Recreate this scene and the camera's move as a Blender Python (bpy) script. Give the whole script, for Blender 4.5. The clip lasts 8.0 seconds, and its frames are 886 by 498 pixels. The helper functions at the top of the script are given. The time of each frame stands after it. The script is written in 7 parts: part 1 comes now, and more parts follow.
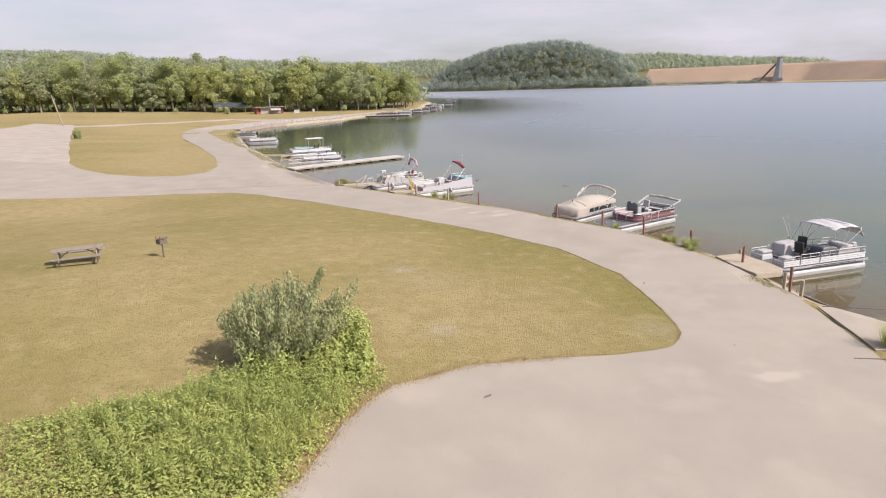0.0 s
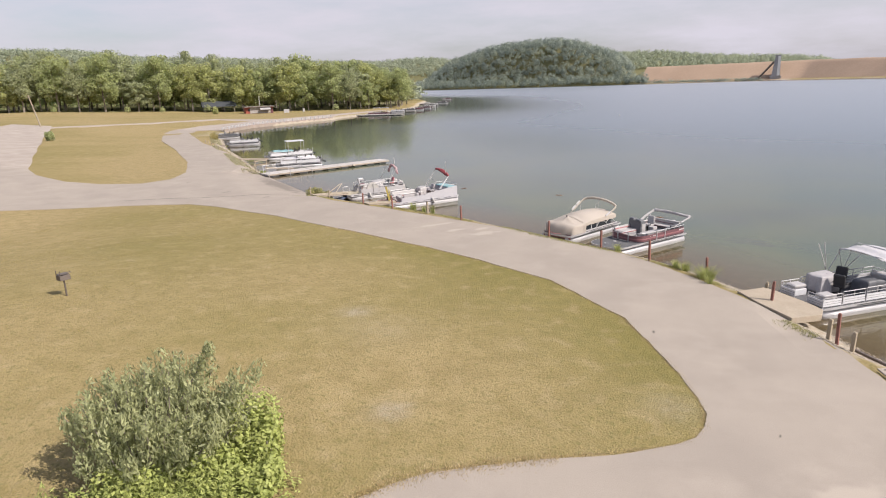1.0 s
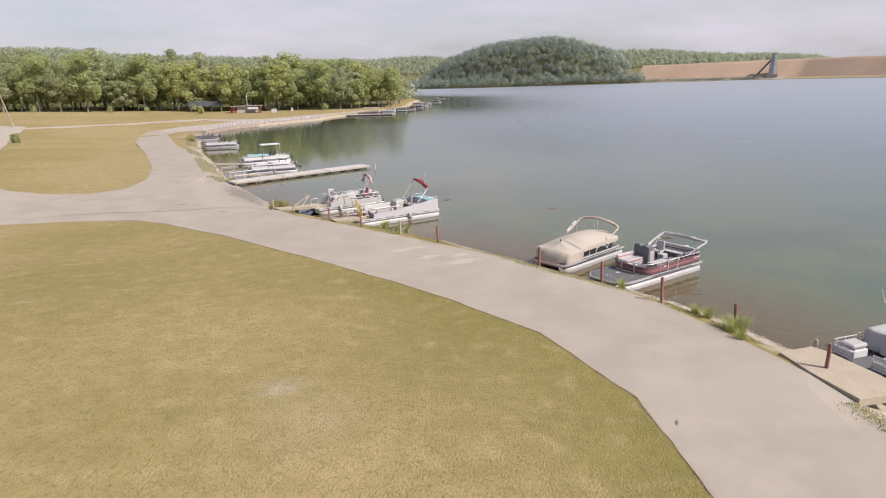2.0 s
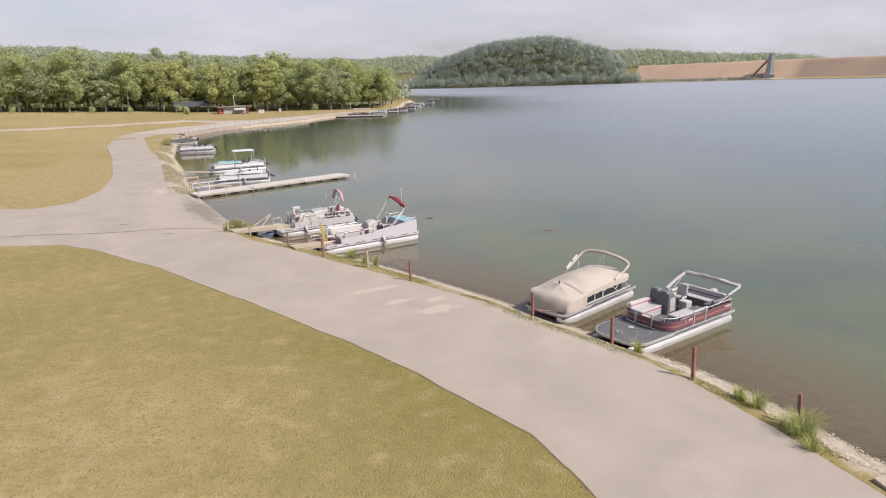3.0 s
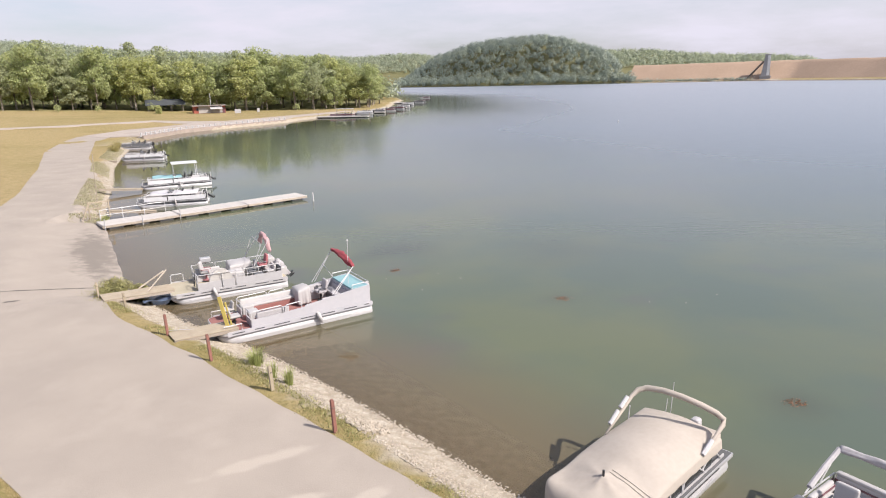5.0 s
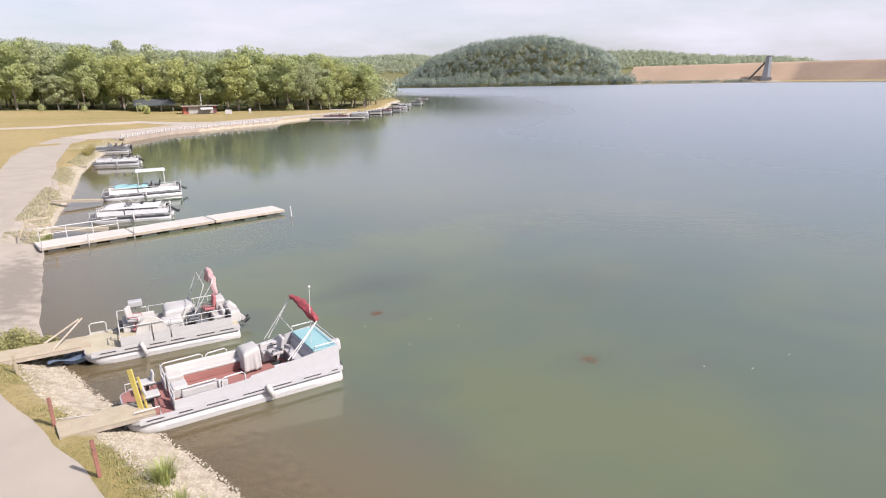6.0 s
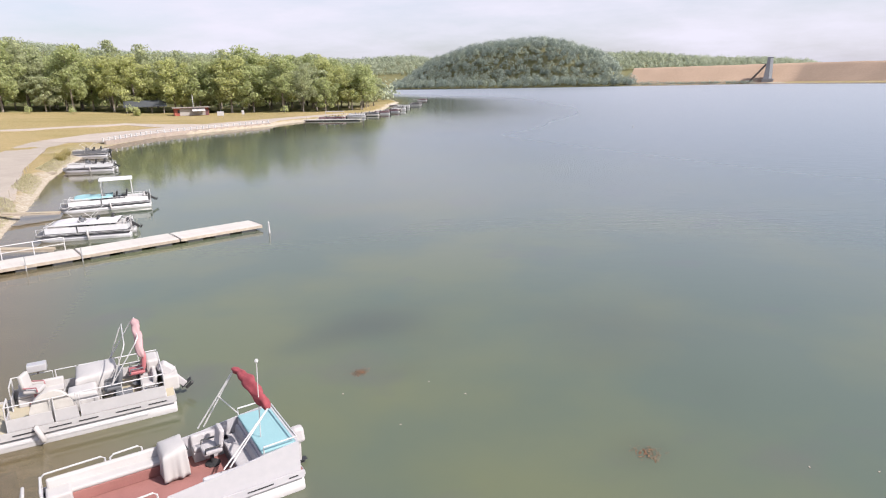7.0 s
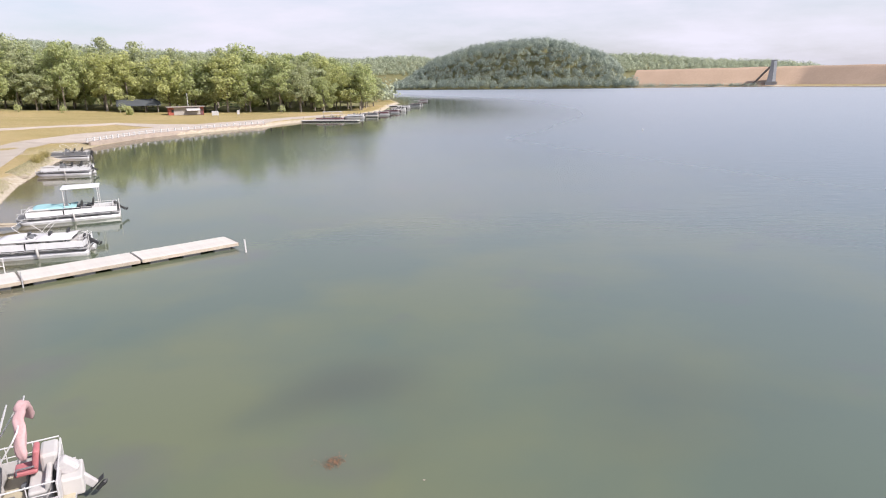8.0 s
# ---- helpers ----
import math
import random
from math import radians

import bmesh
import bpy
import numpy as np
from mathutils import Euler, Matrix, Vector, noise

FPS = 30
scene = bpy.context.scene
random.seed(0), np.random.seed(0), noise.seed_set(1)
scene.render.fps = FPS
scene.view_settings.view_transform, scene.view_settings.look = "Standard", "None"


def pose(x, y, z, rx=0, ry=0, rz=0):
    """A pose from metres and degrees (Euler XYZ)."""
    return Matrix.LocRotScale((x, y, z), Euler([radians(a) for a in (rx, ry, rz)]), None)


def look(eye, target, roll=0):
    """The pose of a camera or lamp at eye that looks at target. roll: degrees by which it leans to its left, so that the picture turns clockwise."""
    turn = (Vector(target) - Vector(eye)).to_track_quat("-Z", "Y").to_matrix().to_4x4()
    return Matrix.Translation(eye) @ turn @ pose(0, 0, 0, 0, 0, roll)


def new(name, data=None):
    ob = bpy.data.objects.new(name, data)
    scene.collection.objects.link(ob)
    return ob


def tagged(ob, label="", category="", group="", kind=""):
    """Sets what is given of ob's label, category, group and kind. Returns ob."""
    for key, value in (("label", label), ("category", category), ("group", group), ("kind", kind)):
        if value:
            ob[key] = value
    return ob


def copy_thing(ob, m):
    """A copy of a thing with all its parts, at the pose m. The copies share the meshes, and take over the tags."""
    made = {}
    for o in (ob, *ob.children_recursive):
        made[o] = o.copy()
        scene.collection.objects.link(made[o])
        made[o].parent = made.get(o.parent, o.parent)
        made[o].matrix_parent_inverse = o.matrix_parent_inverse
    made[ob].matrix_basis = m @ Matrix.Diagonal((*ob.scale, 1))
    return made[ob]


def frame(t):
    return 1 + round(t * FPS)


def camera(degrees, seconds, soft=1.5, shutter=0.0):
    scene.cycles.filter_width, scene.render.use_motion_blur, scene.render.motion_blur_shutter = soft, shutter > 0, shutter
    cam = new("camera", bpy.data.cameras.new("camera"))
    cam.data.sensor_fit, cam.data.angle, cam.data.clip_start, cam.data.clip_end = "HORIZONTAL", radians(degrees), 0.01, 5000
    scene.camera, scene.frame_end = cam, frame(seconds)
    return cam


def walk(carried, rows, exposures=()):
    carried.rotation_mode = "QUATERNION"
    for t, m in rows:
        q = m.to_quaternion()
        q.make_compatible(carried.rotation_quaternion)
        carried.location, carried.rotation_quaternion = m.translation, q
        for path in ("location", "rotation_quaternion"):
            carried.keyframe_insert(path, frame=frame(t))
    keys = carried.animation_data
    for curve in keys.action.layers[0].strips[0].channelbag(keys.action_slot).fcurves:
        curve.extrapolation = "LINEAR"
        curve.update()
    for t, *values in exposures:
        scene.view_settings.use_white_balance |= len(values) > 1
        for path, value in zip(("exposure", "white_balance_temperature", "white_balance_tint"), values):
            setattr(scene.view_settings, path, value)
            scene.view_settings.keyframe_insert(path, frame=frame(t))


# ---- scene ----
cam = camera(70.0, 8.0, soft=1.1)
PATH = [
    (0, (2.199, 1.777, 10.408), (2.045, 3.707, 9.907), -2.0),
    (0.5, (2.696, 4.864, 10.385), (2.545, 6.794, 9.882), -2.1),
    (1, (3.212, 8.104, 10.438), (3.065, 10.033, 9.932), -2.1),
    (1.5, (3.708, 11.474, 10.442), (3.567, 13.403, 9.933), -2.1),
    (3, (4.87, 22.064, 10.672), (4.748, 23.993, 10.16), -2.0),
    (3.5, (5.114, 25.706, 10.767), (5.0, 27.636, 10.253), -1.9),
    (4, (5.285, 29.416, 10.763), (5.178, 31.345, 10.247), -1.8),
    (4.5, (5.387, 32.928, 10.815), (5.285, 34.857, 10.298), -1.7),
    (6, (5.268, 44.006, 10.608), (5.175, 45.936, 10.093), -1.4),
    (6.5, (5.092, 47.477, 10.503), (5.002, 49.408, 9.99), -1.4),
    (7, (4.87, 50.836, 10.273), (4.78, 52.768, 9.763), -1.4),
    (7.5, (4.731, 53.808, 10.282), (4.641, 55.74, 9.773), -1.1),
    (8, (4.593, 56.647, 10.207), (4.503, 58.579, 9.699), -1.0),
]
walk(cam, [(t, look(eye, target, roll)) for t, eye, target, roll in PATH], exposures=[(0.0, 0.56, 6500, 11), (1.5, 0.45, 6500, 11), (3.5, 0.5, 6440, 11), (4.5, 0.62, 6400, 11), (6.0, 0.8, 6330, 11), (8.0, 0.82, 6290, 11)])

SUN_FROM = Vector((0.66, -0.28, 0.70)).normalized()
sun_data = bpy.data.lights.new("sun", "SUN")
sun_data.energy, sun_data.angle, sun_data.color = 4.0, radians(0.6), (1.0, 0.93, 0.85)
sun = new("sun", sun_data)
sun.matrix_world = look((0, 0, 60), (-SUN_FROM.x, -SUN_FROM.y, 60 - SUN_FROM.z))

world = bpy.data.worlds.new("sky")
scene.world = world
world.use_nodes = True
wn, wl = world.node_tree.nodes, world.node_tree.links
wn.clear()
sky = wn.new("ShaderNodeTexSky")
sky.sky_type, sky.sun_disc = "NISHITA", False
sky.sun_elevation, sky.sun_rotation = math.asin(SUN_FROM.z), math.atan2(SUN_FROM.x, SUN_FROM.y)
sky.air_density, sky.dust_density, sky.ozone_density = 1.0, 2.5, 1.0
geo = wn.new("ShaderNodeTexCoord")
mapn = wn.new("ShaderNodeMapping")
mapn.inputs["Scale"].default_value = (1.3, 1.3, 6.0)
cloud = wn.new("ShaderNodeTexNoise")
cloud.inputs["Scale"].default_value, cloud.inputs["Detail"].default_value, cloud.inputs["Roughness"].default_value = 1.7, 7.0, 0.6
ramp = wn.new("ShaderNodeValToRGB")
ramp.color_ramp.elements[0].position, ramp.color_ramp.elements[1].position = 0.34, 0.62
ramp.color_ramp.elements[0].color = (0.4, 0.4, 0.4, 1)
mixc = wn.new("ShaderNodeMix")
mixc.data_type = "RGBA"
mixc.inputs["B"].default_value = (5.1, 4.9, 5.5, 1)
rise = wn.new("ShaderNodeSeparateXYZ")
thin = wn.new("ShaderNodeMapRange")
thin.inputs["From Min"].default_value, thin.inputs["From Max"].default_value = 0.16, 0.44
thin.inputs["To Min"].default_value, thin.inputs["To Max"].default_value = 1.0, 0.3
veil = wn.new("ShaderNodeMath")
veil.operation = "MULTIPLY"
back = wn.new("ShaderNodeBackground")
back.inputs["Strength"].default_value = 0.10
wout = wn.new("ShaderNodeOutputWorld")
wl.new(geo.outputs["Generated"], mapn.inputs["Vector"])
wl.new(mapn.outputs["Vector"], cloud.inputs["Vector"])
wl.new(cloud.outputs["Fac"], ramp.inputs["Fac"])
wl.new(geo.outputs["Generated"], rise.inputs[0])
wl.new(rise.outputs["Z"], thin.inputs["Value"])
wl.new(ramp.outputs["Color"], veil.inputs[0])
wl.new(thin.outputs["Result"], veil.inputs[1])
wl.new(veil.outputs[0], mixc.inputs["Factor"])
wl.new(sky.outputs["Color"], mixc.inputs["A"])
wl.new(mixc.outputs["Result"], back.inputs["Color"])
wl.new(back.outputs["Background"], wout.inputs["Surface"])


# ---- materials ----
def nodes_of(name):
    m = bpy.data.materials.new(name)
    m.use_nodes = True
    return m, m.node_tree.nodes, m.node_tree.links, m.node_tree.nodes["Principled BSDF"]


def mat(name, c1, c2=None, big=1.5, fine=30.0, rough=0.6, metal=0.0, bump=0.15, dist=0.01, vary=0.0, island=False, spec=0.5):
    """A surface whose colour drifts from c1 to c2 at two scales, with a fine relief."""
    m, n, l, p = nodes_of(name)
    c2 = c2 or tuple(v * 0.75 for v in c1)
    co = n.new("ShaderNodeTexCoord")
    a, b = n.new("ShaderNodeTexNoise"), n.new("ShaderNodeTexNoise")
    a.inputs["Scale"].default_value, a.inputs["Detail"].default_value = big, 4
    b.inputs["Scale"].default_value, b.inputs["Detail"].default_value = fine, 5
    l.new(co.outputs["Object"], a.inputs["Vector"]), l.new(co.outputs["Object"], b.inputs["Vector"])
    add = n.new("ShaderNodeMath")
    add.operation = "ADD"
    l.new(a.outputs["Fac"], add.inputs[0]), l.new(b.outputs["Fac"], add.inputs[1])
    r = n.new("ShaderNodeMapRange")
    r.inputs["From Min"].default_value, r.inputs["From Max"].default_value = 0.72, 1.28
    l.new(add.outputs[0], r.inputs["Value"])
    mx = n.new("ShaderNodeMix")
    mx.data_type = "RGBA"
    mx.inputs["A"].default_value, mx.inputs["B"].default_value = (*c1, 1), (*c2, 1)
    l.new(r.outputs["Result"], mx.inputs["Factor"])
    col = mx.outputs["Result"]
    if vary:
        src = n.new("ShaderNodeNewGeometry").outputs["Random Per Island"] if island else n.new("ShaderNodeObjectInfo").outputs["Random"]
        rr = n.new("ShaderNodeMapRange")
        rr.inputs["To Min"].default_value, rr.inputs["To Max"].default_value = 1 - vary, 1 + vary
        l.new(src, rr.inputs["Value"])
        hsv = n.new("ShaderNodeHueSaturation")
        l.new(rr.outputs["Result"], hsv.inputs["Value"]), l.new(col, hsv.inputs["Color"])
        col = hsv.outputs["Color"]
    l.new(col, p.inputs["Base Color"])
    p.inputs["Roughness"].default_value, p.inputs["Metallic"].default_value = rough, metal
    p.inputs["Specular IOR Level"].default_value = spec
    if bump:
        bp = n.new("ShaderNodeBump")
        bp.inputs["Strength"].default_value, bp.inputs["Distance"].default_value = bump, dist
        l.new(b.outputs["Fac"], bp.inputs["Height"]), l.new(bp.outputs["Normal"], p.inputs["Normal"])
    return m


def leafy(name, c1, c2, big=0.35, vary=0.22, lit=0.4):
    """Leaves: two greens in drifts, each leaf a little apart, some light passing through."""
    m = mat(name, c1, c2, big=big, fine=big * 6, rough=0.55, bump=0, vary=vary, island=True, spec=0.3)
    n, l = m.node_tree.nodes, m.node_tree.links
    p, out = n["Principled BSDF"], n["Material Output"]
    tr = n.new("ShaderNodeBsdfTranslucent")
    mx = n.new("ShaderNodeMixShader")
    mx.inputs["Fac"].default_value = lit
    l.new(p.inputs["Base Color"].links[0].from_socket, tr.inputs["Color"])
    l.new(p.outputs["BSDF"], mx.inputs[1]), l.new(tr.outputs["BSDF"], mx.inputs[2]), l.new(mx.outputs["Shader"], out.inputs["Surface"])
    return m


ALU = mat("brushed_aluminium", (0.52, 0.51, 0.52), (0.42, 0.41, 0.42), rough=0.42, metal=0.4, bump=0.05, fine=60)
RAIL = mat("white_rail_paint", (0.5, 0.485, 0.485), (0.43, 0.42, 0.425), rough=0.35, bump=0.03)
PANEL = mat("white_fence_panel", (0.43, 0.415, 0.42), (0.385, 0.37, 0.375), big=0.8, fine=5, rough=0.4, bump=0.02)
BLUEWHITE = mat("pale_blue_panel", (0.42, 0.405, 0.425), (0.38, 0.37, 0.395), big=0.8, fine=5, rough=0.4, bump=0.02)
WHITE = mat("bright_white_panel", (0.6, 0.595, 0.61), (0.53, 0.525, 0.545), big=0.8, fine=5, rough=0.4, bump=0.02)
VINYL = mat("white_vinyl", (0.44, 0.42, 0.415), (0.37, 0.35, 0.345), rough=0.5, bump=0.1, fine=80)
VINYLRED = mat("faded_red_vinyl", (0.4, 0.14, 0.15), (0.32, 0.1, 0.11), rough=0.5, bump=0.08)
BURGUNDY = mat("burgundy_panel", (0.155, 0.07, 0.08), (0.125, 0.055, 0.065), rough=0.3, bump=0.02)
REDSTRIPE = mat("red_stripe", (0.31, 0.14, 0.15), (0.26, 0.11, 0.12), rough=0.35, bump=0.02)
CARPETRED = mat("red_deck_carpet", (0.3, 0.135, 0.12), (0.22, 0.095, 0.085), rough=0.95, bump=0.4, fine=90)
CARPETGREY = mat("grey_deck_carpet", (0.12, 0.12, 0.125), (0.085, 0.085, 0.09), big=2.2, rough=0.95, bump=0.4, fine=90)
CARPETTAN = mat("tan_deck_carpet", (0.42, 0.37, 0.28), (0.34, 0.3, 0.22), rough=0.95, bump=0.3, fine=90)
CONSOLE = mat("charcoal_console", (0.13, 0.135, 0.145), (0.1, 0.1, 0.11), rough=0.5, bump=0.06)
BLACK = mat("black_rubber", (0.03, 0.03, 0.032), (0.02, 0.02, 0.022), rough=0.6)
CYAN = mat("turquoise_canvas", (0.23, 0.385, 0.41), (0.2, 0.345, 0.375), rough=0.8, bump=0.15)
BLUETARP = mat("blue_tarp", (0.13, 0.17, 0.26), (0.1, 0.13, 0.2), rough=0.55, bump=0.2)
REDCANVAS = mat("red_canvas", (0.27, 0.05, 0.06), (0.19, 0.035, 0.045), rough=0.85, bump=0.3, fine=18, dist=0.03)
PINKCANVAS = mat("faded_pink_canvas", (0.42, 0.27, 0.275), (0.35, 0.22, 0.225), rough=0.85, bump=0.3, fine=18, dist=0.03)
GREYCANVAS = mat("pale_canvas", (0.41, 0.39, 0.395), (0.34, 0.32, 0.33), rough=0.85, bump=0.25, fine=12, dist=0.02)
TANCANVAS = mat("tan_canvas", (0.4, 0.35, 0.305), (0.365, 0.32, 0.275), big=0.9, rough=0.9, bump=0.12, fine=7, dist=0.03)
DARKGLASS = mat("dark_window", (0.03, 0.035, 0.04), (0.02, 0.02, 0.025), rough=0.15, bump=0)
POSTRED = mat("rust_red_post", (0.26, 0.11, 0.085), (0.16, 0.075, 0.06), big=4, rough=0.75, bump=0.3, fine=25, vary=0.12)
WOODGREY = mat("weathered_wood", (0.4, 0.34, 0.28), (0.26, 0.22, 0.18), big=2.5, rough=0.85, bump=0.4, fine=22, vary=0.15)
WOODTAN = mat("tan_wood", (0.37, 0.31, 0.23), (0.29, 0.24, 0.175), big=2, rough=0.8, bump=0.3, fine=22, vary=0.12)
YELLOW = mat("yellow_paint", (0.48, 0.38, 0.1), (0.38, 0.3, 0.08), rough=0.7, bump=0.2)
DOCKDECK = mat("pale_dock_boards", (0.5, 0.465, 0.435), (0.42, 0.39, 0.365), big=1.2, rough=0.85, bump=0.3, vary=0.04)
STEEL = mat("dull_steel", (0.2, 0.17, 0.15), (0.13, 0.1, 0.085), rough=0.6, metal=0.5, bump=0.2)
STONE = mat("limestone", (0.44, 0.385, 0.315), (0.31, 0.265, 0.21), big=3, fine=20, rough=0.9, bump=0.4, vary=0.16)
STONES = mat("limestone_rubble", (0.44, 0.385, 0.315), (0.31, 0.265, 0.21), big=3, fine=20, rough=0.9, bump=0.4, vary=0.18, island=True)
BARK = mat("bark", (0.3, 0.26, 0.22), (0.17, 0.145, 0.12), big=1.0, fine=6, rough=0.95, bump=0.5, dist=0.05, vary=0.3)
LEAF_A = leafy("leaf_mid_green", (0.48, 0.51, 0.265), (0.38, 0.42, 0.2), lit=0.6)
LEAF_B = leafy("leaf_yellow_green", (0.54, 0.55, 0.265), (0.44, 0.46, 0.2), lit=0.6)
LEAF_C = leafy("leaf_dull_green", (0.48, 0.5, 0.31), (0.38, 0.41, 0.24), lit=0.6)
WILLOW = leafy("willow_leaf", (0.45, 0.46, 0.245), (0.31, 0.33, 0.175), big=1.2)
WEED = leafy("weed_leaf", (0.44, 0.47, 0.16), (0.32, 0.37, 0.11), big=0.8, lit=0.35)
WEED_TALL = leafy("tall_weed_leaf", (0.44, 0.46, 0.155), (0.31, 0.36, 0.12), big=0.8, lit=0.35)
REED = leafy("reed_leaf", (0.42, 0.43, 0.17), (0.31, 0.35, 0.12), big=2, lit=0.5)
BANKGRASS = leafy("bank_grass_blade", (0.43, 0.4, 0.19), (0.33, 0.32, 0.14), big=1.2, lit=0.5)
LAWNBLADE = leafy("mown_grass_blade", (0.39, 0.32, 0.135), (0.3, 0.255, 0.1), big=0.3)
DRYGRASS = leafy("dry_grass_blade", (0.44, 0.36, 0.16), (0.3, 0.28, 0.11), big=0.25)


def woodland(name, dark, mid, light, lit):
    """Leaves of far woods, whose green differs from crown to crown."""
    m = leafy(name, mid, tuple(v * 0.8 for v in mid), big=0.05, vary=0.14, lit=lit)
    n, l = m.node_tree.nodes, m.node_tree.links
    at = n.new("ShaderNodeAttribute")
    at.attribute_name = "shade_of_green"
    r = n.new("ShaderNodeValToRGB")
    r.color_ramp.elements[0].color, r.color_ramp.elements[1].color = (*dark, 1), (*light, 1)
    e = r.color_ramp.elements.new(0.55)
    e.color = (*mid, 1)
    l.new(at.outputs["Fac"], r.inputs["Fac"])
    hsv = [v for v in n if v.bl_idname == "ShaderNodeHueSaturation"][0]
    mx = n.new("ShaderNodeMix")
    mx.data_type = "RGBA"
    mx.inputs["Factor"].default_value = 0.7
    l.new(hsv.inputs["Color"].links[0].from_socket, mx.inputs["A"]), l.new(r.outputs["Color"], mx.inputs["B"]), l.new(mx.outputs["Result"], hsv.inputs["Color"])
    return m


# aerial haze is mixed into these greens: cooler for the hill, paler beyond
FOREST = woodland("hazed_far_forest", (0.22, 0.27, 0.245), (0.305, 0.35, 0.3), (0.4, 0.435, 0.335), 0.4)
FOREST_FAR = woodland("hazed_farther_forest", (0.34, 0.38, 0.28), (0.39, 0.43, 0.31), (0.45, 0.48, 0.34), 0.45)


# ---- mesh helpers ----
def part(name, bm, material, parent=None, label="", m=None, smooth=False):
    """Links a bmesh as one mesh object under its thing or part."""
    me = bpy.data.meshes.new(name)
    bm.to_mesh(me), bm.free()
    if smooth:
        me.polygons.foreach_set("use_smooth", [True] * len(me.polygons))
    me.materials.append(material)
    ob = new(name, me)
    if parent:
        ob.parent = parent
    if m:
        ob.matrix_basis = m
    if label:
        ob["label"] = label
    return ob


def raw(name, verts, faces, material, smooth=False):
    me = bpy.data.meshes.new(name)
    me.from_pydata(verts, [], faces)
    me.update()
    if smooth:
        me.polygons.foreach_set("use_smooth", [True] * len(me.polygons))
    me.materials.append(material)
    return new(name, me)


def thing(name, m, label, category, group="", kind=""):
    ob = new(name)
    ob.empty_display_size = 0.2
    ob.matrix_basis = m
    return tagged(ob, label, category, group, kind)


def box(size, at=(0, 0, 0), bevel=0.0, rot=(0, 0, 0), bm=None, taper=1.0):
    """A box with its middle at the given place; taper narrows its top."""
    bm = bm or bmesh.new()
    made = bmesh.ops.create_cube(bm, size=1.0)["verts"]
    for v in made:
        k = taper if v.co.z > 0 else 1.0
        v.co = Vector((v.co.x * size[0] * k, v.co.y * size[1] * k, v.co.z * size[2]))
    if bevel:
        edges = list({e for v in made for e in v.link_edges})
        res = bmesh.ops.bevel(bm, geom=edges, offset=bevel, segments=2, affect="EDGES", profile=0.5)
        made = list({v for f in res["faces"] for v in f.verts} | {v for v in made if v.is_valid})
    bmesh.ops.transform(bm, matrix=pose(*at, *rot), verts=made)
    return bm


def tube(pts, r, n=8, bm=None, cap=True, radii=None):
    """A round bar along a line of points."""
    bm = bm or bmesh.new()
    pts = [Vector(p) for p in pts]
    rings = []
    for i, p in enumerate(pts):
        d = (pts[min(i + 1, len(pts) - 1)] - pts[max(i - 1, 0)]).normalized()
        side = d.cross(Vector((0, 0, 1)) if abs(d.z) < 0.95 else Vector((1, 0, 0))).normalized()
        up = side.cross(d)
        k = radii[i] if radii else r
        rings.append([bm.verts.new(p + k * (math.cos(a) * side + math.sin(a) * up)) for a in (2 * math.pi * j / n for j in range(n))])
    for a, b in zip(rings, rings[1:]):
        for j in range(n):
            bm.faces.new((a[j], a[(j + 1) % n], b[(j + 1) % n], b[j]))
    if cap:
        bm.faces.new(rings[0][::-1]), bm.faces.new(rings[-1])
    return bm


def slab(outline, z0, z1, bm=None, bevel=0.0):
    """An upright prism over a plan outline."""
    bm = bm or bmesh.new()
    low, top = [bm.verts.new((x, y, z0)) for x, y in outline], [bm.verts.new((x, y, z1)) for x, y in outline]
    n = len(outline)
    f = [bm.faces.new(low[::-1]), bm.faces.new(top)]
    f += [bm.faces.new((low[i], low[(i + 1) % n], top[(i + 1) % n], top[i])) for i in range(n)]
    bmesh.ops.recalc_face_normals(bm, faces=f)
    if bevel:
        bmesh.ops.bevel(bm, geom=list(f[1].edges), offset=bevel, segments=2, affect="EDGES", profile=0.5)
    return bm


def ribbon(path, z0, z1, thick, bm=None):
    """A thin upright wall along a plan path."""
    bm = bm or bmesh.new()
    pts = [Vector((*p, 0)) for p in path]
    rows = []
    for i, p in enumerate(pts):
        d = (pts[min(i + 1, len(pts) - 1)] - pts[max(i - 1, 0)]).normalized()
        s = Vector((-d.y, d.x, 0)) * thick / 2
        rows.append([bm.verts.new((q.x, q.y, z)) for q, z in ((p + s, z0), (p - s, z0), (p - s, z1), (p + s, z1))])
    for a, b in zip(rows, rows[1:]):
        for j in range(4):
            bm.faces.new((a[j], a[(j + 1) % 4], b[(j + 1) % 4], b[j]))
    bm.faces.new(rows[0][::-1]), bm.faces.new(rows[-1])
    bmesh.ops.recalc_face_normals(bm, faces=bm.faces)
    return bm


def arc(cx, cy, r, a0, a1, n=5):
    return [(cx + r * math.cos(radians(a0 + (a1 - a0) * i / n)), cy + r * math.sin(radians(a0 + (a1 - a0) * i / n))) for i in range(n + 1)]


def sheet(fn, nu, nv, thick=0.012):
    """A curved cloth from fn(u, v), with a thickness."""
    bm = bmesh.new()
    g = [[bm.verts.new(fn(i / nu, j / nv)) for j in range(nv + 1)] for i in range(nu + 1)]
    for i in range(nu):
        for j in range(nv):
            bm.faces.new((g[i][j], g[i + 1][j], g[i + 1][j + 1], g[i][j + 1]))
    bmesh.ops.recalc_face_normals(bm, faces=bm.faces)
    bmesh.ops.solidify(bm, geom=bm.faces[:], thickness=thick)
    return bm


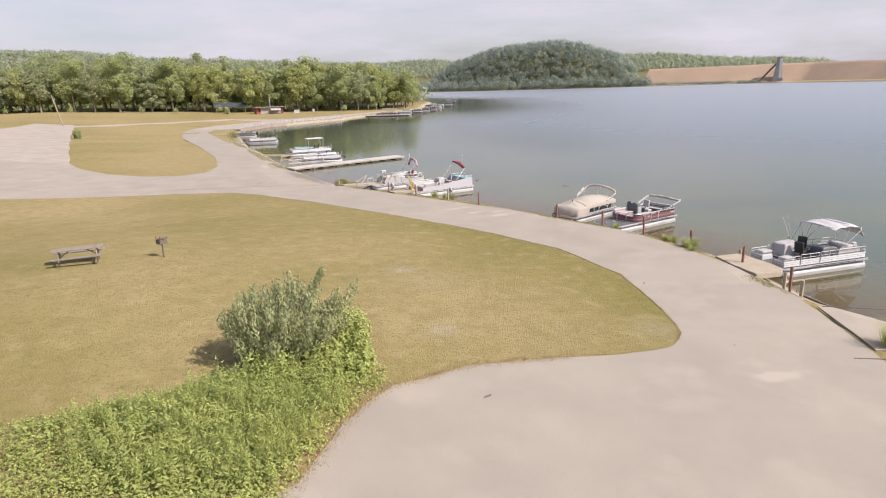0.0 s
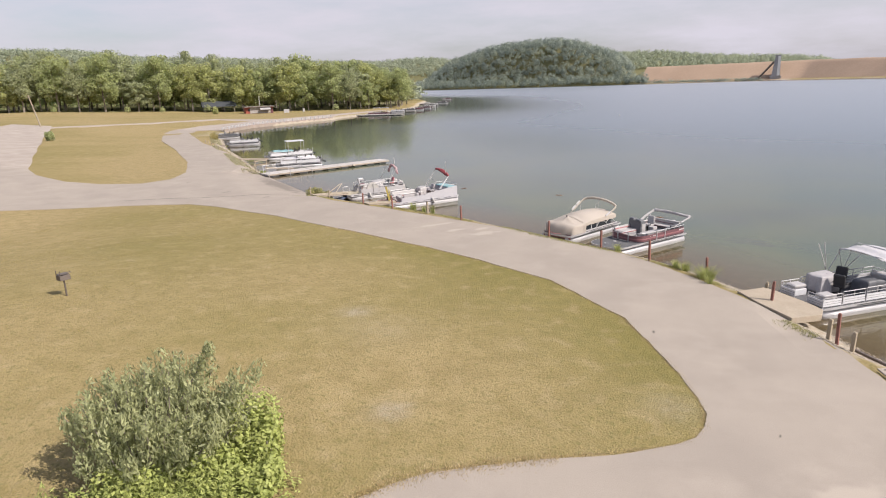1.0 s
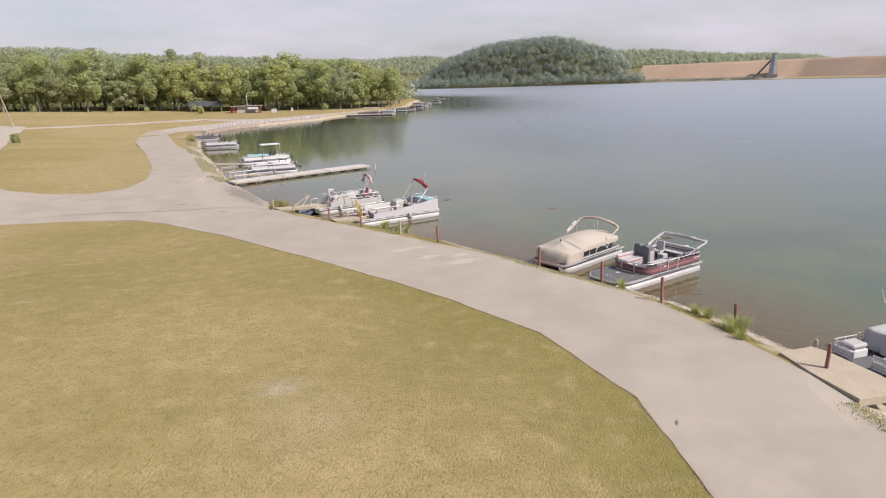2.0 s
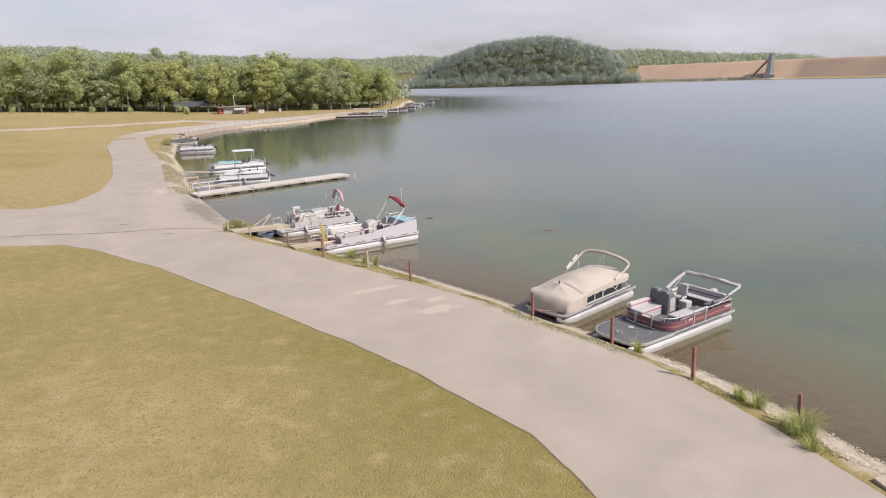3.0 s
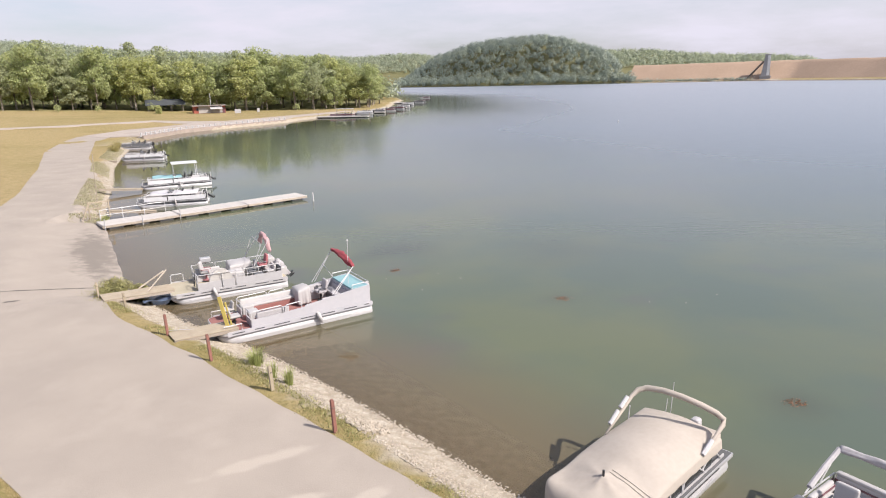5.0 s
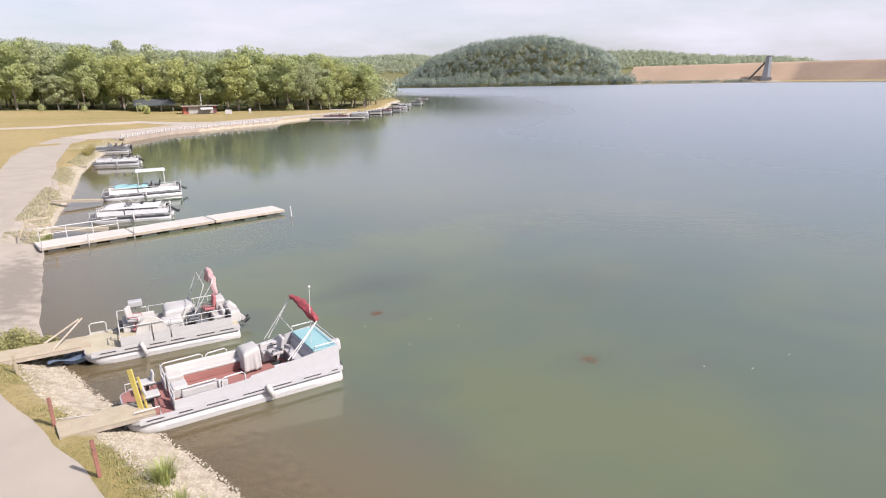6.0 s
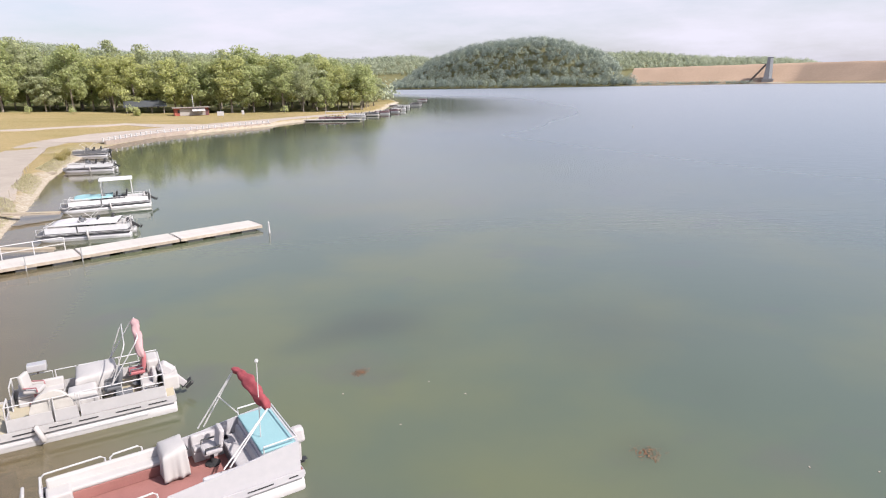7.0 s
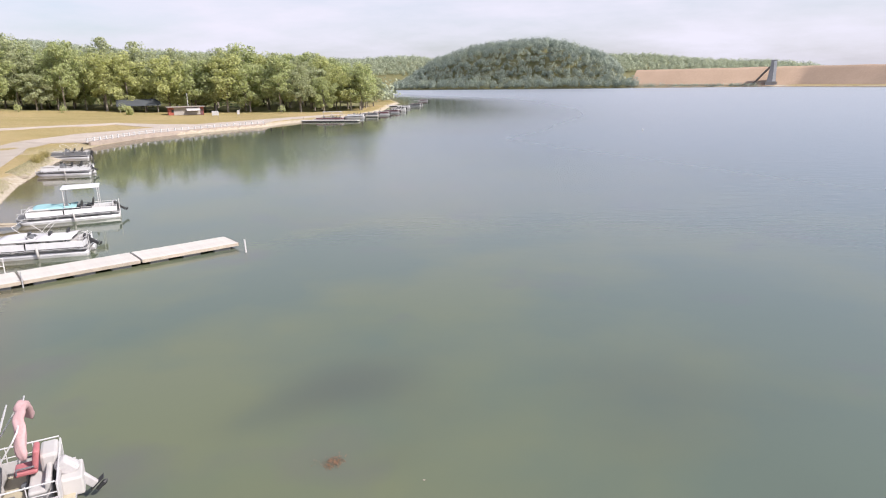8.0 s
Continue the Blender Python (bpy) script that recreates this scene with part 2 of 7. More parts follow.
# ---- the lie of the land ----
NEAR_SHORE = [(60, -90), (34, -40), (24, 0), (20.5, 14), (19.6, 27), (17.6, 30.2), (16.9, 33.5), (16.4, 37), (14.9, 40.6), (13.2, 43.6), (11.4, 45.7),
              (8.7, 48.6), (6.5, 51.2), (2.6, 55.1), (-2.3, 59.6), (-5.4, 62.0), (-8.2, 64.0), (-11.2, 66.6), (-14.7, 70.2), (-19.0, 76.8),
              (-23.9, 84.2), (-31, 97.3), (-36.5, 108), (-45, 123.3), (-54, 143), (-60.5, 158)]
FAR_SHORE = [(-64.5, 172), (-63.5, 188), (-57, 204), (-48, 220), (-46.5, 232), (-40, 247), (-33, 266), (-29, 300), (-33, 362), (-33, 400), (-42, 450),
             (-90, 560), (-170, 780), (-210, 1000), (-200, 1160), (-95, 1150), (20, 1060), (120, 985), (210, 930), (300, 885), (372, 848),
             (400, 770), (420, 690), (470, 540), (560, 330), (520, 60), (300, -90)]
SH = np.array(NEAR_SHORE + FAR_SHORE, float)


def inside(px, py, poly):
    poly = np.asarray(poly, float)
    res = np.zeros(np.shape(px), bool)
    for (x0, y0), (x1, y1) in zip(poly, np.roll(poly, -1, 0)):
        if y0 != y1:
            res ^= ((y0 > py) != (y1 > py)) & (px < (x1 - x0) * (py - y0) / (y1 - y0) + x0)
    return res


def far_from(px, py, poly, closed=True):
    poly = np.asarray(poly, float)
    best = np.full(np.shape(px), 1e9)
    for (x0, y0), (x1, y1) in zip(poly if closed else poly[:-1], np.roll(poly, -1, 0) if closed else poly[1:]):
        dx, dy = x1 - x0, y1 - y0
        t = np.clip(((px - x0) * dx + (py - y0) * dy) / (dx * dx + dy * dy), 0, 1)
        best = np.minimum(best, np.hypot(px - x0 - t * dx, py - y0 - t * dy))
    return best


def smooth_step(v, a, b):
    t = np.clip((v - a) / (b - a), 0, 1)
    return t * t * (3 - 2 * t)


def ripple(x, y, s, seed):
    """A smooth unevenness between about -1 and 1."""
    k = np.random.RandomState(seed).uniform(-1, 1, (6, 3))
    return sum(np.sin((x * a + y * b) / s * 2.2 + c * 9) for a, b, c in k) / 3


def hills(x, y):
    """The wooded hill across the lake and the ridges behind it."""
    v = (x - 60) * 0.585 + (y - 1128) * 0.81
    bearing = np.degrees(np.arctan2(x, np.maximum(y, 1.0)))
    dome = np.interp(bearing, (-6.2, -5.1, -4.3, -3.4, -2.4, -1.4, 0.2, 2.0, 4.4, 6.4, 7.6, 9.0, 10.1, 11.3, 12.0, 12.6), (0, 6, 19, 32, 42, 47, 56, 61, 63.5, 64, 58, 49, 41, 33, 22, 3))
    h = dome * smooth_step(v, -125, 15) * (1 - smooth_step(v, 120, 330))
    r = np.hypot(x, y)
    ridge = np.interp(bearing, (-75, -40, -35, -33, -28, -19, -14, -10, -8, -5.5, -4.2, -3, 4, 11.5, 14.3, 15.6, 17.4, 18.6, 20.7, 23, 24.8, 26, 28, 45, 80),
                      (100, 98, 95, 94, 76, 66, 62, 57, 59, 62, 61, 55, 50, 55, 55, 51, 44, 40, 36, 34, 29, 24, 8, 6, 10)) * smooth_step(r, 1250, 1680)
    ridge = ridge * (1 + 0.03 * ripple(x, y, 300, 3)) * (y > 200)
    return np.maximum(h, ridge) + 0.6 * ripple(x, y, 60, 5) * (h > 3)


def land(x, y, bare=False):
    """Height of the ground: lake bed, bank, lawn and fields."""
    x, y = np.asarray(x, float), np.asarray(y, float)
    d = far_from(x, y, SH) * np.where(inside(x, y, SH), -1, 1)
    walled = smooth_step(y, 166, 170) * (1 - smooth_step(y, 221, 224)) * (x < -44)
    slope = smooth_step(d / (2.3 - 1.9 * walled), 0.0, 1.0)
    ramp_here = np.clip(1 - far_from(x, y, [(-15.6, 71.4), (-23.0, 82.9)], False) / 7.0, 0, 1)
    bank = 0.78 * slope
    bank = np.where((d > 0) & (ramp_here > 0.0), np.minimum(bank, np.maximum(0.05 + 0.13 * d, 0.78 * slope * (1 - smooth_step(ramp_here, 0.05, 0.5)))), bank)
    z = np.where(d > 0, bank, np.maximum(-0.2 * np.abs(d) ** 0.85, -7))
    z = z + np.where(d > 4, 1.5 * np.exp(-(((x + 21) / 18) ** 2 + ((y - 27) / 17) ** 2)) * smooth_step(d, 4, 14), 0)
    z = z + np.clip((d - 18) * 0.011, 0, 1.2) + np.where(d > 0, np.clip((-x - 0.28 * (y - 60) - 35) * 0.036, 0, 3.2) * smooth_step(d, 6, 30), 0)
    z = z + np.where(d > 0, hills(x, y) * smooth_step(d, 1, 55), 0)
    return z, d


# ---- ground, water, roads ----
def steps(*runs):
    return np.concatenate([np.arange(a, b, s) for a, b, s in runs])


GX = steps((-4200, -1000, 400), (-1000, -300, 50), (-300, -60, 8), (-60, 26, 0.5), (26, 60, 2), (60, 560, 12), (560, 1200, 60), (1200, 4300, 400))
GY = steps((-3000, -200, 400), (-200, 0, 20), (0, 12, 2), (12, 100, 0.5), (100, 240, 2), (240, 460, 7), (460, 880, 30), (880, 1300, 12), (1300, 2200, 60), (2200, 4800, 350))
LAWN_EDGE = [(-2.6, 15.0), (-2.1, 17.7), (-1.0, 20.0), (1.7, 21.9), (4.8, 22.7), (7.4, 23.25), (8.2, 23.5), (8.75, 23.85), (9.15, 24.4), (9.4, 25.2), (9.52, 26.2), (9.45, 27.9), (8.7, 33.0), (6.2, 38.3),
             (2.6, 42.2), (0.2, 44.4), (-5.0, 48.9), (-8.4, 51.6), (-13.3, 55.8), (-19.7, 60.2), (-23.5, 62.2), (-30, 62.0), (-35.1, 61.0), (-44.8, 58.1), (-90, 42)]
ISLAND_EDGE = [(-90, 92), (-58, 88.5), (-52.5, 82.5), (-46, 78.0), (-40.5, 76.3), (-35.5, 76.0), (-33.6, 78.8), (-34.6, 85), (-40.0, 96.8), (-52, 117.5), (-65.6, 139), (-75.3, 159), (-80, 172)]
WATER_EDGE = [(-72, 170), (-68.5, 158.5), (-52.3, 129.6), (-38.3, 108.4), (-26.5, 86.5), (-24.0, 86.2), (-20.0, 88.6), (-13.4, 80.6), (-9.8, 73.4), (-14.6, 67.4),
              (-10.8, 62.8), (-7.2, 60.0), (-4.7, 57.9), (1.2, 52.9), (6.7, 48.3), (9.5, 44.9), (11.8, 41.5), (12.9, 39.2), (14.3, 35.8), (15.5, 32.4),
              (15.7, 27.7), (15.5, 22.7), (16.0, 8), (18, -30), (-40, -30), (-12, 2)]
ROAD = LAWN_EDGE + [(-120, 70)] + ISLAND_EDGE + WATER_EDGE
LOT = [(-52.8, 80.2), (-116.5, 178), (-131, 182), (-120.5, 154), (-200, 120), (-220, 60), (-121, 70.5), (-90, 92.3)]
PROMENADE = [(-79.9, 172), (-72.1, 170.2), (-65.6, 171.5), (-64.6, 188.3), (-58.0, 204.6), (-49.0, 220.6), (-49.5, 233), (-43, 249), (-36, 268), (-40, 270), (-52, 250), (-62, 232), (-73.5, 212), (-80, 190)]
FAR_PATH = [(-73, 212.5), (-87, 219), (-96, 196), (-110, 170), (-125, 148), (-129, 150), (-114, 173), (-100, 199), (-90, 225), (-68, 223)]
WOODS_FRONT = [(-300, 228), (-260, 235), (-215, 245), (-175, 253), (-154, 256), (-139, 267), (-120, 277), (-100, 285), (-78, 287), (-53, 282), (-37, 292), (-39, 340), (-41, 400)]
WOODS = WOODS_FRONT + [(-60, 470), (-300, 480), (-480, 300)]


def ground_cover(x, y, d):
    """Shares of dry turf, bare soil and woodland floor."""
    dry = 0.55 + 0.32 * ripple(x, y, 14, 11) + 0.2 * ripple(x, y, 4.5, 12)
    dry = dry + 0.22 * smooth_step(y + 0.2 * x, 62, 70) * (1 - smooth_step(y, 330, 420)) - 0.3 * np.exp(-((far_from(x, y, LAWN_EDGE[5:16], False) / 2.5) ** 2))
    dry = dry - 0.32 * np.exp(-(((x - 3) / 9) ** 2 + ((y - 29) / 11) ** 2)) + 0.45 * np.exp(-(((far_from(x, y, ISLAND_EDGE[5:11], False) - 5.5) / 3) ** 2)) * (y > 80)
    soil = 1 - smooth_step(d + 0.3 * ripple(x, y, 1.7, 13), 1.5, 1.9)
    for a, b, r, k in ((0.25, 24.8, 0.5, 0.7), (-2.45, 32.9, 0.6, 0.6), (-1.2, 31.2, 1.6, 0.16), (8.6, 25.6, 0.8, 0.35), (-4.2, 25.0, 0.5, 0.3)):
        soil = np.maximum(soil, k * np.exp(-(((x - a) / r) ** 2 + ((y - b) / r) ** 2)))
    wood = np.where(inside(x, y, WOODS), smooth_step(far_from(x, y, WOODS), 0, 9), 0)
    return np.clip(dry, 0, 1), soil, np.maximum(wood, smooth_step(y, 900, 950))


def grid_mesh(name, xs, ys, z, keep, material, attrs):
    """A sheet over the crossings of xs and ys."""
    nx, ny = len(xs), len(ys)
    X, Y = np.meshgrid(xs, ys, indexing="ij")
    co = np.stack([X, Y, z], -1).reshape(-1, 3)
    i, j = np.meshgrid(np.arange(nx - 1), np.arange(ny - 1), indexing="ij")
    a = (i * ny + j)[keep].ravel()
    quads = np.stack([a, a + ny, a + ny + 1, a + 1], 1)
    used, back_to = np.unique(quads, return_inverse=True)
    me = bpy.data.meshes.new(name)
    me.from_pydata(co[used].tolist(), [], back_to.reshape(-1, 4).tolist())
    me.update()
    for key, values in attrs.items():
        at = me.attributes.new(key, "FLOAT", "POINT")
        at.data.foreach_set("value", values.ravel()[used].astype(np.float32))
    me.polygons.foreach_set("use_smooth", [True] * len(me.polygons))
    me.materials.append(material)
    return new(name, me)


def attr_node(n, key):
    a = n.new("ShaderNodeAttribute")
    a.attribute_name = key
    return a.outputs["Fac"]


def mixed(n, l, a, b, fac):
    """A colour between two, each a colour or a socket."""
    mx = n.new("ShaderNodeMix")
    mx.data_type = "RGBA"
    for key, v in (("A", a), ("B", b)):
        if isinstance(v, tuple):
            mx.inputs[key].default_value = (*v, 1)
        else:
            l.new(v, mx.inputs[key])
    l.new(fac, mx.inputs["Factor"])
    return mx.outputs["Result"]


def noise_fac(n, l, scale, lo, hi, detail=5, vec=None, stretch=None):
    co = n.new("ShaderNodeTexCoord")
    t = n.new("ShaderNodeTexNoise")
    t.inputs["Scale"].default_value, t.inputs["Detail"].default_value = scale, detail
    src = co.outputs["Object"]
    if stretch:
        mp = n.new("ShaderNodeMapping")
        mp.inputs["Scale"].default_value, mp.inputs["Rotation"].default_value = stretch[0], (0, 0, radians(stretch[1]))
        l.new(src, mp.inputs["Vector"])
        src = mp.outputs["Vector"]
    l.new(src, t.inputs["Vector"])
    r = n.new("ShaderNodeMapRange")
    r.inputs["From Min"].default_value, r.inputs["From Max"].default_value = lo, hi
    l.new(t.outputs["Fac"], r.inputs["Value"])
    return r.outputs["Result"]


def ground_material():
    m, n, l, p = nodes_of("turf_and_bank")
    green = mixed(n, l, (0.224, 0.186, 0.064), (0.178, 0.152, 0.05), noise_fac(n, l, 2.2, 0.35, 0.65))
    straw = mixed(n, l, (0.355, 0.272, 0.14), (0.285, 0.218, 0.105), noise_fac(n, l, 1.3, 0.35, 0.65))
    turf = mixed(n, l, green, straw, attr_node(n, "dry"))
    turf = mixed(n, l, turf, (0.365, 0.285, 0.155), noise_fac(n, l, 1.1, 0.54, 0.82, 9))
    turf = mixed(n, l, turf, (0.17, 0.15, 0.055), noise_fac(n, l, 7.0, 0.5, 0.78, 8))
    soil = mixed(n, l, (0.43, 0.38, 0.31), (0.3, 0.25, 0.185), noise_fac(n, l, 3.0, 0.35, 0.65, 7))
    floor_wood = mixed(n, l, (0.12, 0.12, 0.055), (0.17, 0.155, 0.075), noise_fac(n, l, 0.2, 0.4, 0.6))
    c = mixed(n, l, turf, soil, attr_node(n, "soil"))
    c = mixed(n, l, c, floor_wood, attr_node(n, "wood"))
    l.new(c, p.inputs["Base Color"])
    p.inputs["Roughness"].default_value, p.inputs["Specular IOR Level"].default_value = 0.95, 0.2
    b = n.new("ShaderNodeBump")
    b.inputs["Strength"].default_value, b.inputs["Distance"].default_value = 0.7, 0.06
    l.new(noise_fac(n, l, 16.0, 0.2, 0.8, 6), b.inputs["Height"]), l.new(b.outputs["Normal"], p.inputs["Normal"])
    return m


def water_material():
    m, n, l, p = nodes_of("lake_water")
    depth = attr_node(n, "depth")
    near = n.new("ShaderNodeMapRange")
    near.inputs["From Max"].default_value = 1.2
    near.interpolation_type = "SMOOTHSTEP"
    l.new(depth, near.inputs["Value"])
    bed = mixed(n, l, (0.086, 0.106, 0.077), (0.112, 0.123, 0.07), noise_fac(n, l, 0.09, 0.4, 0.62, 4))
    bed = mixed(n, l, bed, (0.095, 0.09, 0.085), noise_fac(n, l, 0.13, 0.58, 0.78, 4))
    bed = mixed(n, l, bed, (0.056, 0.058, 0.052), attr_node(n, "weed"))
    c = mixed(n, l, (0.2, 0.152, 0.09), bed, near.outputs["Result"])
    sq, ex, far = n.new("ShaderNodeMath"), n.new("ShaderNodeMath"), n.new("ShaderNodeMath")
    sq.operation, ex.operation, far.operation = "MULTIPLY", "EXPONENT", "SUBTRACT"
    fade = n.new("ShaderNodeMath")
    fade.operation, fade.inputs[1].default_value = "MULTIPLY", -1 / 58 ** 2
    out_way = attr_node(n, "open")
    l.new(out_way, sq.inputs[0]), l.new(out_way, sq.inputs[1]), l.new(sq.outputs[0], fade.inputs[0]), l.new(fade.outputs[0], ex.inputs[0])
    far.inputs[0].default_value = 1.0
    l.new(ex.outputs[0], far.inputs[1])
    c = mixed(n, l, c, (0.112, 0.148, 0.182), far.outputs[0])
    body, gloss, rim = n.new("ShaderNodeBsdfDiffuse"), n.new("ShaderNodeBsdfGlossy"), n.new("ShaderNodeFresnel")
    rim.inputs["IOR"].default_value = 1.42
    n.remove(p)
    l.new(c, body.inputs["Color"])
    ro = n.new("ShaderNodeMapRange")
    ro.inputs["To Min"].default_value, ro.inputs["To Max"].default_value = 0.02, 0.34
    l.new(far.outputs[0], ro.inputs["Value"]), l.new(ro.outputs["Result"], gloss.inputs["Roughness"])
    b, b2 = n.new("ShaderNodeBump"), n.new("ShaderNodeBump")
    b.inputs["Strength"].default_value, b.inputs["Distance"].default_value = 0.07, 0.04
    l.new(noise_fac(n, l, 1.1, 0.2, 0.8, 4, stretch=((1, 2.2, 1), 20)), b.inputs["Height"])
    st = n.new("ShaderNodeMath")
    st.operation = "MULTIPLY"
    st.inputs[1].default_value = 0.09
    l.new(far.outputs[0], st.inputs[0]), l.new(st.outputs[0], b2.inputs["Strength"])
    b2.inputs["Distance"].default_value = 0.3
    l.new(noise_fac(n, l, 0.5, 0.2, 0.8, 5, stretch=((1, 2.4, 1), 10)), b2.inputs["Height"])
    l.new(b.outputs["Normal"], b2.inputs["Normal"]), l.new(b2.outputs["Normal"], gloss.inputs["Normal"]), l.new(b2.outputs["Normal"], rim.inputs["Normal"])
    clear = n.new("ShaderNodeMapRange")
    clear.inputs["From Max"].default_value, clear.inputs["To Min"].default_value, clear.inputs["To Max"].default_value = 1.0, 0.5, 0.0
    l.new(depth, clear.inputs["Value"])
    tr = n.new("ShaderNodeBsdfTransparent")
    tr.inputs["Color"].default_value = (0.76, 0.74, 0.6, 1)
    mx = n.new("ShaderNodeMixShader")
    l.new(clear.outputs["Result"], mx.inputs["Fac"])
    l.new(body.outputs["BSDF"], mx.inputs[1]), l.new(tr.outputs["BSDF"], mx.inputs[2])
    top = n.new("ShaderNodeMixShader")
    l.new(rim.outputs["Fac"], top.inputs["Fac"]), l.new(mx.outputs["Shader"], top.inputs[1]), l.new(gloss.outputs["BSDF"], top.inputs[2])
    l.new(top.outputs["Shader"], n["Material Output"].inputs["Surface"])
    return m


def stain(n, l, x, y, rx, ry, rz):
    """Share of a ragged worn or damp oval on a flat surface."""
    co, mp, ln = n.new("ShaderNodeTexCoord"), n.new("ShaderNodeMapping"), n.new("ShaderNodeVectorMath")
    mp.vector_type, ln.operation = "TEXTURE", "LENGTH"
    mp.inputs["Location"].default_value, mp.inputs["Rotation"].default_value, mp.inputs["Scale"].default_value = (x, y, 0), (0, 0, radians(rz)), (rx, ry, 1e4)
    nz, ad = noise_fac(n, l, 1.6, 0.3, 0.7, 6), n.new("ShaderNodeMath")
    ad.operation = "MULTIPLY_ADD"
    ad.inputs[1].default_value = 0.7
    r = n.new("ShaderNodeMapRange")
    r.interpolation_type = "SMOOTHSTEP"
    r.inputs["From Min"].default_value, r.inputs["From Max"].default_value, r.inputs["To Min"].default_value, r.inputs["To Max"].default_value = 0.75, 1.5, 1.0, 0.0
    l.new(co.outputs["Object"], mp.inputs["Vector"]), l.new(mp.outputs["Vector"], ln.inputs[0])
    l.new(nz, ad.inputs[0]), l.new(ln.outputs["Value"], ad.inputs[2]), l.new(ad.outputs[0], r.inputs["Value"])
    return r.outputs["Result"]


WORN_SPOTS = [(2.9, 48.7, 1.2, 0.5, 25), (0.95, 49.8, 0.8, 0.36, 35), (2.7, 50.1, 0.7, 0.26, 40), (-0.5, 51.6, 1.9, 0.3, 30), (11.5, 21.5, 1.3, 0.4, 10)]
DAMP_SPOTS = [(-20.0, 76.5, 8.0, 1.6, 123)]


def road_material(name, c1, c2, spots=False):
    m, n, l, p = nodes_of(name)
    c = mixed(n, l, c1, c2, noise_fac(n, l, 0.35, 0.35, 0.65, 6))
    c = mixed(n, l, c, tuple(v * 1.1 for v in c1), noise_fac(n, l, 0.5, 0.5, 0.8, 5))
    c = mixed(n, l, c, tuple(v * 0.8 for v in c2), noise_fac(n, l, 60.0, 0.5, 0.8, 3))
    if spots:
        for spot in WORN_SPOTS:
            c = mixed(n, l, c, tuple(v * 1.14 for v in c1), stain(n, l, *spot))
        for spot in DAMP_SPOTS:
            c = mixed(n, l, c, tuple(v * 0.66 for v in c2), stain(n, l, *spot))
    l.new(c, p.inputs["Base Color"])
    p.inputs["Roughness"].default_value, p.inputs["Specular IOR Level"].default_value = 0.9, 0.3
    b = n.new("ShaderNodeBump")
    b.inputs["Strength"].default_value, b.inputs["Distance"].default_value = 0.25, 0.02
    l.new(noise_fac(n, l, 35.0, 0.2, 0.8, 5), b.inputs["Height"]), l.new(b.outputs["Normal"], p.inputs["Normal"])
    return m


from mathutils.bvhtree import BVHTree  # noqa: E402
from mathutils.geometry import delaunay_2d_cdt  # noqa: E402


def paving(name, outline, lift, gap, material, label):
    """A thin slab of paving that follows the ground inside an outline."""
    pts = []
    for (x0, y0), (x1, y1) in zip(outline, outline[1:] + outline[:1]):
        k = max(1, int(math.hypot(x1 - x0, y1 - y0) / (0.5 if gap < 2 else gap)))
        pts += [(x0 + (x1 - x0) * i / k, y0 + (y1 - y0) * i / k) for i in range(k)]
    n = len(pts)
    px, py = np.array(pts).T
    wob = 0.05 * gap
    px, py = px + wob * ripple(px, py, gap * 1.1, 21), py + wob * ripple(px, py, gap * 1.3, 22)
    if gap < 2:
        px, py = px + 0.03 * ripple(px, py, 0.45, 23), py + 0.03 * ripple(px, py, 0.5, 24)
    gx, gy = np.meshgrid(np.arange(px.min(), px.max(), gap), np.arange(py.min(), py.max(), gap))
    ring = np.stack([px, py], 1)
    ok = inside(gx, gy, ring) & (far_from(gx, gy, ring) > gap * 0.5)
    allp = [Vector(p) for p in np.concatenate([ring, np.stack([gx[ok], gy[ok]], 1)]).tolist()]
    vs, _, fs, *_ = delaunay_2d_cdt(allp, [(i, (i + 1) % n) for i in range(n)], [], 1, 1e-4)
    xy = np.array([v[:] for v in vs])
    z = land(xy[:, 0], xy[:, 1])[0] + np.where(far_from(xy[:, 0], xy[:, 1], ring) < 0.02, min(lift, 0.014), lift)
    top = np.column_stack([xy, z])
    verts, faces = top.tolist(), [list(f) for f in fs]
    seen = {}
    for f in fs:
        for a, b in zip(f, f[1:] + f[:1]):
            seen[(a, b)] = 1
    base = len(verts)
    verts += (top - (0, 0, 0.25)).tolist()
    faces += [[b, a, a + base, b + base] for a, b in seen if (b, a) not in seen]
    return tagged(raw(name, verts, faces, material), label, "paving", kind="structure")


TURF, WATER = ground_material(), water_material()
X, Y = np.meshgrid(GX, GY, indexing="ij")
GZ, GD = land(X, Y)
dryness, soil_share, wood_share = ground_cover(X, Y, GD)
LAUNCH = [(15.95, 28.3), (19.9, 29.4), (21.2, 27.2), (21.2, 23.4), (15.75, 23.6)]
for ring in (ROAD, LOT, PROMENADE, FAR_PATH, LAUNCH):
    within, rim_gap = inside(X, Y, ring), far_from(X, Y, ring)
    GZ = GZ - np.where(within & (rim_gap > 0.9), 0.2, np.where(within & (rim_gap > 0.12), np.where(GD < 4, 0.09, 0.022), 0))
GZ = GZ + np.where(GD > 0.5, 0.018 * ripple(X, Y, 1.6, 31) * smooth_step(far_from(X, Y, ROAD), 0.3, 1.6), 0)
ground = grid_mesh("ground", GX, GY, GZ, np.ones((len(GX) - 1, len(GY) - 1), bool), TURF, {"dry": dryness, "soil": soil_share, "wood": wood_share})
tagged(ground, "sun-dried mown lawn, gravel bank and lake bed", "ground", kind="structure")
wet = GD < 1.5
cells = wet[:-1, :-1] | wet[1:, :-1] | wet[:-1, 1:] | wet[1:, 1:]
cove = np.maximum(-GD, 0)
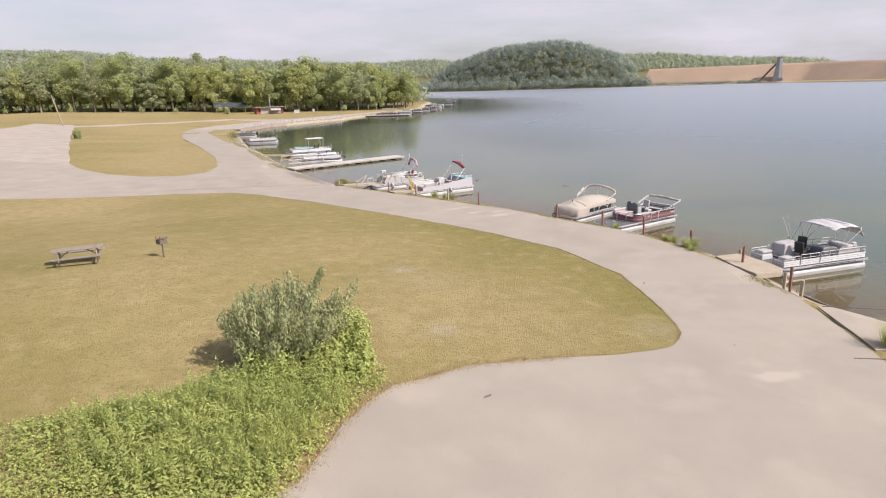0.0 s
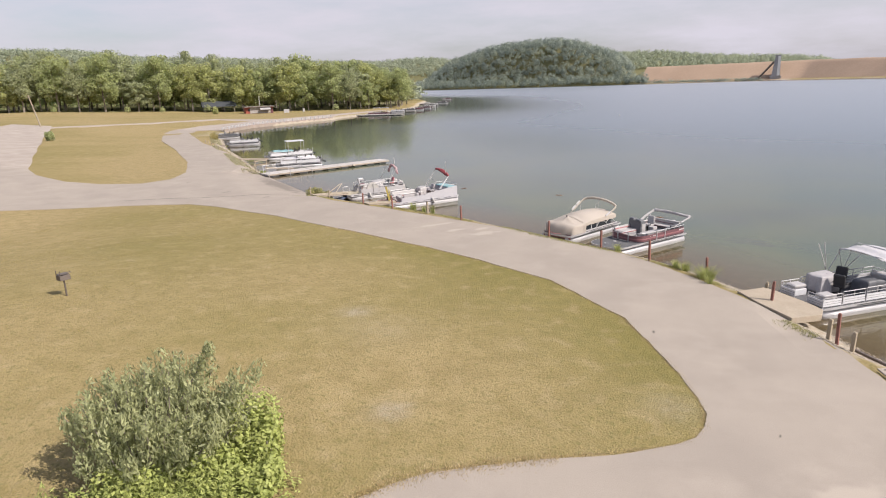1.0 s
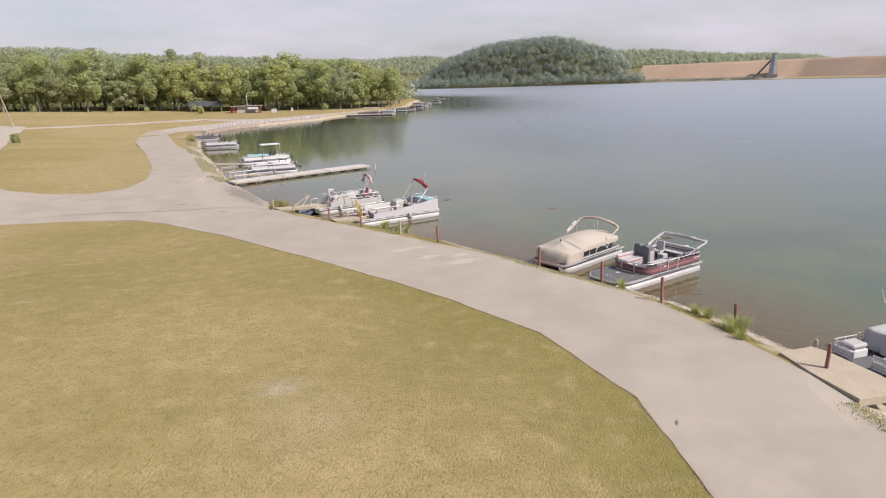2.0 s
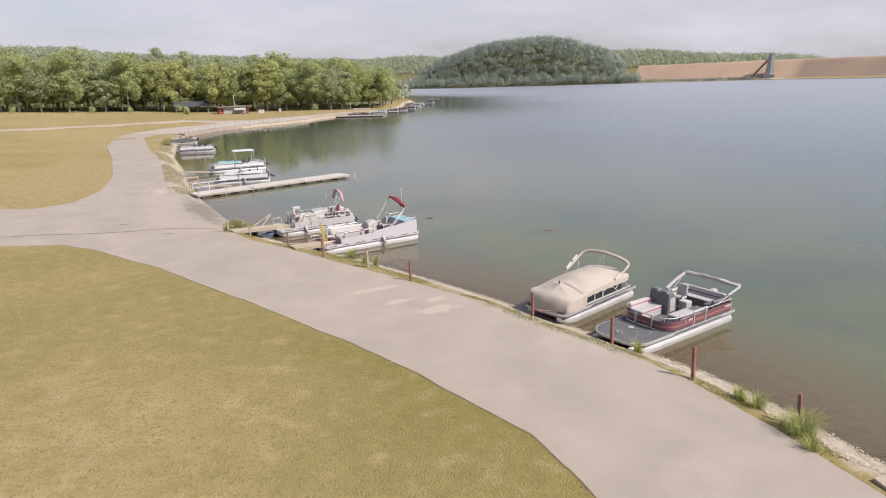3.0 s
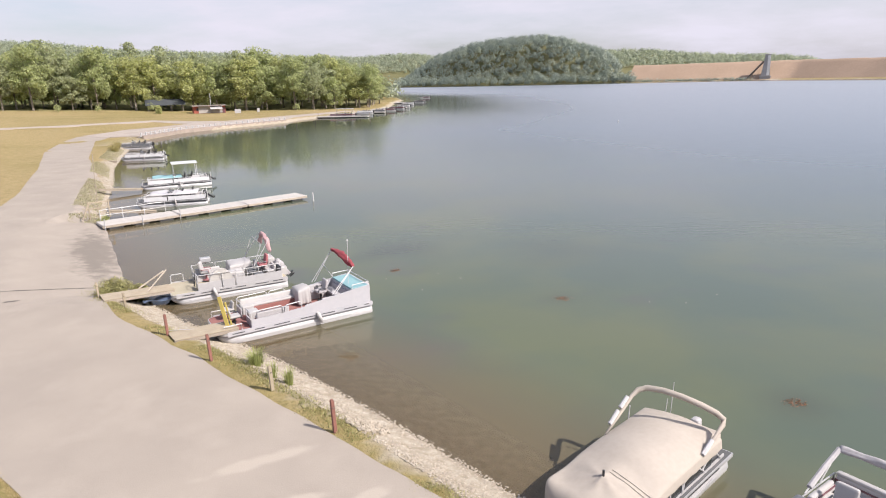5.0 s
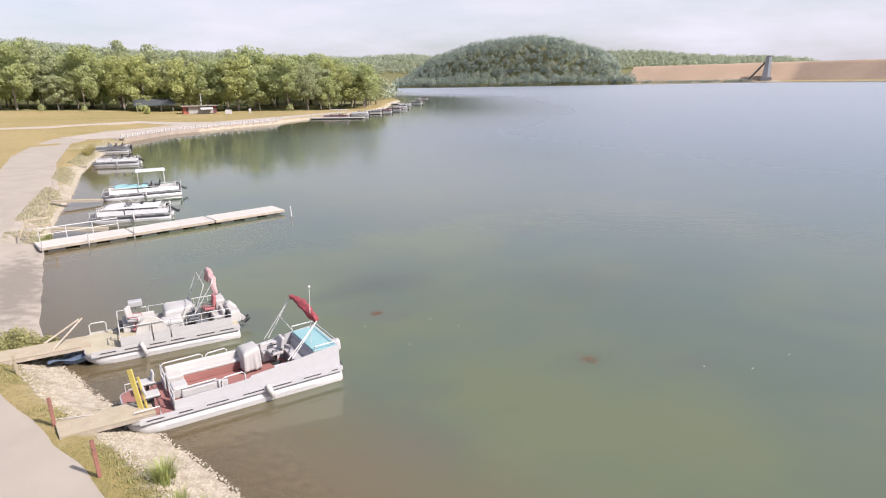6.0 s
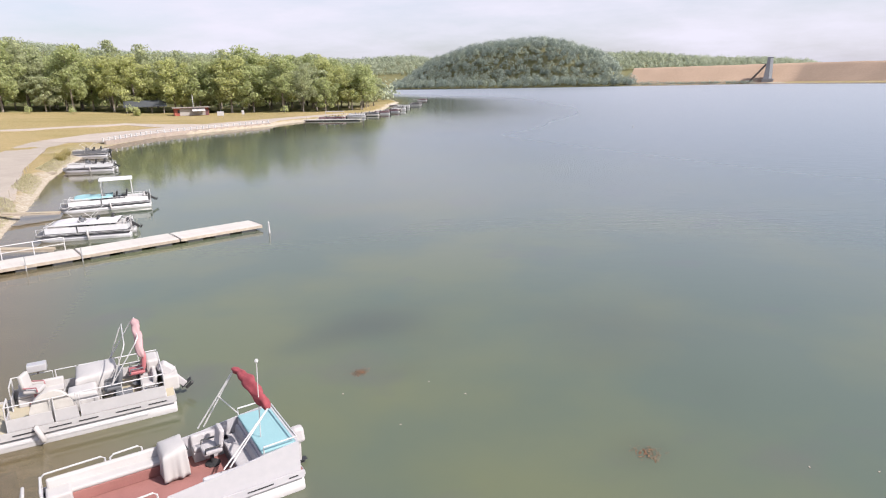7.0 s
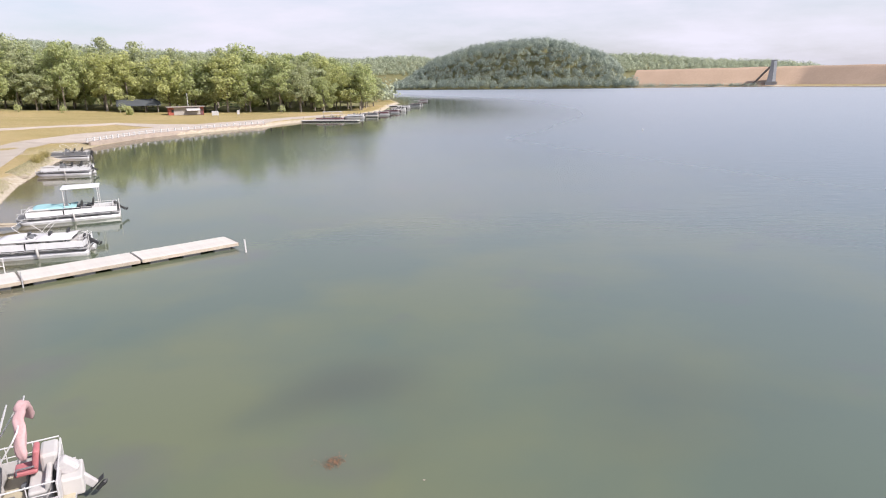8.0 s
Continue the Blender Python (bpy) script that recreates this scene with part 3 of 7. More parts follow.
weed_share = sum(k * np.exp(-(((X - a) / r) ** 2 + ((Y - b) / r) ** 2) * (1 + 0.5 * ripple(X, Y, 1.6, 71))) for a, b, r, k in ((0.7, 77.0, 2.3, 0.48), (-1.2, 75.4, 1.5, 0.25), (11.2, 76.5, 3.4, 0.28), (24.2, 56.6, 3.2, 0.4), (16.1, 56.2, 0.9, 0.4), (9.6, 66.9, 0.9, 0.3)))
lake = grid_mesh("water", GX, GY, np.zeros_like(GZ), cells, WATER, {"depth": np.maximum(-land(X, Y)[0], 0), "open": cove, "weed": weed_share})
tagged(lake, "calm green lake water with faint ripples", "water", kind="structure")
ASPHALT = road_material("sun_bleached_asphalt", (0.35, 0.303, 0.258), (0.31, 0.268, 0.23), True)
PALE = road_material("pale_gravel", (0.4, 0.345, 0.3), (0.34, 0.29, 0.25))
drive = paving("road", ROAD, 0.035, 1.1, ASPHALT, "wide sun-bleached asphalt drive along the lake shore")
drive_top = BVHTree.FromPolygons([v.co[:] for v in drive.data.vertices], [p.vertices[:] for p in drive.data.polygons])


def on_drive(x, y):
    """Height of the drive's surface."""
    hit = drive_top.ray_cast(Vector((x, y, 30)), Vector((0, 0, -1)))[0]
    return hit.z if hit else float(land(np.array([x]), np.array([y]))[0][0])



paving("pavement", LOT, 0.022, 6.0, PALE, "pale empty parking lot beside the dry field")
paving("pavement", PROMENADE, 0.05, 4.0, PALE, "pale concrete promenade along the lake wall")
RAMPC = mat("tan_ramp_concrete", (0.38, 0.325, 0.275), (0.33, 0.28, 0.235), big=0.8, fine=14, rough=0.92, bump=0.25)
paving("concrete_slab", LAUNCH, 0.04, 0.9, RAMPC, "pale concrete launching slab running into the lake")
paving("road", FAR_PATH, 0.08, 5.0, PALE, "narrow pale lane across the dry field")


# ---- plants ----
def leaf_quads(rs, centres, radii, each, size, long=1.0, flat=0.35, droop=0.0, tumble=0.42, inner=0.45):
    """Small leaf blades in clusters round the centres: points and faces."""
    centres, radii = np.asarray(centres, float), np.asarray(radii, float)
    k = len(centres) * each
    c, r = np.repeat(centres, each, 0), np.repeat(radii, each, 0)
    way = rs.normal(size=(k, 3))
    way /= np.linalg.norm(way, axis=1)[:, None]
    p = c + way * r * (rs.uniform(0.25, 1.0, (k, 1)) ** inner)
    nrm = way + rs.normal(scale=tumble, size=(k, 3)) + (0, 0, flat)
    nrm /= np.linalg.norm(nrm, axis=1)[:, None]
    a = np.cross(nrm, rs.normal(size=(k, 3)))
    a[:, 2] -= droop
    a /= np.linalg.norm(a, axis=1)[:, None]
    b = np.cross(nrm, a)
    s = size * rs.uniform(0.55, 1.35, (k, 1))
    q = np.stack([p - a * s * long, p + b * s * 0.55, p + a * s * long, p - b * s * 0.55], 1).reshape(-1, 3)
    return q, np.arange(4 * k).reshape(-1, 4)


def limb_mesh(rs, height, r0, spread, count, lean=0.6, start=0.35):
    """A tapered trunk with limbs; also gives the limbs' ends."""
    bend = rs.uniform(-0.5, 0.5, (2, 2))
    line = [Vector((bend[0, 0] * k * k * height * 0.06, bend[0, 1] * k * k * height * 0.06, height * 0.85 * k - 0.3 * (k == 0))) for k in np.linspace(0, 1, 7)]
    bm = tube(line, r0, 7, radii=[r0 * (1.25 if i == 0 else 1 - 0.82 * i / 6) for i in range(7)])
    ends = []
    for i in range(count):
        f = start + (0.92 - start) * i / count
        a = i * 2.4 + rs.uniform(-0.5, 0.5)
        base = line[min(int(f * 6), 5)].lerp(line[min(int(f * 6) + 1, 6)], f * 6 % 1)
        reach = spread * (1.05 - 0.55 * f) * rs.uniform(0.7, 1.1)
        tip = base + Vector((math.cos(a) * reach, math.sin(a) * reach, reach * lean))
        mid = base.lerp(tip, 0.5) + Vector((0, 0, -0.08 * reach))
        tube([base, mid, tip], r0 * 0.3, 5, bm=bm, radii=[r0 * 0.34 * (1.1 - f), r0 * 0.22 * (1.1 - f), 0.03])
        ends += [mid, tip]
    return bm, ends


def tree(seed, height, spread, leaves, start=0.3, each=135):
    """A broadleaf tree: trunk with limbs, crown of many small leaf clumps."""
    rs = np.random.RandomState(seed)
    ob = thing("tree", Matrix.Identity(4), "tall broadleaf tree with a full summer crown", "tree", "trees of the lakeside wood")
    bm, ends = limb_mesh(rs, height, 0.2 + 0.006 * height, spread, 13, start=start)
    part("trunk", bm, BARK, ob)
    low = height * start * 0.85
    centres, radii = [], []
    for e in ends:
        centres.append((e.x + rs.normal() * 0.7, e.y + rs.normal() * 0.7, max(e.z + rs.normal() * 0.6, low + 0.6)))
        radii.append(rs.uniform(0.9, 1.5, 3) * (0.075 * height, 0.075 * height, 0.062 * height))
    for i in range(24):
        z = rs.uniform(low, height * 0.93)
        f = (z - low) / (height - low)
        w = spread * (0.42 + 0.75 * math.sin(math.pi * min(0.12 + 0.8 * f, 1))) * 0.72
        a = rs.uniform(0, 6.28)
        centres.append((math.cos(a) * w * rs.uniform(0.5, 1), math.sin(a) * w * rs.uniform(0.5, 1), z))
        radii.append(rs.uniform(0.8, 1.4, 3) * (0.07 * height, 0.07 * height, 0.055 * height))
    centres.append((0, 0, height * 0.9)), radii.append((0.09 * height, 0.09 * height, 0.1 * height))
    q, f = leaf_quads(rs, centres, radii, each, 0.42, long=0.85, droop=0.3, tumble=0.55, inner=0.22)
    me = bpy.data.meshes.new("crown")
    me.from_pydata(q.tolist(), [], f.tolist())
    me.materials.append(leaves)
    crown = new("crown", me)
    crown.parent = ob
    return ob


def ground_at(x, y):
    return float(land(np.array([x]), np.array([y]))[0][0])


kinds = [tree(1, 24, 7.6, LEAF_A, 0.24), tree(2, 22, 7.4, LEAF_B, 0.2), tree(3, 25, 6.8, LEAF_C, 0.3), tree(4, 20, 7.8, LEAF_A, 0.16),
         tree(5, 23, 6.6, LEAF_B, 0.28), tree(6, 18, 6.2, LEAF_C, 0.22), tree(7, 25, 8.0, LEAF_A, 0.24)]
rs = np.random.RandomState(5)
spots = []
for (x0, y0), (x1, y1) in zip(WOODS_FRONT[:-2], WOODS_FRONT[1:-1]):
    k = int(math.hypot(x1 - x0, y1 - y0) / 7.2)
    spots += [(x0 + (x1 - x0) * (i + 0.5) / k + rs.uniform(-1.6, 1.6), y0 + (y1 - y0) * (i + 0.5) / k + rs.uniform(0.5, 6.0)) for i in range(k)]
edge_count = len(spots)
for _ in range(9000):
    q = (rs.uniform(-330, -34), rs.uniform(228, 430))
    gap = far_from(np.array(q[0]), np.array(q[1]), WOODS_FRONT, False)
    if inside(np.array(q[0]), np.array(q[1]), WOODS) and gap < 50 and (gap > 4 or rs.rand() < 0.6) and not (q[0] > -62 and q[1] > 345):
        if all((q[0] - a) ** 2 + (q[1] - b) ** 2 > (49 if gap < 18 else 81) for a, b in spots):
            spots.append(q)
first = [True] * len(kinds)
for i, (x, y) in enumerate(spots):
    k = int(rs.randint(len(kinds)))
    tall = (rs.uniform(0.68, 0.98) if i < edge_count else rs.uniform(0.84, 1.04)) * (0.76 if x > -50 else 0.9 if x > -66 else 1.0)
    wide = rs.uniform(1.0, 1.3) if i < edge_count else rs.uniform(0.9, 1.15)
    m = pose(x, y, ground_at(x, y), 0, 0, rs.uniform(0, 360)) @ Matrix.Diagonal((tall * wide, tall * wide * rs.uniform(0.9, 1.1), tall, 1))
    if first[k]:
        kinds[k].matrix_basis, first[k] = m, False
    else:
        c = copy_thing(kinds[k], Matrix.Identity(4))
        c.matrix_basis = m


def forest(name, pts, size, each, leaf, material, label, tall=0.8):
    """Far woods: rounded crowns of leaf clumps standing on the land, each with its own shade of green."""
    rs = np.random.RandomState(len(pts))
    pts = np.asarray(pts, float) + rs.uniform(-0.28, 0.28, np.shape(pts)) * size
    z = land(pts[:, 0], pts[:, 1])[0]
    n = len(pts)
    s = size * rs.uniform(0.5, 1.25, n)
    k = n * each
    way = rs.normal(size=(k, 3))
    way[:, 2] = np.abs(way[:, 2]) - 0.45
    way /= np.linalg.norm(way, axis=1)[:, None]
    reach = rs.uniform(0.82, 1.05, (k, 1)) * (1 + 0.16 * np.sin(way[:, :1] * 7 + way[:, 1:2] * 5 + np.repeat(rs.uniform(0, 6, n), each)[:, None]))
    c = np.column_stack([pts, z + s * 0.62])
    p = np.repeat(c, each, 0) + way * reach * np.repeat(np.column_stack([s * 0.64, s * 0.64, s * tall]), each, 0)
    nrm = way + rs.normal(scale=0.28, size=(k, 3)) + (0, 0, 0.15)
    nrm /= np.linalg.norm(nrm, axis=1)[:, None]
    a = np.cross(nrm, rs.normal(size=(k, 3)))
    a /= np.linalg.norm(a, axis=1)[:, None]
    b = np.cross(nrm, a)
    w = leaf * rs.uniform(0.6, 1.3, (k, 1))
    q = np.stack([p - a * w * 0.7, p + b * w * 0.6, p + a * w * 0.7, p - b * w * 0.6], 1).reshape(-1, 3)
    ob = raw(name, q.tolist(), np.arange(4 * k).reshape(-1, 4).tolist(), material)
    at = ob.data.attributes.new("shade_of_green", "FLOAT", "POINT")
    at.data.foreach_set("value", np.repeat(rs.uniform(0, 1, n), each * 4).astype(np.float32))
    return tagged(ob, label, "forest", kind="stuff")


def scatter(n, box_xy, test, gap, seed):
    rs = np.random.RandomState(seed)
    x0, x1, y0, y1 = box_xy
    p = rs.uniform((x0, y0), (x1, y1), (n, 2))
    p = p[test(p[:, 0], p[:, 1])]
    cell = {}
    for a in p:
        cell.setdefault((int(a[0] // gap), int(a[1] // gap)), a)
    return np.array(list(cell.values()))


def on_hill(x, y):
    way = np.degrees(np.arctan2(x, y))
    return (land(x, y)[1] > 0.5) & (way > -6.2) & (way < np.where(land(x, y)[1] < 28, 13.4, 12.2)) & ((hills(x, y) > 1.5) | (land(x, y)[1] < 40)) & (x * 0.585 + y * 0.81 < 1040)


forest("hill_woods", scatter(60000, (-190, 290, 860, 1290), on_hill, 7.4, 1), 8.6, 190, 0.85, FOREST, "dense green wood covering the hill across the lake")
forest("ridge_woods", scatter(26000, (-520, 1350, 1000, 1760), lambda x, y: (np.hypot(x, y) < 1740) & (np.hypot(x, y) > 1430) & (hills(x, y) < 75), 11, 2), 9, 70, 1.5, FOREST_FAR, "woods in haze-paled green on the ridges behind the lake")
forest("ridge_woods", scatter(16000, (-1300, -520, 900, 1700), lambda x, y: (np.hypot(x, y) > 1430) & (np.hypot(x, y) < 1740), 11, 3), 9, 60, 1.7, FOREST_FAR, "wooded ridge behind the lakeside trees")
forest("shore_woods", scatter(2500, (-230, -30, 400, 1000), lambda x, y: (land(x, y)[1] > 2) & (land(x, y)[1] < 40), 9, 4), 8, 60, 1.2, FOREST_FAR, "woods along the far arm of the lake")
forest("back_woods", scatter(4000, (-420, -60, 285, 470), lambda x, y: inside(x, y, WOODS) & (far_from(x, y, WOODS_FRONT, False) > 46), 6.5, 5), 10, 34, 1.6, LEAF_A, "deep wood behind the first trees")
forest("wood_edge_shrubs", [(-165, 249), (-128, 262), (-140, 258), (-113, 271), (-60, 276), (-190, 246)], 1.9, 160, 0.3, LEAF_A, "low shrubs at the edge of the wood")

# dam with its intake tower
dam_line = [(222, 952), (300, 905), (395, 856), (432, 770), (452, 690), (505, 545), (590, 330)]
rows_of = []
for i, (x, y) in enumerate(dam_line):
    a, b = Vector(dam_line[max(i - 1, 0)]), Vector(dam_line[min(i + 1, len(dam_line) - 1)])
    out = Vector(((b - a).y, -(b - a).x)).normalized() * -1
    crest = (22.5, 22.5, 22.8, 21.6, 21.0, 20.0, 18.0)[i]
    rows_of.append([(x - out.x * 13, y - out.y * 13, -0.5), (x + out.x * 22, y + out.y * 22, crest), (x + out.x * 30, y + out.y * 30, crest), (x + out.x * 90, y + out.y * 90, -2)])
verts, faces = [], []
fine_rows = []
for a, b in zip(rows_of, rows_of[1:]):
    for k in range(12):
        row = []
        for j in range(3):
            for w in range(8):
                p0, p1 = Vector(a[j]).lerp(Vector(a[j + 1]), w / 8), Vector(b[j]).lerp(Vector(b[j + 1]), w / 8)
                p = p0.lerp(p1, k / 12)
                row.append((p.x, p.y, p.z + 0.35 * float(ripple(p.x, p.y, 9, 41))))
        fine_rows.append(row)
for row in fine_rows:
    verts += row
nw = len(fine_rows[0])
faces = [(i * nw + j, (i + 1) * nw + j, (i + 1) * nw + j + 1, i * nw + j + 1) for i in range(len(fine_rows) - 1) for j in range(nw - 1)]
rs = np.random.RandomState(66)
u = rs.rand(420)
foot = np.array([r[0] for r in rows_of[:4]])
k = np.minimum((u * 3).astype(int), 2)
at = foot[k] + (foot[k + 1] - foot[k]) * (u * 3 - k)[:, None]
at = at + np.column_stack([rs.normal(scale=1.5, size=420), rs.normal(scale=1.5, size=420), np.full(420, 1.8)])
at = at[at[:, 0] < 352]
tall_s = rs.uniform(1.8, 4.0, len(at)) * np.where(at[:, 0] < 260, 1.4, 1.0)
q, f = leaf_quads(rs, at, np.column_stack([tall_s, tall_s, tall_s]), 26, 0.75, long=0.7)
scrub = tagged(raw("shore_scrub", q.tolist(), f.tolist(), FOREST), "low scrub along the foot of the dam", "scrub", kind="stuff")
scrub.data.attributes.new("shade_of_green", "FLOAT", "POINT").data.foreach_set("value", np.repeat(rs.uniform(0.3, 1, len(at)), 104).astype(np.float32))
DAMGRASS = mat("dry_dam_grass", (0.38, 0.27, 0.195), (0.31, 0.22, 0.155), big=0.03, fine=0.5, rough=0.95, bump=0.3, dist=0.3)
tagged(raw("dam", verts, faces, DAMGRASS, True), "long earth dam covered in dry brown grass", "dam", kind="structure")

tower = thing("intake_tower", pose(368.5, 864.5, 0, 0, 0, -23), "tall concrete intake tower standing at the dam", "tower")
TOWERC = mat("tower_concrete", (0.36, 0.35, 0.36), (0.29, 0.28, 0.29), big=0.1, fine=1, rough=0.9)
TOWERL = mat("pale_tower_panel", (0.78, 0.76, 0.75), (0.68, 0.66, 0.65), big=0.2, rough=0.8)
part("base", box((12.5, 10, 6), (-0.8, 0, 1.0), 0.2), TOWERC, tower)
part("ledge", box((14, 11.5, 1.0), (-0.8, 0, 4.4), 0.1), TOWERC, tower)
bm = slab([(-5.6, 4.8), (4.2, 4.8), (3.6, 29.4), (-2.4, 29.4)], -3.4, 3.4, bevel=0.1)
bmesh.ops.transform(bm, matrix=pose(0, 0, 0, 90, 0, 0), verts=bm.verts)
part("shaft", bm, TOWERC, tower)
part("panel", box((3.0, 0.5, 23.6), (2.0, -3.55, 17.0), 0.05), TOWERL, tower, "pale vertical panel")
part("cap", box((7.0, 7.4, 0.9), (0.6, 0, 29.85), 0.1), TOWERC, tower)
part("brace", tube([(-23, -3, -1), (-3.6, -2, 22)], 1.3, 6), STEEL, tower, "sloping dark steel bridge leg")
part("pier", box((3, 3, 5), (-22.5, -3, 1), 0.1), TOWERC, tower)


# ---- boats ----
DECK = 0.56


def hull(b, L, W, deck_mat, nose=0.9, rub=True, r=0.31, tubes=None):
    """Two float tubes with raked noses, cross beams, and the deck with its rim."""
    for s in (-1, 1):
        y = s * (W / 2 - 0.36)
        line = [(-L / 2, y, 0.1), (-L / 2 + 0.08, y, 0.1), (L / 2 - 1.0, y, 0.1), (L / 2 - 0.5, y, 0.16), (L / 2 - 0.12, y, 0.3), (L / 2 + 0.05, y, 0.37)]
        t = part("float_tube", tube(line, r, 14, radii=[r * 0.9, r, r, r * 0.85, r * 0.42, 0.03]), tubes or ALU, b, smooth=True)
        part("strake", box((L * 0.7, 0.03, 0.05), (0, y + s * (r - 0.005), 0.16), 0.008), ALU, t)
        part("keel", box((L * 0.75, 0.04, 0.08), (-0.2, y, 0.1 - r - 0.02)), ALU, t)
    for i in range(7):
        part("cross_beam", box((0.07, W - 0.12, 0.09), (-L / 2 + 0.4 + i * (L - 1.1) / 6, 0, 0.43)), ALU, b)
    c = nose
    rim = arc(L / 2 - c, W / 2 - c, c, 90, 0, 7) + arc(L / 2 - c, -W / 2 + c, c, 0, -90, 7) + [(-L / 2, -W / 2), (-L / 2, W / 2)]
    part("deck", slab([(x * 0.996, y * 0.99) for x, y in rim], 0.47, DECK, bevel=0.01), deck_mat, b)
    d = part("deck_rim", ribbon(rim + rim[:1], 0.45, DECK - 0.006, 0.045), ALU, b)
    if rub:
        part("rub_strip", box((L * 0.5, 0.012, 0.03), (-L * 0.1, W / 2 + 0.03, 0.5)), BLACK, d, "dark rubbing strip")
    return rim


def fence(b, path, panel, top=1.16, thick=0.03, rail=RAIL, stripe=None, label="", posts=4, z0=None, mid=False, panel_top=None):
    """A run of side fence: panel, top rail, uprights and painted stripe."""
    z0 = z0 or DECK + 0.04
    pt = panel_top or top - 0.16
    p = None
    if panel:
        p = part("fence_panel", ribbon(path, z0, pt, thick), panel, b, label)
        if stripe:
            part("stripe", ribbon(path, z0 + 0.12, z0 + 0.19, thick + 0.014), stripe, p)
    f = part("rail", tube([(x, y, DECK) for x, y in path[:1]] + [(x, y, top - 0.03 * (i in (0, len(path) - 1))) for i, (x, y) in enumerate(path)] + [(*path[-1], DECK)], 0.021, 6), rail, b)
    if mid:
        part("middle_rail", tube([(x, y, (DECK + top) / 2 + 0.12) for x, y in path], 0.014, 6), rail, f)
    lens = [0]
    for (x0, y0), (x1, y1) in zip(path, path[1:]):
        lens.append(lens[-1] + math.hypot(x1 - x0, y1 - y0))
    for i in range(1, posts):
        s = lens[-1] * i / posts
        k = max(j for j in range(len(lens)) if lens[j] <= s)
        u = (s - lens[k]) / max(lens[k + 1] - lens[k], 1e-6)
        x, y = (path[k][n] + (path[k + 1][n] - path[k][n]) * u for n in (0, 1))
        part("upright", tube([(x, y, DECK), (x, y, top)], 0.014, 6), rail, f)


def bench(b, at, length, rz=0, base=VINYL, cushion=VINYL, depth=0.6, back_mat=None, piping=None):
    """A deck sofa: box base, seat cushion, backrest."""
    m = pose(*at, 0, 0, rz)
    s = part("bench", box((length, depth, 0.28), (0, 0, 0.14), 0.02), base, b, m=m)
    part("seat_cushion", box((length - 0.02, depth - 0.04, 0.12), (0, -0.02, 0.34), 0.045), cushion, s)
    k = part("backrest", box((length - 0.02, 0.14, 0.32), (0, depth / 2 - 0.07, 0.47), 0.05, rot=(-8, 0, 0)), back_mat or cushion, s)
    if piping:
        part("piping", box((length - 0.04, 0.16, 0.05), (0, depth / 2 - 0.075, 0.5), 0.01, rot=(-8, 0, 0)), piping, k)
        part("piping", box((length - 0.04, 0.02, 0.05), (0, -depth / 2, 0.33), 0.005), piping, s)


def helm_chair(b, at, rz=0, cover=VINYL, base=BLACK):
    m = pose(*at, 0, 0, rz)
    s = part("helm_chair", box((0.5, 0.5, 0.14), (0, 0, 0.46), 0.05), cover, b, m=m)
    part("backrest", box((0.14, 0.5, 0.52), (-0.24, 0, 0.76), 0.055, rot=(0, -10, 0)), cover, s)
    part("pedestal", tube([(0, 0, 0), (0, 0, 0.03), (0, 0, 0.06), (0, 0, 0.4)], 0.05, 10, radii=[0.2, 0.2, 0.05, 0.05]), base, s)
    for y in (-0.27, 0.27):
        part("armrest", tube([(-0.2, y, 0.62), (0.18, y, 0.62), (0.2, y, 0.48)], 0.024, 6), base, s)


def helm(b, at, rz=0, size=(0.6, 0.85, 0.85), body=CONSOLE, screen=True):
    m = pose(*at, 0, 0, rz)
    w, d, h = size
    out = [(-w / 2, 0), (w / 2, 0), (w / 2 * 0.75, h), (-w / 2 * 0.2, h), (-w / 2, h * 0.74)]
    bm = slab([(x, z) for x, z in out], -d / 2, d / 2)
    bmesh.ops.transform(bm, matrix=pose(0, 0, 0, 90, 0, 0), verts=bm.verts)
    bmesh.ops.bevel(bm, geom=bm.edges[:], offset=0.025, segments=2, affect="EDGES", profile=0.5)
    c = part("helm_console", bm, body, b, m=m)
    wheel = tube([(0.17 * math.cos(a), 0.17 * math.sin(a), 0) for a in np.linspace(0, 2 * math.pi, 17)], 0.016, 6, cap=False)
    tube([(-0.17, 0, 0), (0.17, 0, 0)], 0.012, 5, bm=wheel), tube([(0, -0.17, 0), (0, 0.17, 0)], 0.012, 5, bm=wheel)
    part("steering_wheel", wheel, BLACK, c, m=pose(-w * 0.5, 0, h * 0.88, 0, -55, 0))
    if screen:
        part("windscreen", box((0.012, d * 0.9, 0.26), (w * 0.18, 0, h + 0.12), 0.004, rot=(0, -18, 0)), DARKGLASS, c)
    return c


def outboard(b, L, size=1.0, cowl=GREYCANVAS, tilt=0):
    m = pose(-L / 2 - 0.12, 0, 0.35 + 0.004 * tilt, 0, tilt, 0) @ Matrix.Scale(size, 4)
    o = part("outboard_motor", box((0.42, 0.36, 0.5), (-0.18, 0, 0.62), 0.09, taper=0.85), cowl, b, m=m)
    part("leg", box((0.2, 0.13, 0.75), (-0.14, 0, 0.05), 0.03, taper=1.2), cowl, o)
    part("cavitation_plate", box((0.42, 0.22, 0.025), (-0.2, 0, -0.28), 0.01), BLACK, o)
    part("bracket", box((0.14, 0.26, 0.36), (0.08, 0, 0.28), 0.02), BLACK, o)
    part("propeller", tube([(-0.38, 0, -0.42), (-0.3, 0, -0.42), (-0.05, 0, -0.42)], 0.06, 8, radii=[0.02, 0.07, 0.05]), BLACK, o)


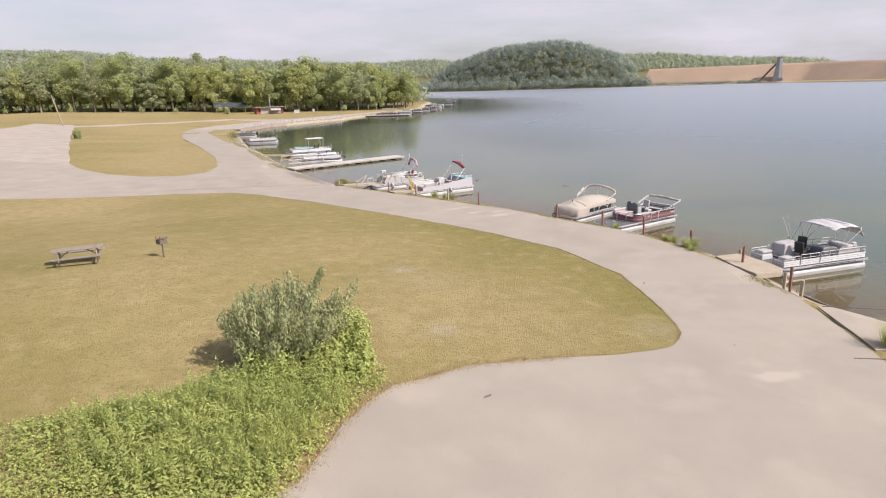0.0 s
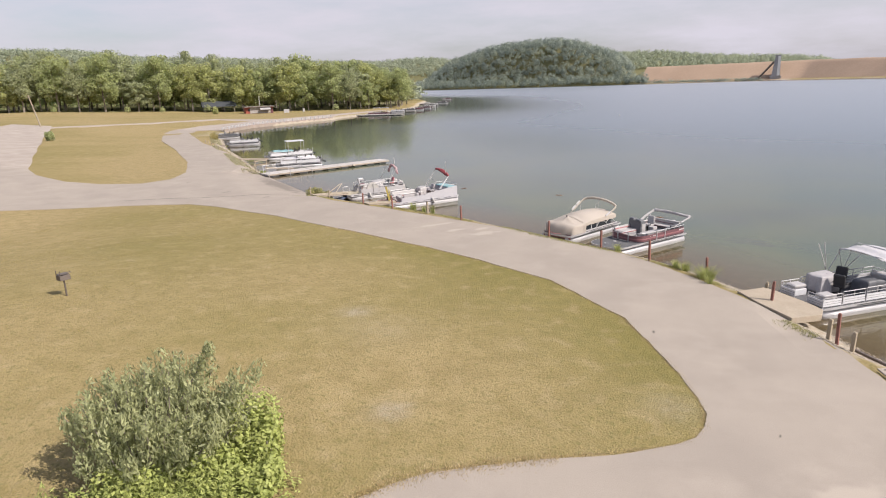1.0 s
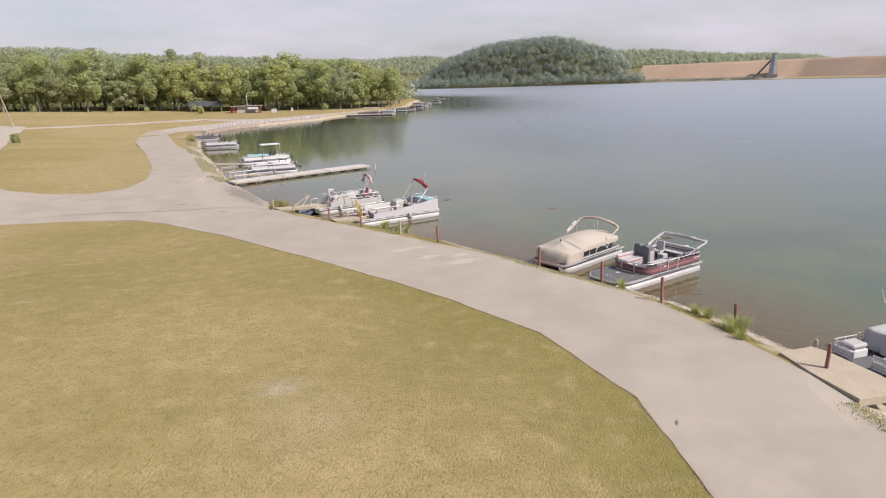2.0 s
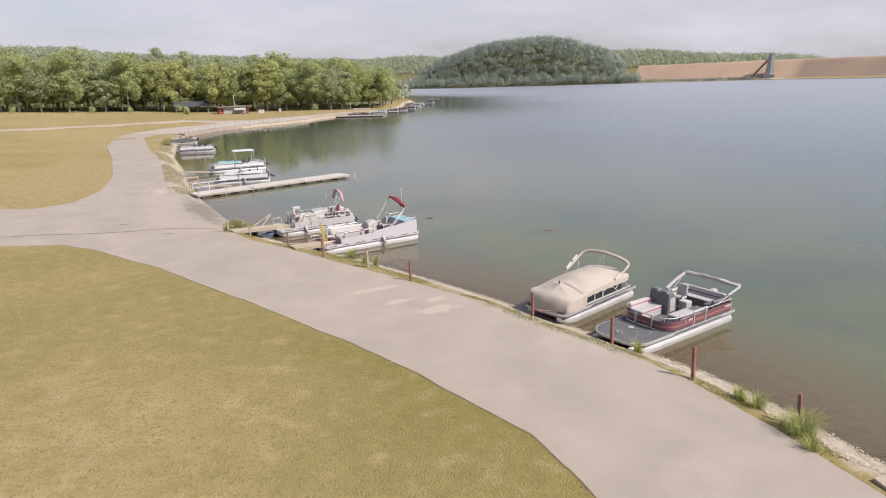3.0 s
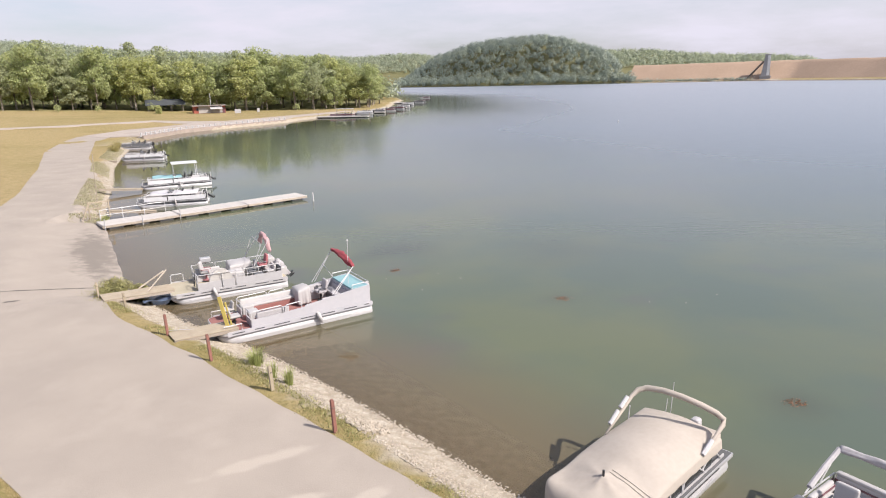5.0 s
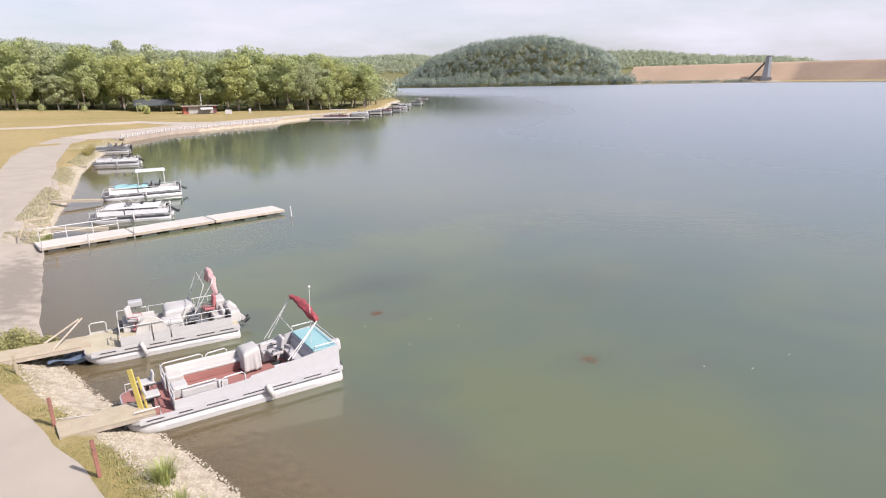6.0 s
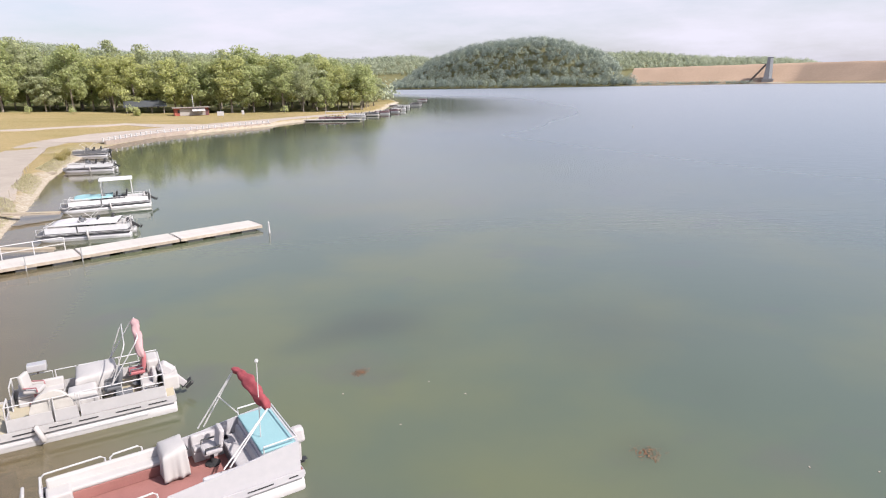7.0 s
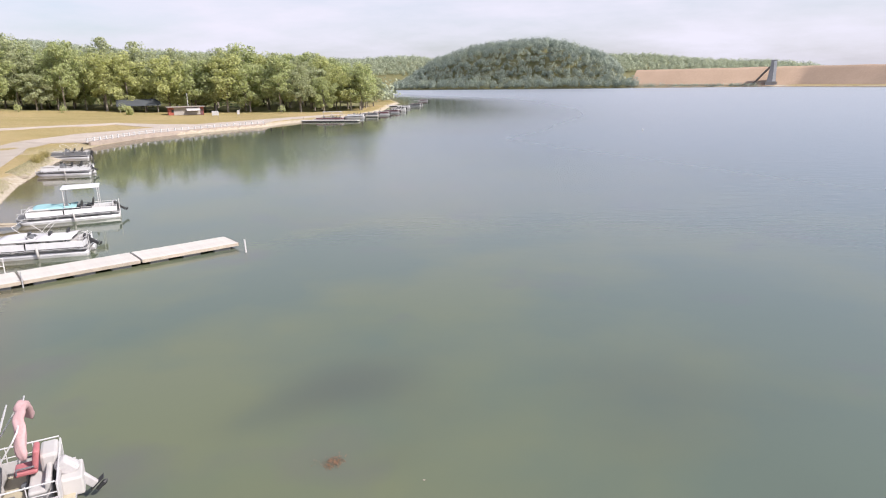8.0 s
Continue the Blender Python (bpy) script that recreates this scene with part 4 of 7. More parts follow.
def bows(b, hinge_x, W, tops, rail=RAIL, z0=1.14):
    """Canopy hoops from one pair of hinges to the given tops (x, z)."""
    for i, (x, z) in enumerate(tops):
        y = W / 2 - 0.06
        line = [(hinge_x, -y, z0)] + [(hinge_x + (x - hinge_x) * 0.9, -y, z0 + (z - z0) * 0.9), (x, -y + 0.14, z), (x, y - 0.14, z), (hinge_x + (x - hinge_x) * 0.9, y, z0 + (z - z0) * 0.9), (hinge_x, y, z0)]
        part("canopy_hoop", tube(line, 0.018, 6), rail, b)


def rolled(b, a, z, W, material, r=0.12, sag=0.25, back=0.3):
    """A canopy cloth gathered along its hoop."""
    line, rad = [], []
    for i in range(33):
        u = i / 32
        e = abs(2 * u - 1)
        line.append((a - back * e ** 2 + 0.02 * math.sin(i * 0.9), (u - 0.5) * (W - 0.05), z - sag * e ** 2.5))
        rad.append(r * (1 + 0.12 * math.sin(i * 0.5 + 1)) * (0.55 if i in (0, 32) else 1))
    bundle("furled_canopy", line, rad, int(abs(a) * 100) + 3, material, b)


def bundle(name, line, radii, seed, material, b, label=""):
    """A cloth rolled along a line, with folds that run lengthwise."""
    rs = np.random.RandomState(seed)
    n, pts = 16, [Vector(p) for p in line]
    ph = rs.uniform(0, 6.28, 4)
    bm = bmesh.new()
    rings = []
    for i, p in enumerate(pts):
        d = (pts[min(i + 1, len(pts) - 1)] - pts[max(i - 1, 0)]).normalized()
        side_ = d.cross(Vector((0, 0, 1)) if abs(d.z) < 0.95 else Vector((1, 0, 0))).normalized()
        up = side_.cross(d)
        ring = []
        for j in range(n):
            a = 2 * math.pi * j / n
            k = radii[i] * (1 + 0.16 * math.sin(3 * a + ph[0] + 0.22 * i) + 0.1 * math.sin(5 * a + ph[1] - 0.35 * i) + 0.05 * math.sin(2 * a + 0.9 * i + ph[2]))
            ring.append(bm.verts.new(p + k * (math.cos(a) * side_ + math.sin(a) * up)))
        rings.append(ring)
    for a, c in zip(rings, rings[1:]):
        for j in range(n):
            bm.faces.new((a[j], a[(j + 1) % n], c[(j + 1) % n], c[j]))
    bm.faces.new(rings[0][::-1]), bm.faces.new(rings[-1])
    return part(name, bm, material, b, label, smooth=True)


def mooring_rope(name, pts, label, mat_=None):
    ob = part(name, tube(pts, 0.014, 5), mat_ or GREYCANVAS)
    return tagged(ob, label, "rope")


def boat_pose(stern, heading, L):
    """From the stern's middle and the way that it points out from the shore (degrees)."""
    a = radians(heading)
    return pose(stern[0] - L / 2 * math.cos(a), stern[1] - L / 2 * math.sin(a), 0.0, 0, 0, heading + 180)


GROUP = "pontoon boats along the shore"

WORN = mat("worn_carpet", (0.24, 0.235, 0.23), (0.18, 0.175, 0.175), rough=0.95, bump=0.3, fine=80)
# darker tan that carries the shade of a fold in the cover
FOLDSHADE = mat("fold_shade_tan", (0.25, 0.22, 0.19), (0.2, 0.175, 0.15), rough=0.9, bump=0.15)

# open boat with burgundy sides
L, W = 6.5, 2.5
boat = thing("pontoon_boat", boat_pose((15.15, 49.9), 37.5, L), "open pontoon boat with burgundy striped sides and grey carpet", "boat", GROUP)
hull(boat, L, W, CARPETGREY, nose=0.8)
side = W / 2 - 0.04
fx = 1.3
curve = arc(fx - 0.6, side - 0.6, 0.6, 0, 90, 7)
near_front = [(fx, 0.42)] + curve + [(-0.3, side)]
far_front = [(x, -y) for x, y in near_front[:-1]] + [(-L / 2 + 0.25, -side)]
for run, posts in ((near_front, 4), (far_front, 6), ([(-0.36, side), (-1.1, side)], 1), ([(-1.16, side), (-L / 2 + 0.25, side)], 4), ([(-L / 2 + 0.2, -side + 0.02), (-L / 2 + 0.2, side - 0.02)], 3)):
    fence(boat, run, BURGUNDY, top=1.12, stripe=REDSTRIPE, rail=ALU, label="burgundy panel with red stripes", posts=posts)
fence(boat, [(fx + 0.01, -0.36), (fx + 0.01, 0.36)], BURGUNDY, top=1.14, stripe=REDSTRIPE, rail=ALU, posts=1)
for y in (-0.42, 0.42):
    part("gate_post", box((0.07, 0.06, 0.6), (fx + 0.02, y, DECK + 0.3), 0.012), ALU, boat)
for x in (-0.34, -1.13):
    part("gate_post", box((0.06, 0.07, 0.58), (x, side + 0.01, DECK + 0.29), 0.012), ALU, boat)
bench(boat, (0.25, -0.74, DECK), 1.45, 180, VINYL, VINYL, 0.72, piping=VINYLRED)
low = part("low_bench", box((1.95, 0.52, 0.36), (-0.55, 0.74, DECK + 0.2), 0.02), VINYL, boat)
part("seat_cushion", box((1.2, 0.46, 0.1), (-0.15, 0.74, DECK + 0.4), 0.04), VINYL, low)
part("shelf", box((0.7, 0.44, 0.04), (-1.14, 0.74, DECK + 0.38), 0.012), CONSOLE, low, "grey shelf")
part("side_cushion", box((1.9, 0.1, 0.22), (-0.55, 1.06, DECK + 0.4), 0.035), VINYL, low)
part("piping", box((1.9, 0.02, 0.035), (-0.55, 1.0, DECK + 0.41), 0.006), CONSOLE, low)
hub = helm(boat, (-0.72, -0.62, DECK), 0, (0.62, 0.98, 0.92), CONSOLE, False)
part("cowl", box((0.4, 0.42, 0.14), (0.12, -0.24, 0.98), 0.05, taper=0.8), CONSOLE, hub)
part("cowl", box((0.36, 0.4, 0.1), (0.12, 0.24, 0.96), 0.04, taper=0.8), CONSOLE, hub)
part("side_plate", box((0.34, 0.02, 0.6), (-0.02, 0.5, 0.42), 0.006), VINYL, hub, "pale side plate")
helm_chair(boat, (-1.72, -0.5, DECK), 0, VINYL, CONSOLE)
part("locker", box((0.4, 0.42, 0.46), (-1.5, -0.02, DECK + 0.23), 0.03), VINYL, boat)
bench(boat, (-L / 2 + 0.62, -0.05, DECK), 2.1, 90, CONSOLE, VINYL, 0.62, piping=BURGUNDY)
part("back_cap", box((0.16, 2.1, 0.1), (-L / 2 + 0.36, -0.05, DECK + 0.66), 0.04), VINYL, boat, "white padded top")
bench(boat, (-2.0, -0.86, DECK), 1.1, 180, CONSOLE, VINYL, 0.5, piping=BURGUNDY)
bench(boat, (-2.35, 0.84, DECK), 0.95, 0, CONSOLE, CONSOLE, 0.52)
far_end, near_end = Vector((-3.12, -side, 1.72)), Vector((-3.6, side, 1.52))
part("canopy_hoop", tube([(-1.55, -side, 1.15), far_end, near_end, (-2.1, side, 1.12)], 0.02, 6), RAIL, boat)
line = [far_end.lerp(near_end, i / 30) + Vector((0, 0, 0.05 * math.sin(math.pi * i / 30))) for i in range(31)]
bundle("furled_canopy", line, [0.085 * (1 + 0.1 * math.sin(i * 0.7)) for i in range(31)], 33, GREYCANVAS, boat, "pale furled canopy")
part("canopy_boot", tube([(-1.75, -side, 1.23), (-2.4, -side, 1.5), far_end], 0.07, 8), GREYCANVAS, boat)
part("canopy_boot", tube([(-2.7, side, 1.3), near_end], 0.05, 8), GREYCANVAS, boat)
for x0 in (-1.9, -2.3):
    part("hoop_stay", tube([(x0, -side, 1.14), (x0 - 0.5, -side, 1.5)], 0.016, 6), RAIL, boat)
part("deck_cap", tube([(1.84, -0.2, DECK), (1.84, -0.2, DECK + 0.015)], 0.11, 14), VINYL, boat, "white round deck plate")
for i, (x0, y0, w0, r0) in enumerate(((2.3, 0.5, 0.5, 25), (2.0, 0.25, 0.35, -20), (2.55, -0.1, 0.4, 50), (1.75, 0.7, 0.3, 10), (2.7, 0.6, 0.35, -35))):
    part("worn_streak", box((w0, 0.035, 0.004), (x0, y0, DECK + 0.003), rot=(0, 0, r0)), WORN, boat, "pale worn streak in the carpet")
for x0, w0 in ((-0.1, 0.28), (0.25, 0.08), (-2.75, 0.5)):
    part("lettering", box((w0, 0.012, 0.07), (x0, side + 0.03, 0.86), 0.003), VINYL, boat, "pale mark on the side panel")
part("nav_light", box((0.1, 0.08, 0.06), (L / 2 - 0.55, -0.2, DECK + 0.03), 0.01), ALU, boat)
outboard(boat, L, 0.9)

# boat under a tan cover
L, W = 5.75, 2.4
boat = thing("pontoon_boat", boat_pose((11.6, 53.25), 45.5, L), "pontoon boat wrapped in a tan mooring cover", "boat", GROUP)
hull(boat, L, W, CARPETGREY, nose=0.45)
side = W / 2 - 0.1
fx = L / 2 - 0.15
for s in (-1, 1):
    part("fence_panel", ribbon([(fx - 0.2, s * side), (-L / 2 + 0.35, s * side)], DECK + 0.01, 0.66, 0.03), PANEL, boat)
    w = part("side_window", ribbon([(1.15, s * (side + 0.005)), (-1.75, s * (side + 0.005))], 0.66, 1.0, 0.012), DARKGLASS, boat, "dark window gap under the cover")
    for k in range(3):
        part("window_bar", box((0.05, 0.03, 0.34), (1.12 - k * 0.62, s * (side + 0.02), 0.83)), RAIL, w)
    part("rail", tube([(-0.12, s * (side + 0.03), 0.66), (-0.2, s * (side + 0.03), 0.9), (-0.5, s * (side + 0.03), 1.0), (-1.0, s * (side + 0.03), 0.93), (-1.35, s * (side + 0.03), 0.66)], 0.022, 6), RAIL, boat)
    part("rail", tube([(-1.2, s * (side + 0.03), 0.8), (-1.5, s * (side + 0.03), 1.02), (-1.9, s * (side + 0.03), 1.0), (-2.3, s * (side + 0.03), 0.62)], 0.022, 6), RAIL, boat)
part("fence_panel", ribbon([(fx, -side), (fx, side)], 0.3, 0.62, 0.03), BURGUNDY, boat, "red bow panel under the cover")
part("bow_line", tube([(fx + 0.05, -side, 0.5), (fx + 0.1, -0.2, 0.4), (fx + 0.08, side, 0.42)], 0.016, 5), REDSTRIPE, boat, "faded red rope")


def cover(u, v):
    """The cloth: steep rounded bow skirt, taut top propped by one pole, shoulders, and short side skirts."""
    c = 2 * v - 1
    f = min(u / 0.24, 1.0)
    x = 2.86 - 0.5 * f ** 1.6 - max(u - 0.24, 0.0) / 0.76 * 4.55
    w = min(abs(c) / 0.86, 1.0)
    fall = smooth_step(abs(c), 0.84, 1.0)
    ridge = 1.27 + 0.36 * smooth_step(-x, -2.3, -0.1) - 0.16 * smooth_step(-x, 0.9, 2.1)
    edge = (1.14 if c > 0 else 1.2) + 0.12 * smooth_step(-x, -2.2, 0.0)
    top = ridge + (edge - ridge) * w ** 1.9
    r = math.hypot((x - 1.72) / 0.62, (c * side - 0.02) / 0.62)
    top += 0.2 * math.exp(-(1.7 * r) ** 1.3) - 0.03 * math.exp(-((r - 1.3) / 0.4) ** 2)
    top += 0.02 * math.cos(6 * math.atan2(c, x - 1.72)) * math.exp(-0.8 * r) + 0.016 * math.sin(2.6 * x + 3 * c) * (1 - w)
    z = 0.46 + (top - 0.46) * math.sin(f * math.pi / 2) ** 0.8
    z -= 0.02 * math.sin(9 * c) * (1 - f) * f * 4
    low = 0.48 if x > 1.25 else 0.98
    z = z * (1 - fall) + min(z, low + 0.015 * math.sin(x * 11)) * fall
    round_ = 1 - 0.2 * (1 - f) ** 2
    return (x - 0.28 * w ** 3 * (1 - 0.4 * f) * (u < 0.6) * (1 - u / 0.6), math.copysign(w ** 0.95, c) * (side + 0.05 + 0.03 * fall) * round_, z)


part("mooring_cover", sheet(cover, 80, 70, 0.012), TANCANVAS, boat, "tan canvas cover propped by a pole", smooth=True)
part("cover_seam", tube([Vector(cover(0.39, 0.51 + 0.47 * i / 14)) + Vector((0, 0, 0.012)) for i in range(15)], 0.012, 5), TANCANVAS, boat)
part("cover_seam", tube([Vector(cover(0.41, 0.51 + 0.47 * i / 14)) + Vector((0, 0, 0.012)) for i in range(15)], 0.012, 5), TANCANVAS, boat)
part("pole_tip", tube([(1.72, 0.02, 1.5), (1.72, 0.02, 1.66)], 0.03, 8), BLACK, boat)
# shadow in a fold of the bow cloth, laid on as a dark square
part("fold_shade", box((0.34, 0.3, 0.012), (2.72, 0.42, 0.9), rot=(0, 66, 0)), FOLDSHADE, boat, "dark tan square painting the shade of a fold in the cover")
arch_line = [(-0.1, -1.1, 1.36), (-0.75, -1.12, 1.65), (-1.4, -1.12, 2.01), (-1.62, -1.05, 2.14), (-1.75, -0.85, 2.22), (-1.82, -0.4, 2.27), (-1.88, 0.1, 2.25), (-2.0, 0.6, 2.14), (-2.2, 0.95, 1.95), (-2.3, 1.1, 1.79), (-2.22, 1.13, 1.67), (-1.9, 1.12, 1.51), (-0.8, 1.1, 1.16)]
part("arch", tube(arch_line, 0.07, 9, radii=[0.03, 0.05, 0.06, 0.08, 0.085, 0.085, 0.085, 0.085, 0.085, 0.08, 0.07, 0.05, 0.03]), TANCANVAS, boat, "tan arch of a furled canopy", smooth=True)
for p0, p1 in (((-0.35, -1.14, 1.55), (-0.75, -1.14, 1.8)), ((-0.85, -1.14, 1.85), (-1.2, -1.14, 2.05)), ((-1.1, 1.14, 1.28), (-1.6, 1.14, 1.48))):
    part("clip", tube([p0, p1], 0.062, 7), RAIL, boat, "pale strap round the arch")
for s in (-1, 1):
    part("arch_stay", tube([(-1.3, s * 1.1, 1.75 if s < 0 else 1.4), (-1.2, s * 1.1, 1.0)], 0.018, 6), RAIL, boat)
part("flag_staff", tube([(-2.5, -0.5, 1.0), (-2.62, -0.5, 2.2)], 0.012, 5), RAIL, boat)
part("flag_staff", tube([(-2.2, -0.5, 1.2), (-2.3, -0.5, 1.8)], 0.012, 5), RAIL, boat)
part("stern_cover", box((0.5, 0.9, 0.34), (-2.45, 0.5, 1.02), 0.1), TANCANVAS, boat, "tan cloth over the stern seat")
bench(boat, (-2.4, -0.2, DECK), 1.2, 90, PANEL, VINYL, 0.5)
outboard(boat, L, 0.8)


def dashed_strip(b, L, W, z=0.5):
    """Dark worn dashes of rubber along both sides."""
    rs = np.random.RandomState(int(L * 100))
    for s in (-1, 1):
        x = L / 2 - 0.5
        while x > -L / 2 + 0.4:
            d = rs.uniform(0.22, 0.75)
            part("rub_strip", box((d, 0.014, 0.035), (x - d / 2, s * (W / 2 + 0.036), z + rs.uniform(-0.005, 0.005)), 0.004), BLACK, b, "dark worn rubbing strip")
            x -= d + rs.uniform(0.15, 0.6)


# long white boat with a red floor and a turquoise sun pad
L, W = 7.15, 2.5
boat = thing("pontoon_boat", boat_pose((-0.27, 66.2), 35.0, L), "long white pontoon boat with red floor and turquoise sun pad", "boat", GROUP)
hull(boat, L, W, CARPETRED, nose=0.35, tubes=PANEL, rub=False, r=0.36)
dashed_strip(boat, L, W)
side = W / 2 - 0.06
fx = 2.2
for s in (-1, 1):
    part("hull_skirt", ribbon([(L / 2 - 0.3, s * (W / 2 + 0.01)), (-L / 2 + 0.02, s * (W / 2 + 0.01))], 0.4, 0.6, 0.04), BLUEWHITE, boat)
    y = s * side
    rise = [(2.2, 0.92), (1.0, 0.94), (-0.2, 1.0), (-0.3, 1.08), (-1.6, 1.2), (-2.6, 1.34), (-L / 2 + 0.12, 1.42)]
    bm = slab([(fx, DECK)] + rise + [(-L / 2 + 0.12, DECK)], -0.022, 0.022, bevel=0.008)
    bmesh.ops.transform(bm, matrix=pose(0, y, 0, 90, 0, 0), verts=bm.verts)
    part("side_panel", bm, BLUEWHITE, boat)
    for x0, x1 in ((fx, 0.76), (0.68, -0.1)):
        part("rail", tube([(x0, y, 0.9), (x0 - 0.02, y, 1.2), (x0 - 0.1, y, 1.27), (x1 + 0.1, y, 1.3), (x1 + 0.02, y, 1.24), (x1, y, 0.98)], 0.024, 6), RAIL, boat)
for s in (-1, 1):
    part("front_panel", ribbon([(fx, s * side), (fx, s * 0.42)], DECK, 0.92, 0.04), BLUEWHITE, boat)
    part("rail", tube([(fx, s * side, 0.9), (fx, s * side, 1.22), (fx, s * 0.42, 1.22), (fx, s * 0.42, 0.86)], 0.024, 6), RAIL, boat)
    part("bow_rail", tube([(L / 2 - 0.2, s * (W / 2 - 0.1), DECK), (L / 2 - 0.2, s * (W / 2 - 0.1), 0.84), (L / 2 - 0.95, s * (W / 2 - 0.1), 0.84), (L / 2 - 0.95, s * (W / 2 - 0.1), DECK)], 0.022, 6), RAIL, boat)
part("stern_panel", ribbon([(-L / 2 + 0.1, -side), (-L / 2 + 0.1, side)], DECK - 0.2, 1.4, 0.05), BLUEWHITE, boat)
bench(boat, (0.75, -0.9, DECK), 2.7, 180, CARPETRED, VINYL, 0.45)
part("corner_seat", box((0.55, 0.6, 0.42), (fx - 0.35, -0.82, DECK + 0.21), 0.05), VINYL, boat)
part("corner_seat", box((0.5, 0.55, 0.42), (fx - 0.35, 0.1, DECK + 0.21), 0.05), VINYL, boat)
bench(boat, (1.2, 0.96, DECK), 1.5, 0, CARPETRED, GREYCANVAS, 0.36)
part("tackle_box", box((0.5, 0.28, 0.2), (0.95, 0.5, DECK + 0.1), 0.03), VINYL, boat)
for s in (-1, 1):
    c = part("fishing_seat", box((0.46, 0.46, 0.09), (fx + 0.55, s * 0.52, DECK + 0.48), 0.035), VINYL, boat)
    part("backrest", box((0.08, 0.44, 0.3), (fx + 0.36 + 0.4 * (s > 0), s * 0.52, DECK + 0.66), 0.035, rot=(0, 14 if s > 0 else -14, 0)), VINYL, c)
    part("pedestal", tube([(fx + 0.55, s * 0.52, DECK), (fx + 0.55, s * 0.52, DECK + 0.45)], 0.05, 8), BLACK, c)
    part("seat_rim", box((0.48, 0.48, 0.03), (fx + 0.55, s * 0.52, DECK + 0.425), 0.01), BLACK, c)
part("trolling_motor", tube([(L / 2 - 0.1, 0.2, DECK + 0.1), (L / 2 - 0.7, 0.35, DECK + 0.16), (L / 2 - 0.85, 0.4, DECK + 0.2)], 0.05, 8, radii=[0.03, 0.04, 0.1]), BLACK, boat)


def draped(b, at, size, h, material, seed, label="pale cloth over the helm"):
    """A cloth thrown over a box, hanging in folds."""
    def fold(u, v):
        a, c = 2 * u - 1, 2 * v - 1
        e = max(abs(a), abs(c), 1e-6)
        turn = math.atan2(c, a)
        crown = h * (1 - 0.12 * u) + 0.04 * math.sin(4 * u + seed) + 0.03 * math.sin(9 * v + 5 * u + seed)
        q = max(e - 0.5, 0) / 0.5
        reach = e / 0.5 * 0.88 if e < 0.5 else 0.88 + 0.05 * math.sqrt(q) + q * (0.06 + 0.05 * math.sin(7 * turn + seed) + 0.03 * math.sin(13 * turn + 2 * seed))
        z = crown - 0.06 * h * (min(e, 0.5) / 0.5) ** 4 if e < 0.5 else crown * 0.94 * (1 - q) + 0.08 * h * q
        return (at[0] + a / e * size[0] / 2 * reach, at[1] + c / e * size[1] / 2 * reach, at[2] + z)
    return part("cloth_cover", sheet(fold, 34, 34), material, b, label, smooth=True)


helm(boat, (-0.75, -0.62, DECK), 0, (0.5, 0.7, 0.8), CONSOLE, False)
draped(boat, (-0.72, -0.6, DECK), (0.66, 0.95), 0.92, VINYL, 1.0)
helm_chair(boat, (-1.65, -0.45, DECK), 0, GREYCANVAS, BLACK)
bench(boat, (-1.75, -0.95, DECK), 1.0, 180, GREYCANVAS, GREYCANVAS, 0.42)
bench(boat, (-2.3, 0.0, DECK), 2.1, 90, CONSOLE, GREYCANVAS, 0.55)
bench(boat, (-1.7, 0.98, DECK), 1.2, 0, GREYCANVAS, GREYCANVAS, 0.34)
pad = part("sun_pad_box", box((0.95, 2 * side - 0.1, 0.74), (-3.02, 0, DECK + 0.37), 0.04), BLUEWHITE, boat)
part("sun_pad", box((0.93, 2 * side - 0.16, 0.09), (-3.02, 0, DECK + 0.79), 0.035), CYAN, pad, "turquoise sun pad")
part("pad_rail", tube([(-2.6, -side, 1.36), (-2.6, -side, 1.55), (-L / 2 + 0.12, -side, 1.57), (-L / 2 + 0.12, side, 1.57), (-2.6, side, 1.55), (-2.6, side, 1.36)], 0.022, 6), RAIL, boat)
far_top, near_top = (-2.6, -1.0, 2.85), (-2.95, 0.65, 2.28)
for x0 in (-1.5, -1.65):
    part("canopy_leg", tube([(x0, -side, 1.3), far_top], 0.02, 6), RAIL, boat)
    part("canopy_leg", tube([(x0 - 0.1, side, 1.3), near_top], 0.02, 6), RAIL, boat)
part("canopy_brace", tube([(-2.6, -side, 1.4), (-2.1, -1.05, 2.15)], 0.018, 6), RAIL, boat)
line = [Vector(far_top).lerp(Vector(near_top), i / 24) + Vector((0.02 * math.sin(i * 1.1), 0, 0.12 * math.sin(i / 24 * math.pi))) for i in range(25)]
bundle("furled_canopy", line, [0.06] + [0.085 + 0.075 * math.sin(math.pi * min(i / 24 * 0.85, 1)) ** 2 + 0.012 * math.sin(i * 1.3) for i in range(1, 24)] + [0.07], 8, REDCANVAS, boat, "faded red furled canopy")
part("light_staff", tube([(-2.75, 0.4, 1.3), (-2.85, 0.4, 3.5)], 0.014, 5), RAIL, boat)
part("light_globe", tube([(-2.85, 0.4, 3.48), (-2.85, 0.4, 3.53), (-2.85, 0.4, 3.58)], 0.05, 8, radii=[0.03, 0.055, 0.03]), RAIL, boat)
part("fender", tube([(-0.75, W / 2 + 0.08, 0.68), (-0.76, W / 2 + 0.11, 0.62), (-0.92, W / 2 + 0.15, 0.2), (-0.94, W / 2 + 0.15, 0.12)], 0.1, 10, radii=[0.03, 0.09, 0.1, 0.03]), VINYL, boat, smooth=True)
outboard(boat, L, 0.9)

PALETAN = mat("pale_tan_cloth", (0.47, 0.445, 0.42), (0.41, 0.385, 0.36), rough=0.9, bump=0.2, fine=9, dist=0.03)

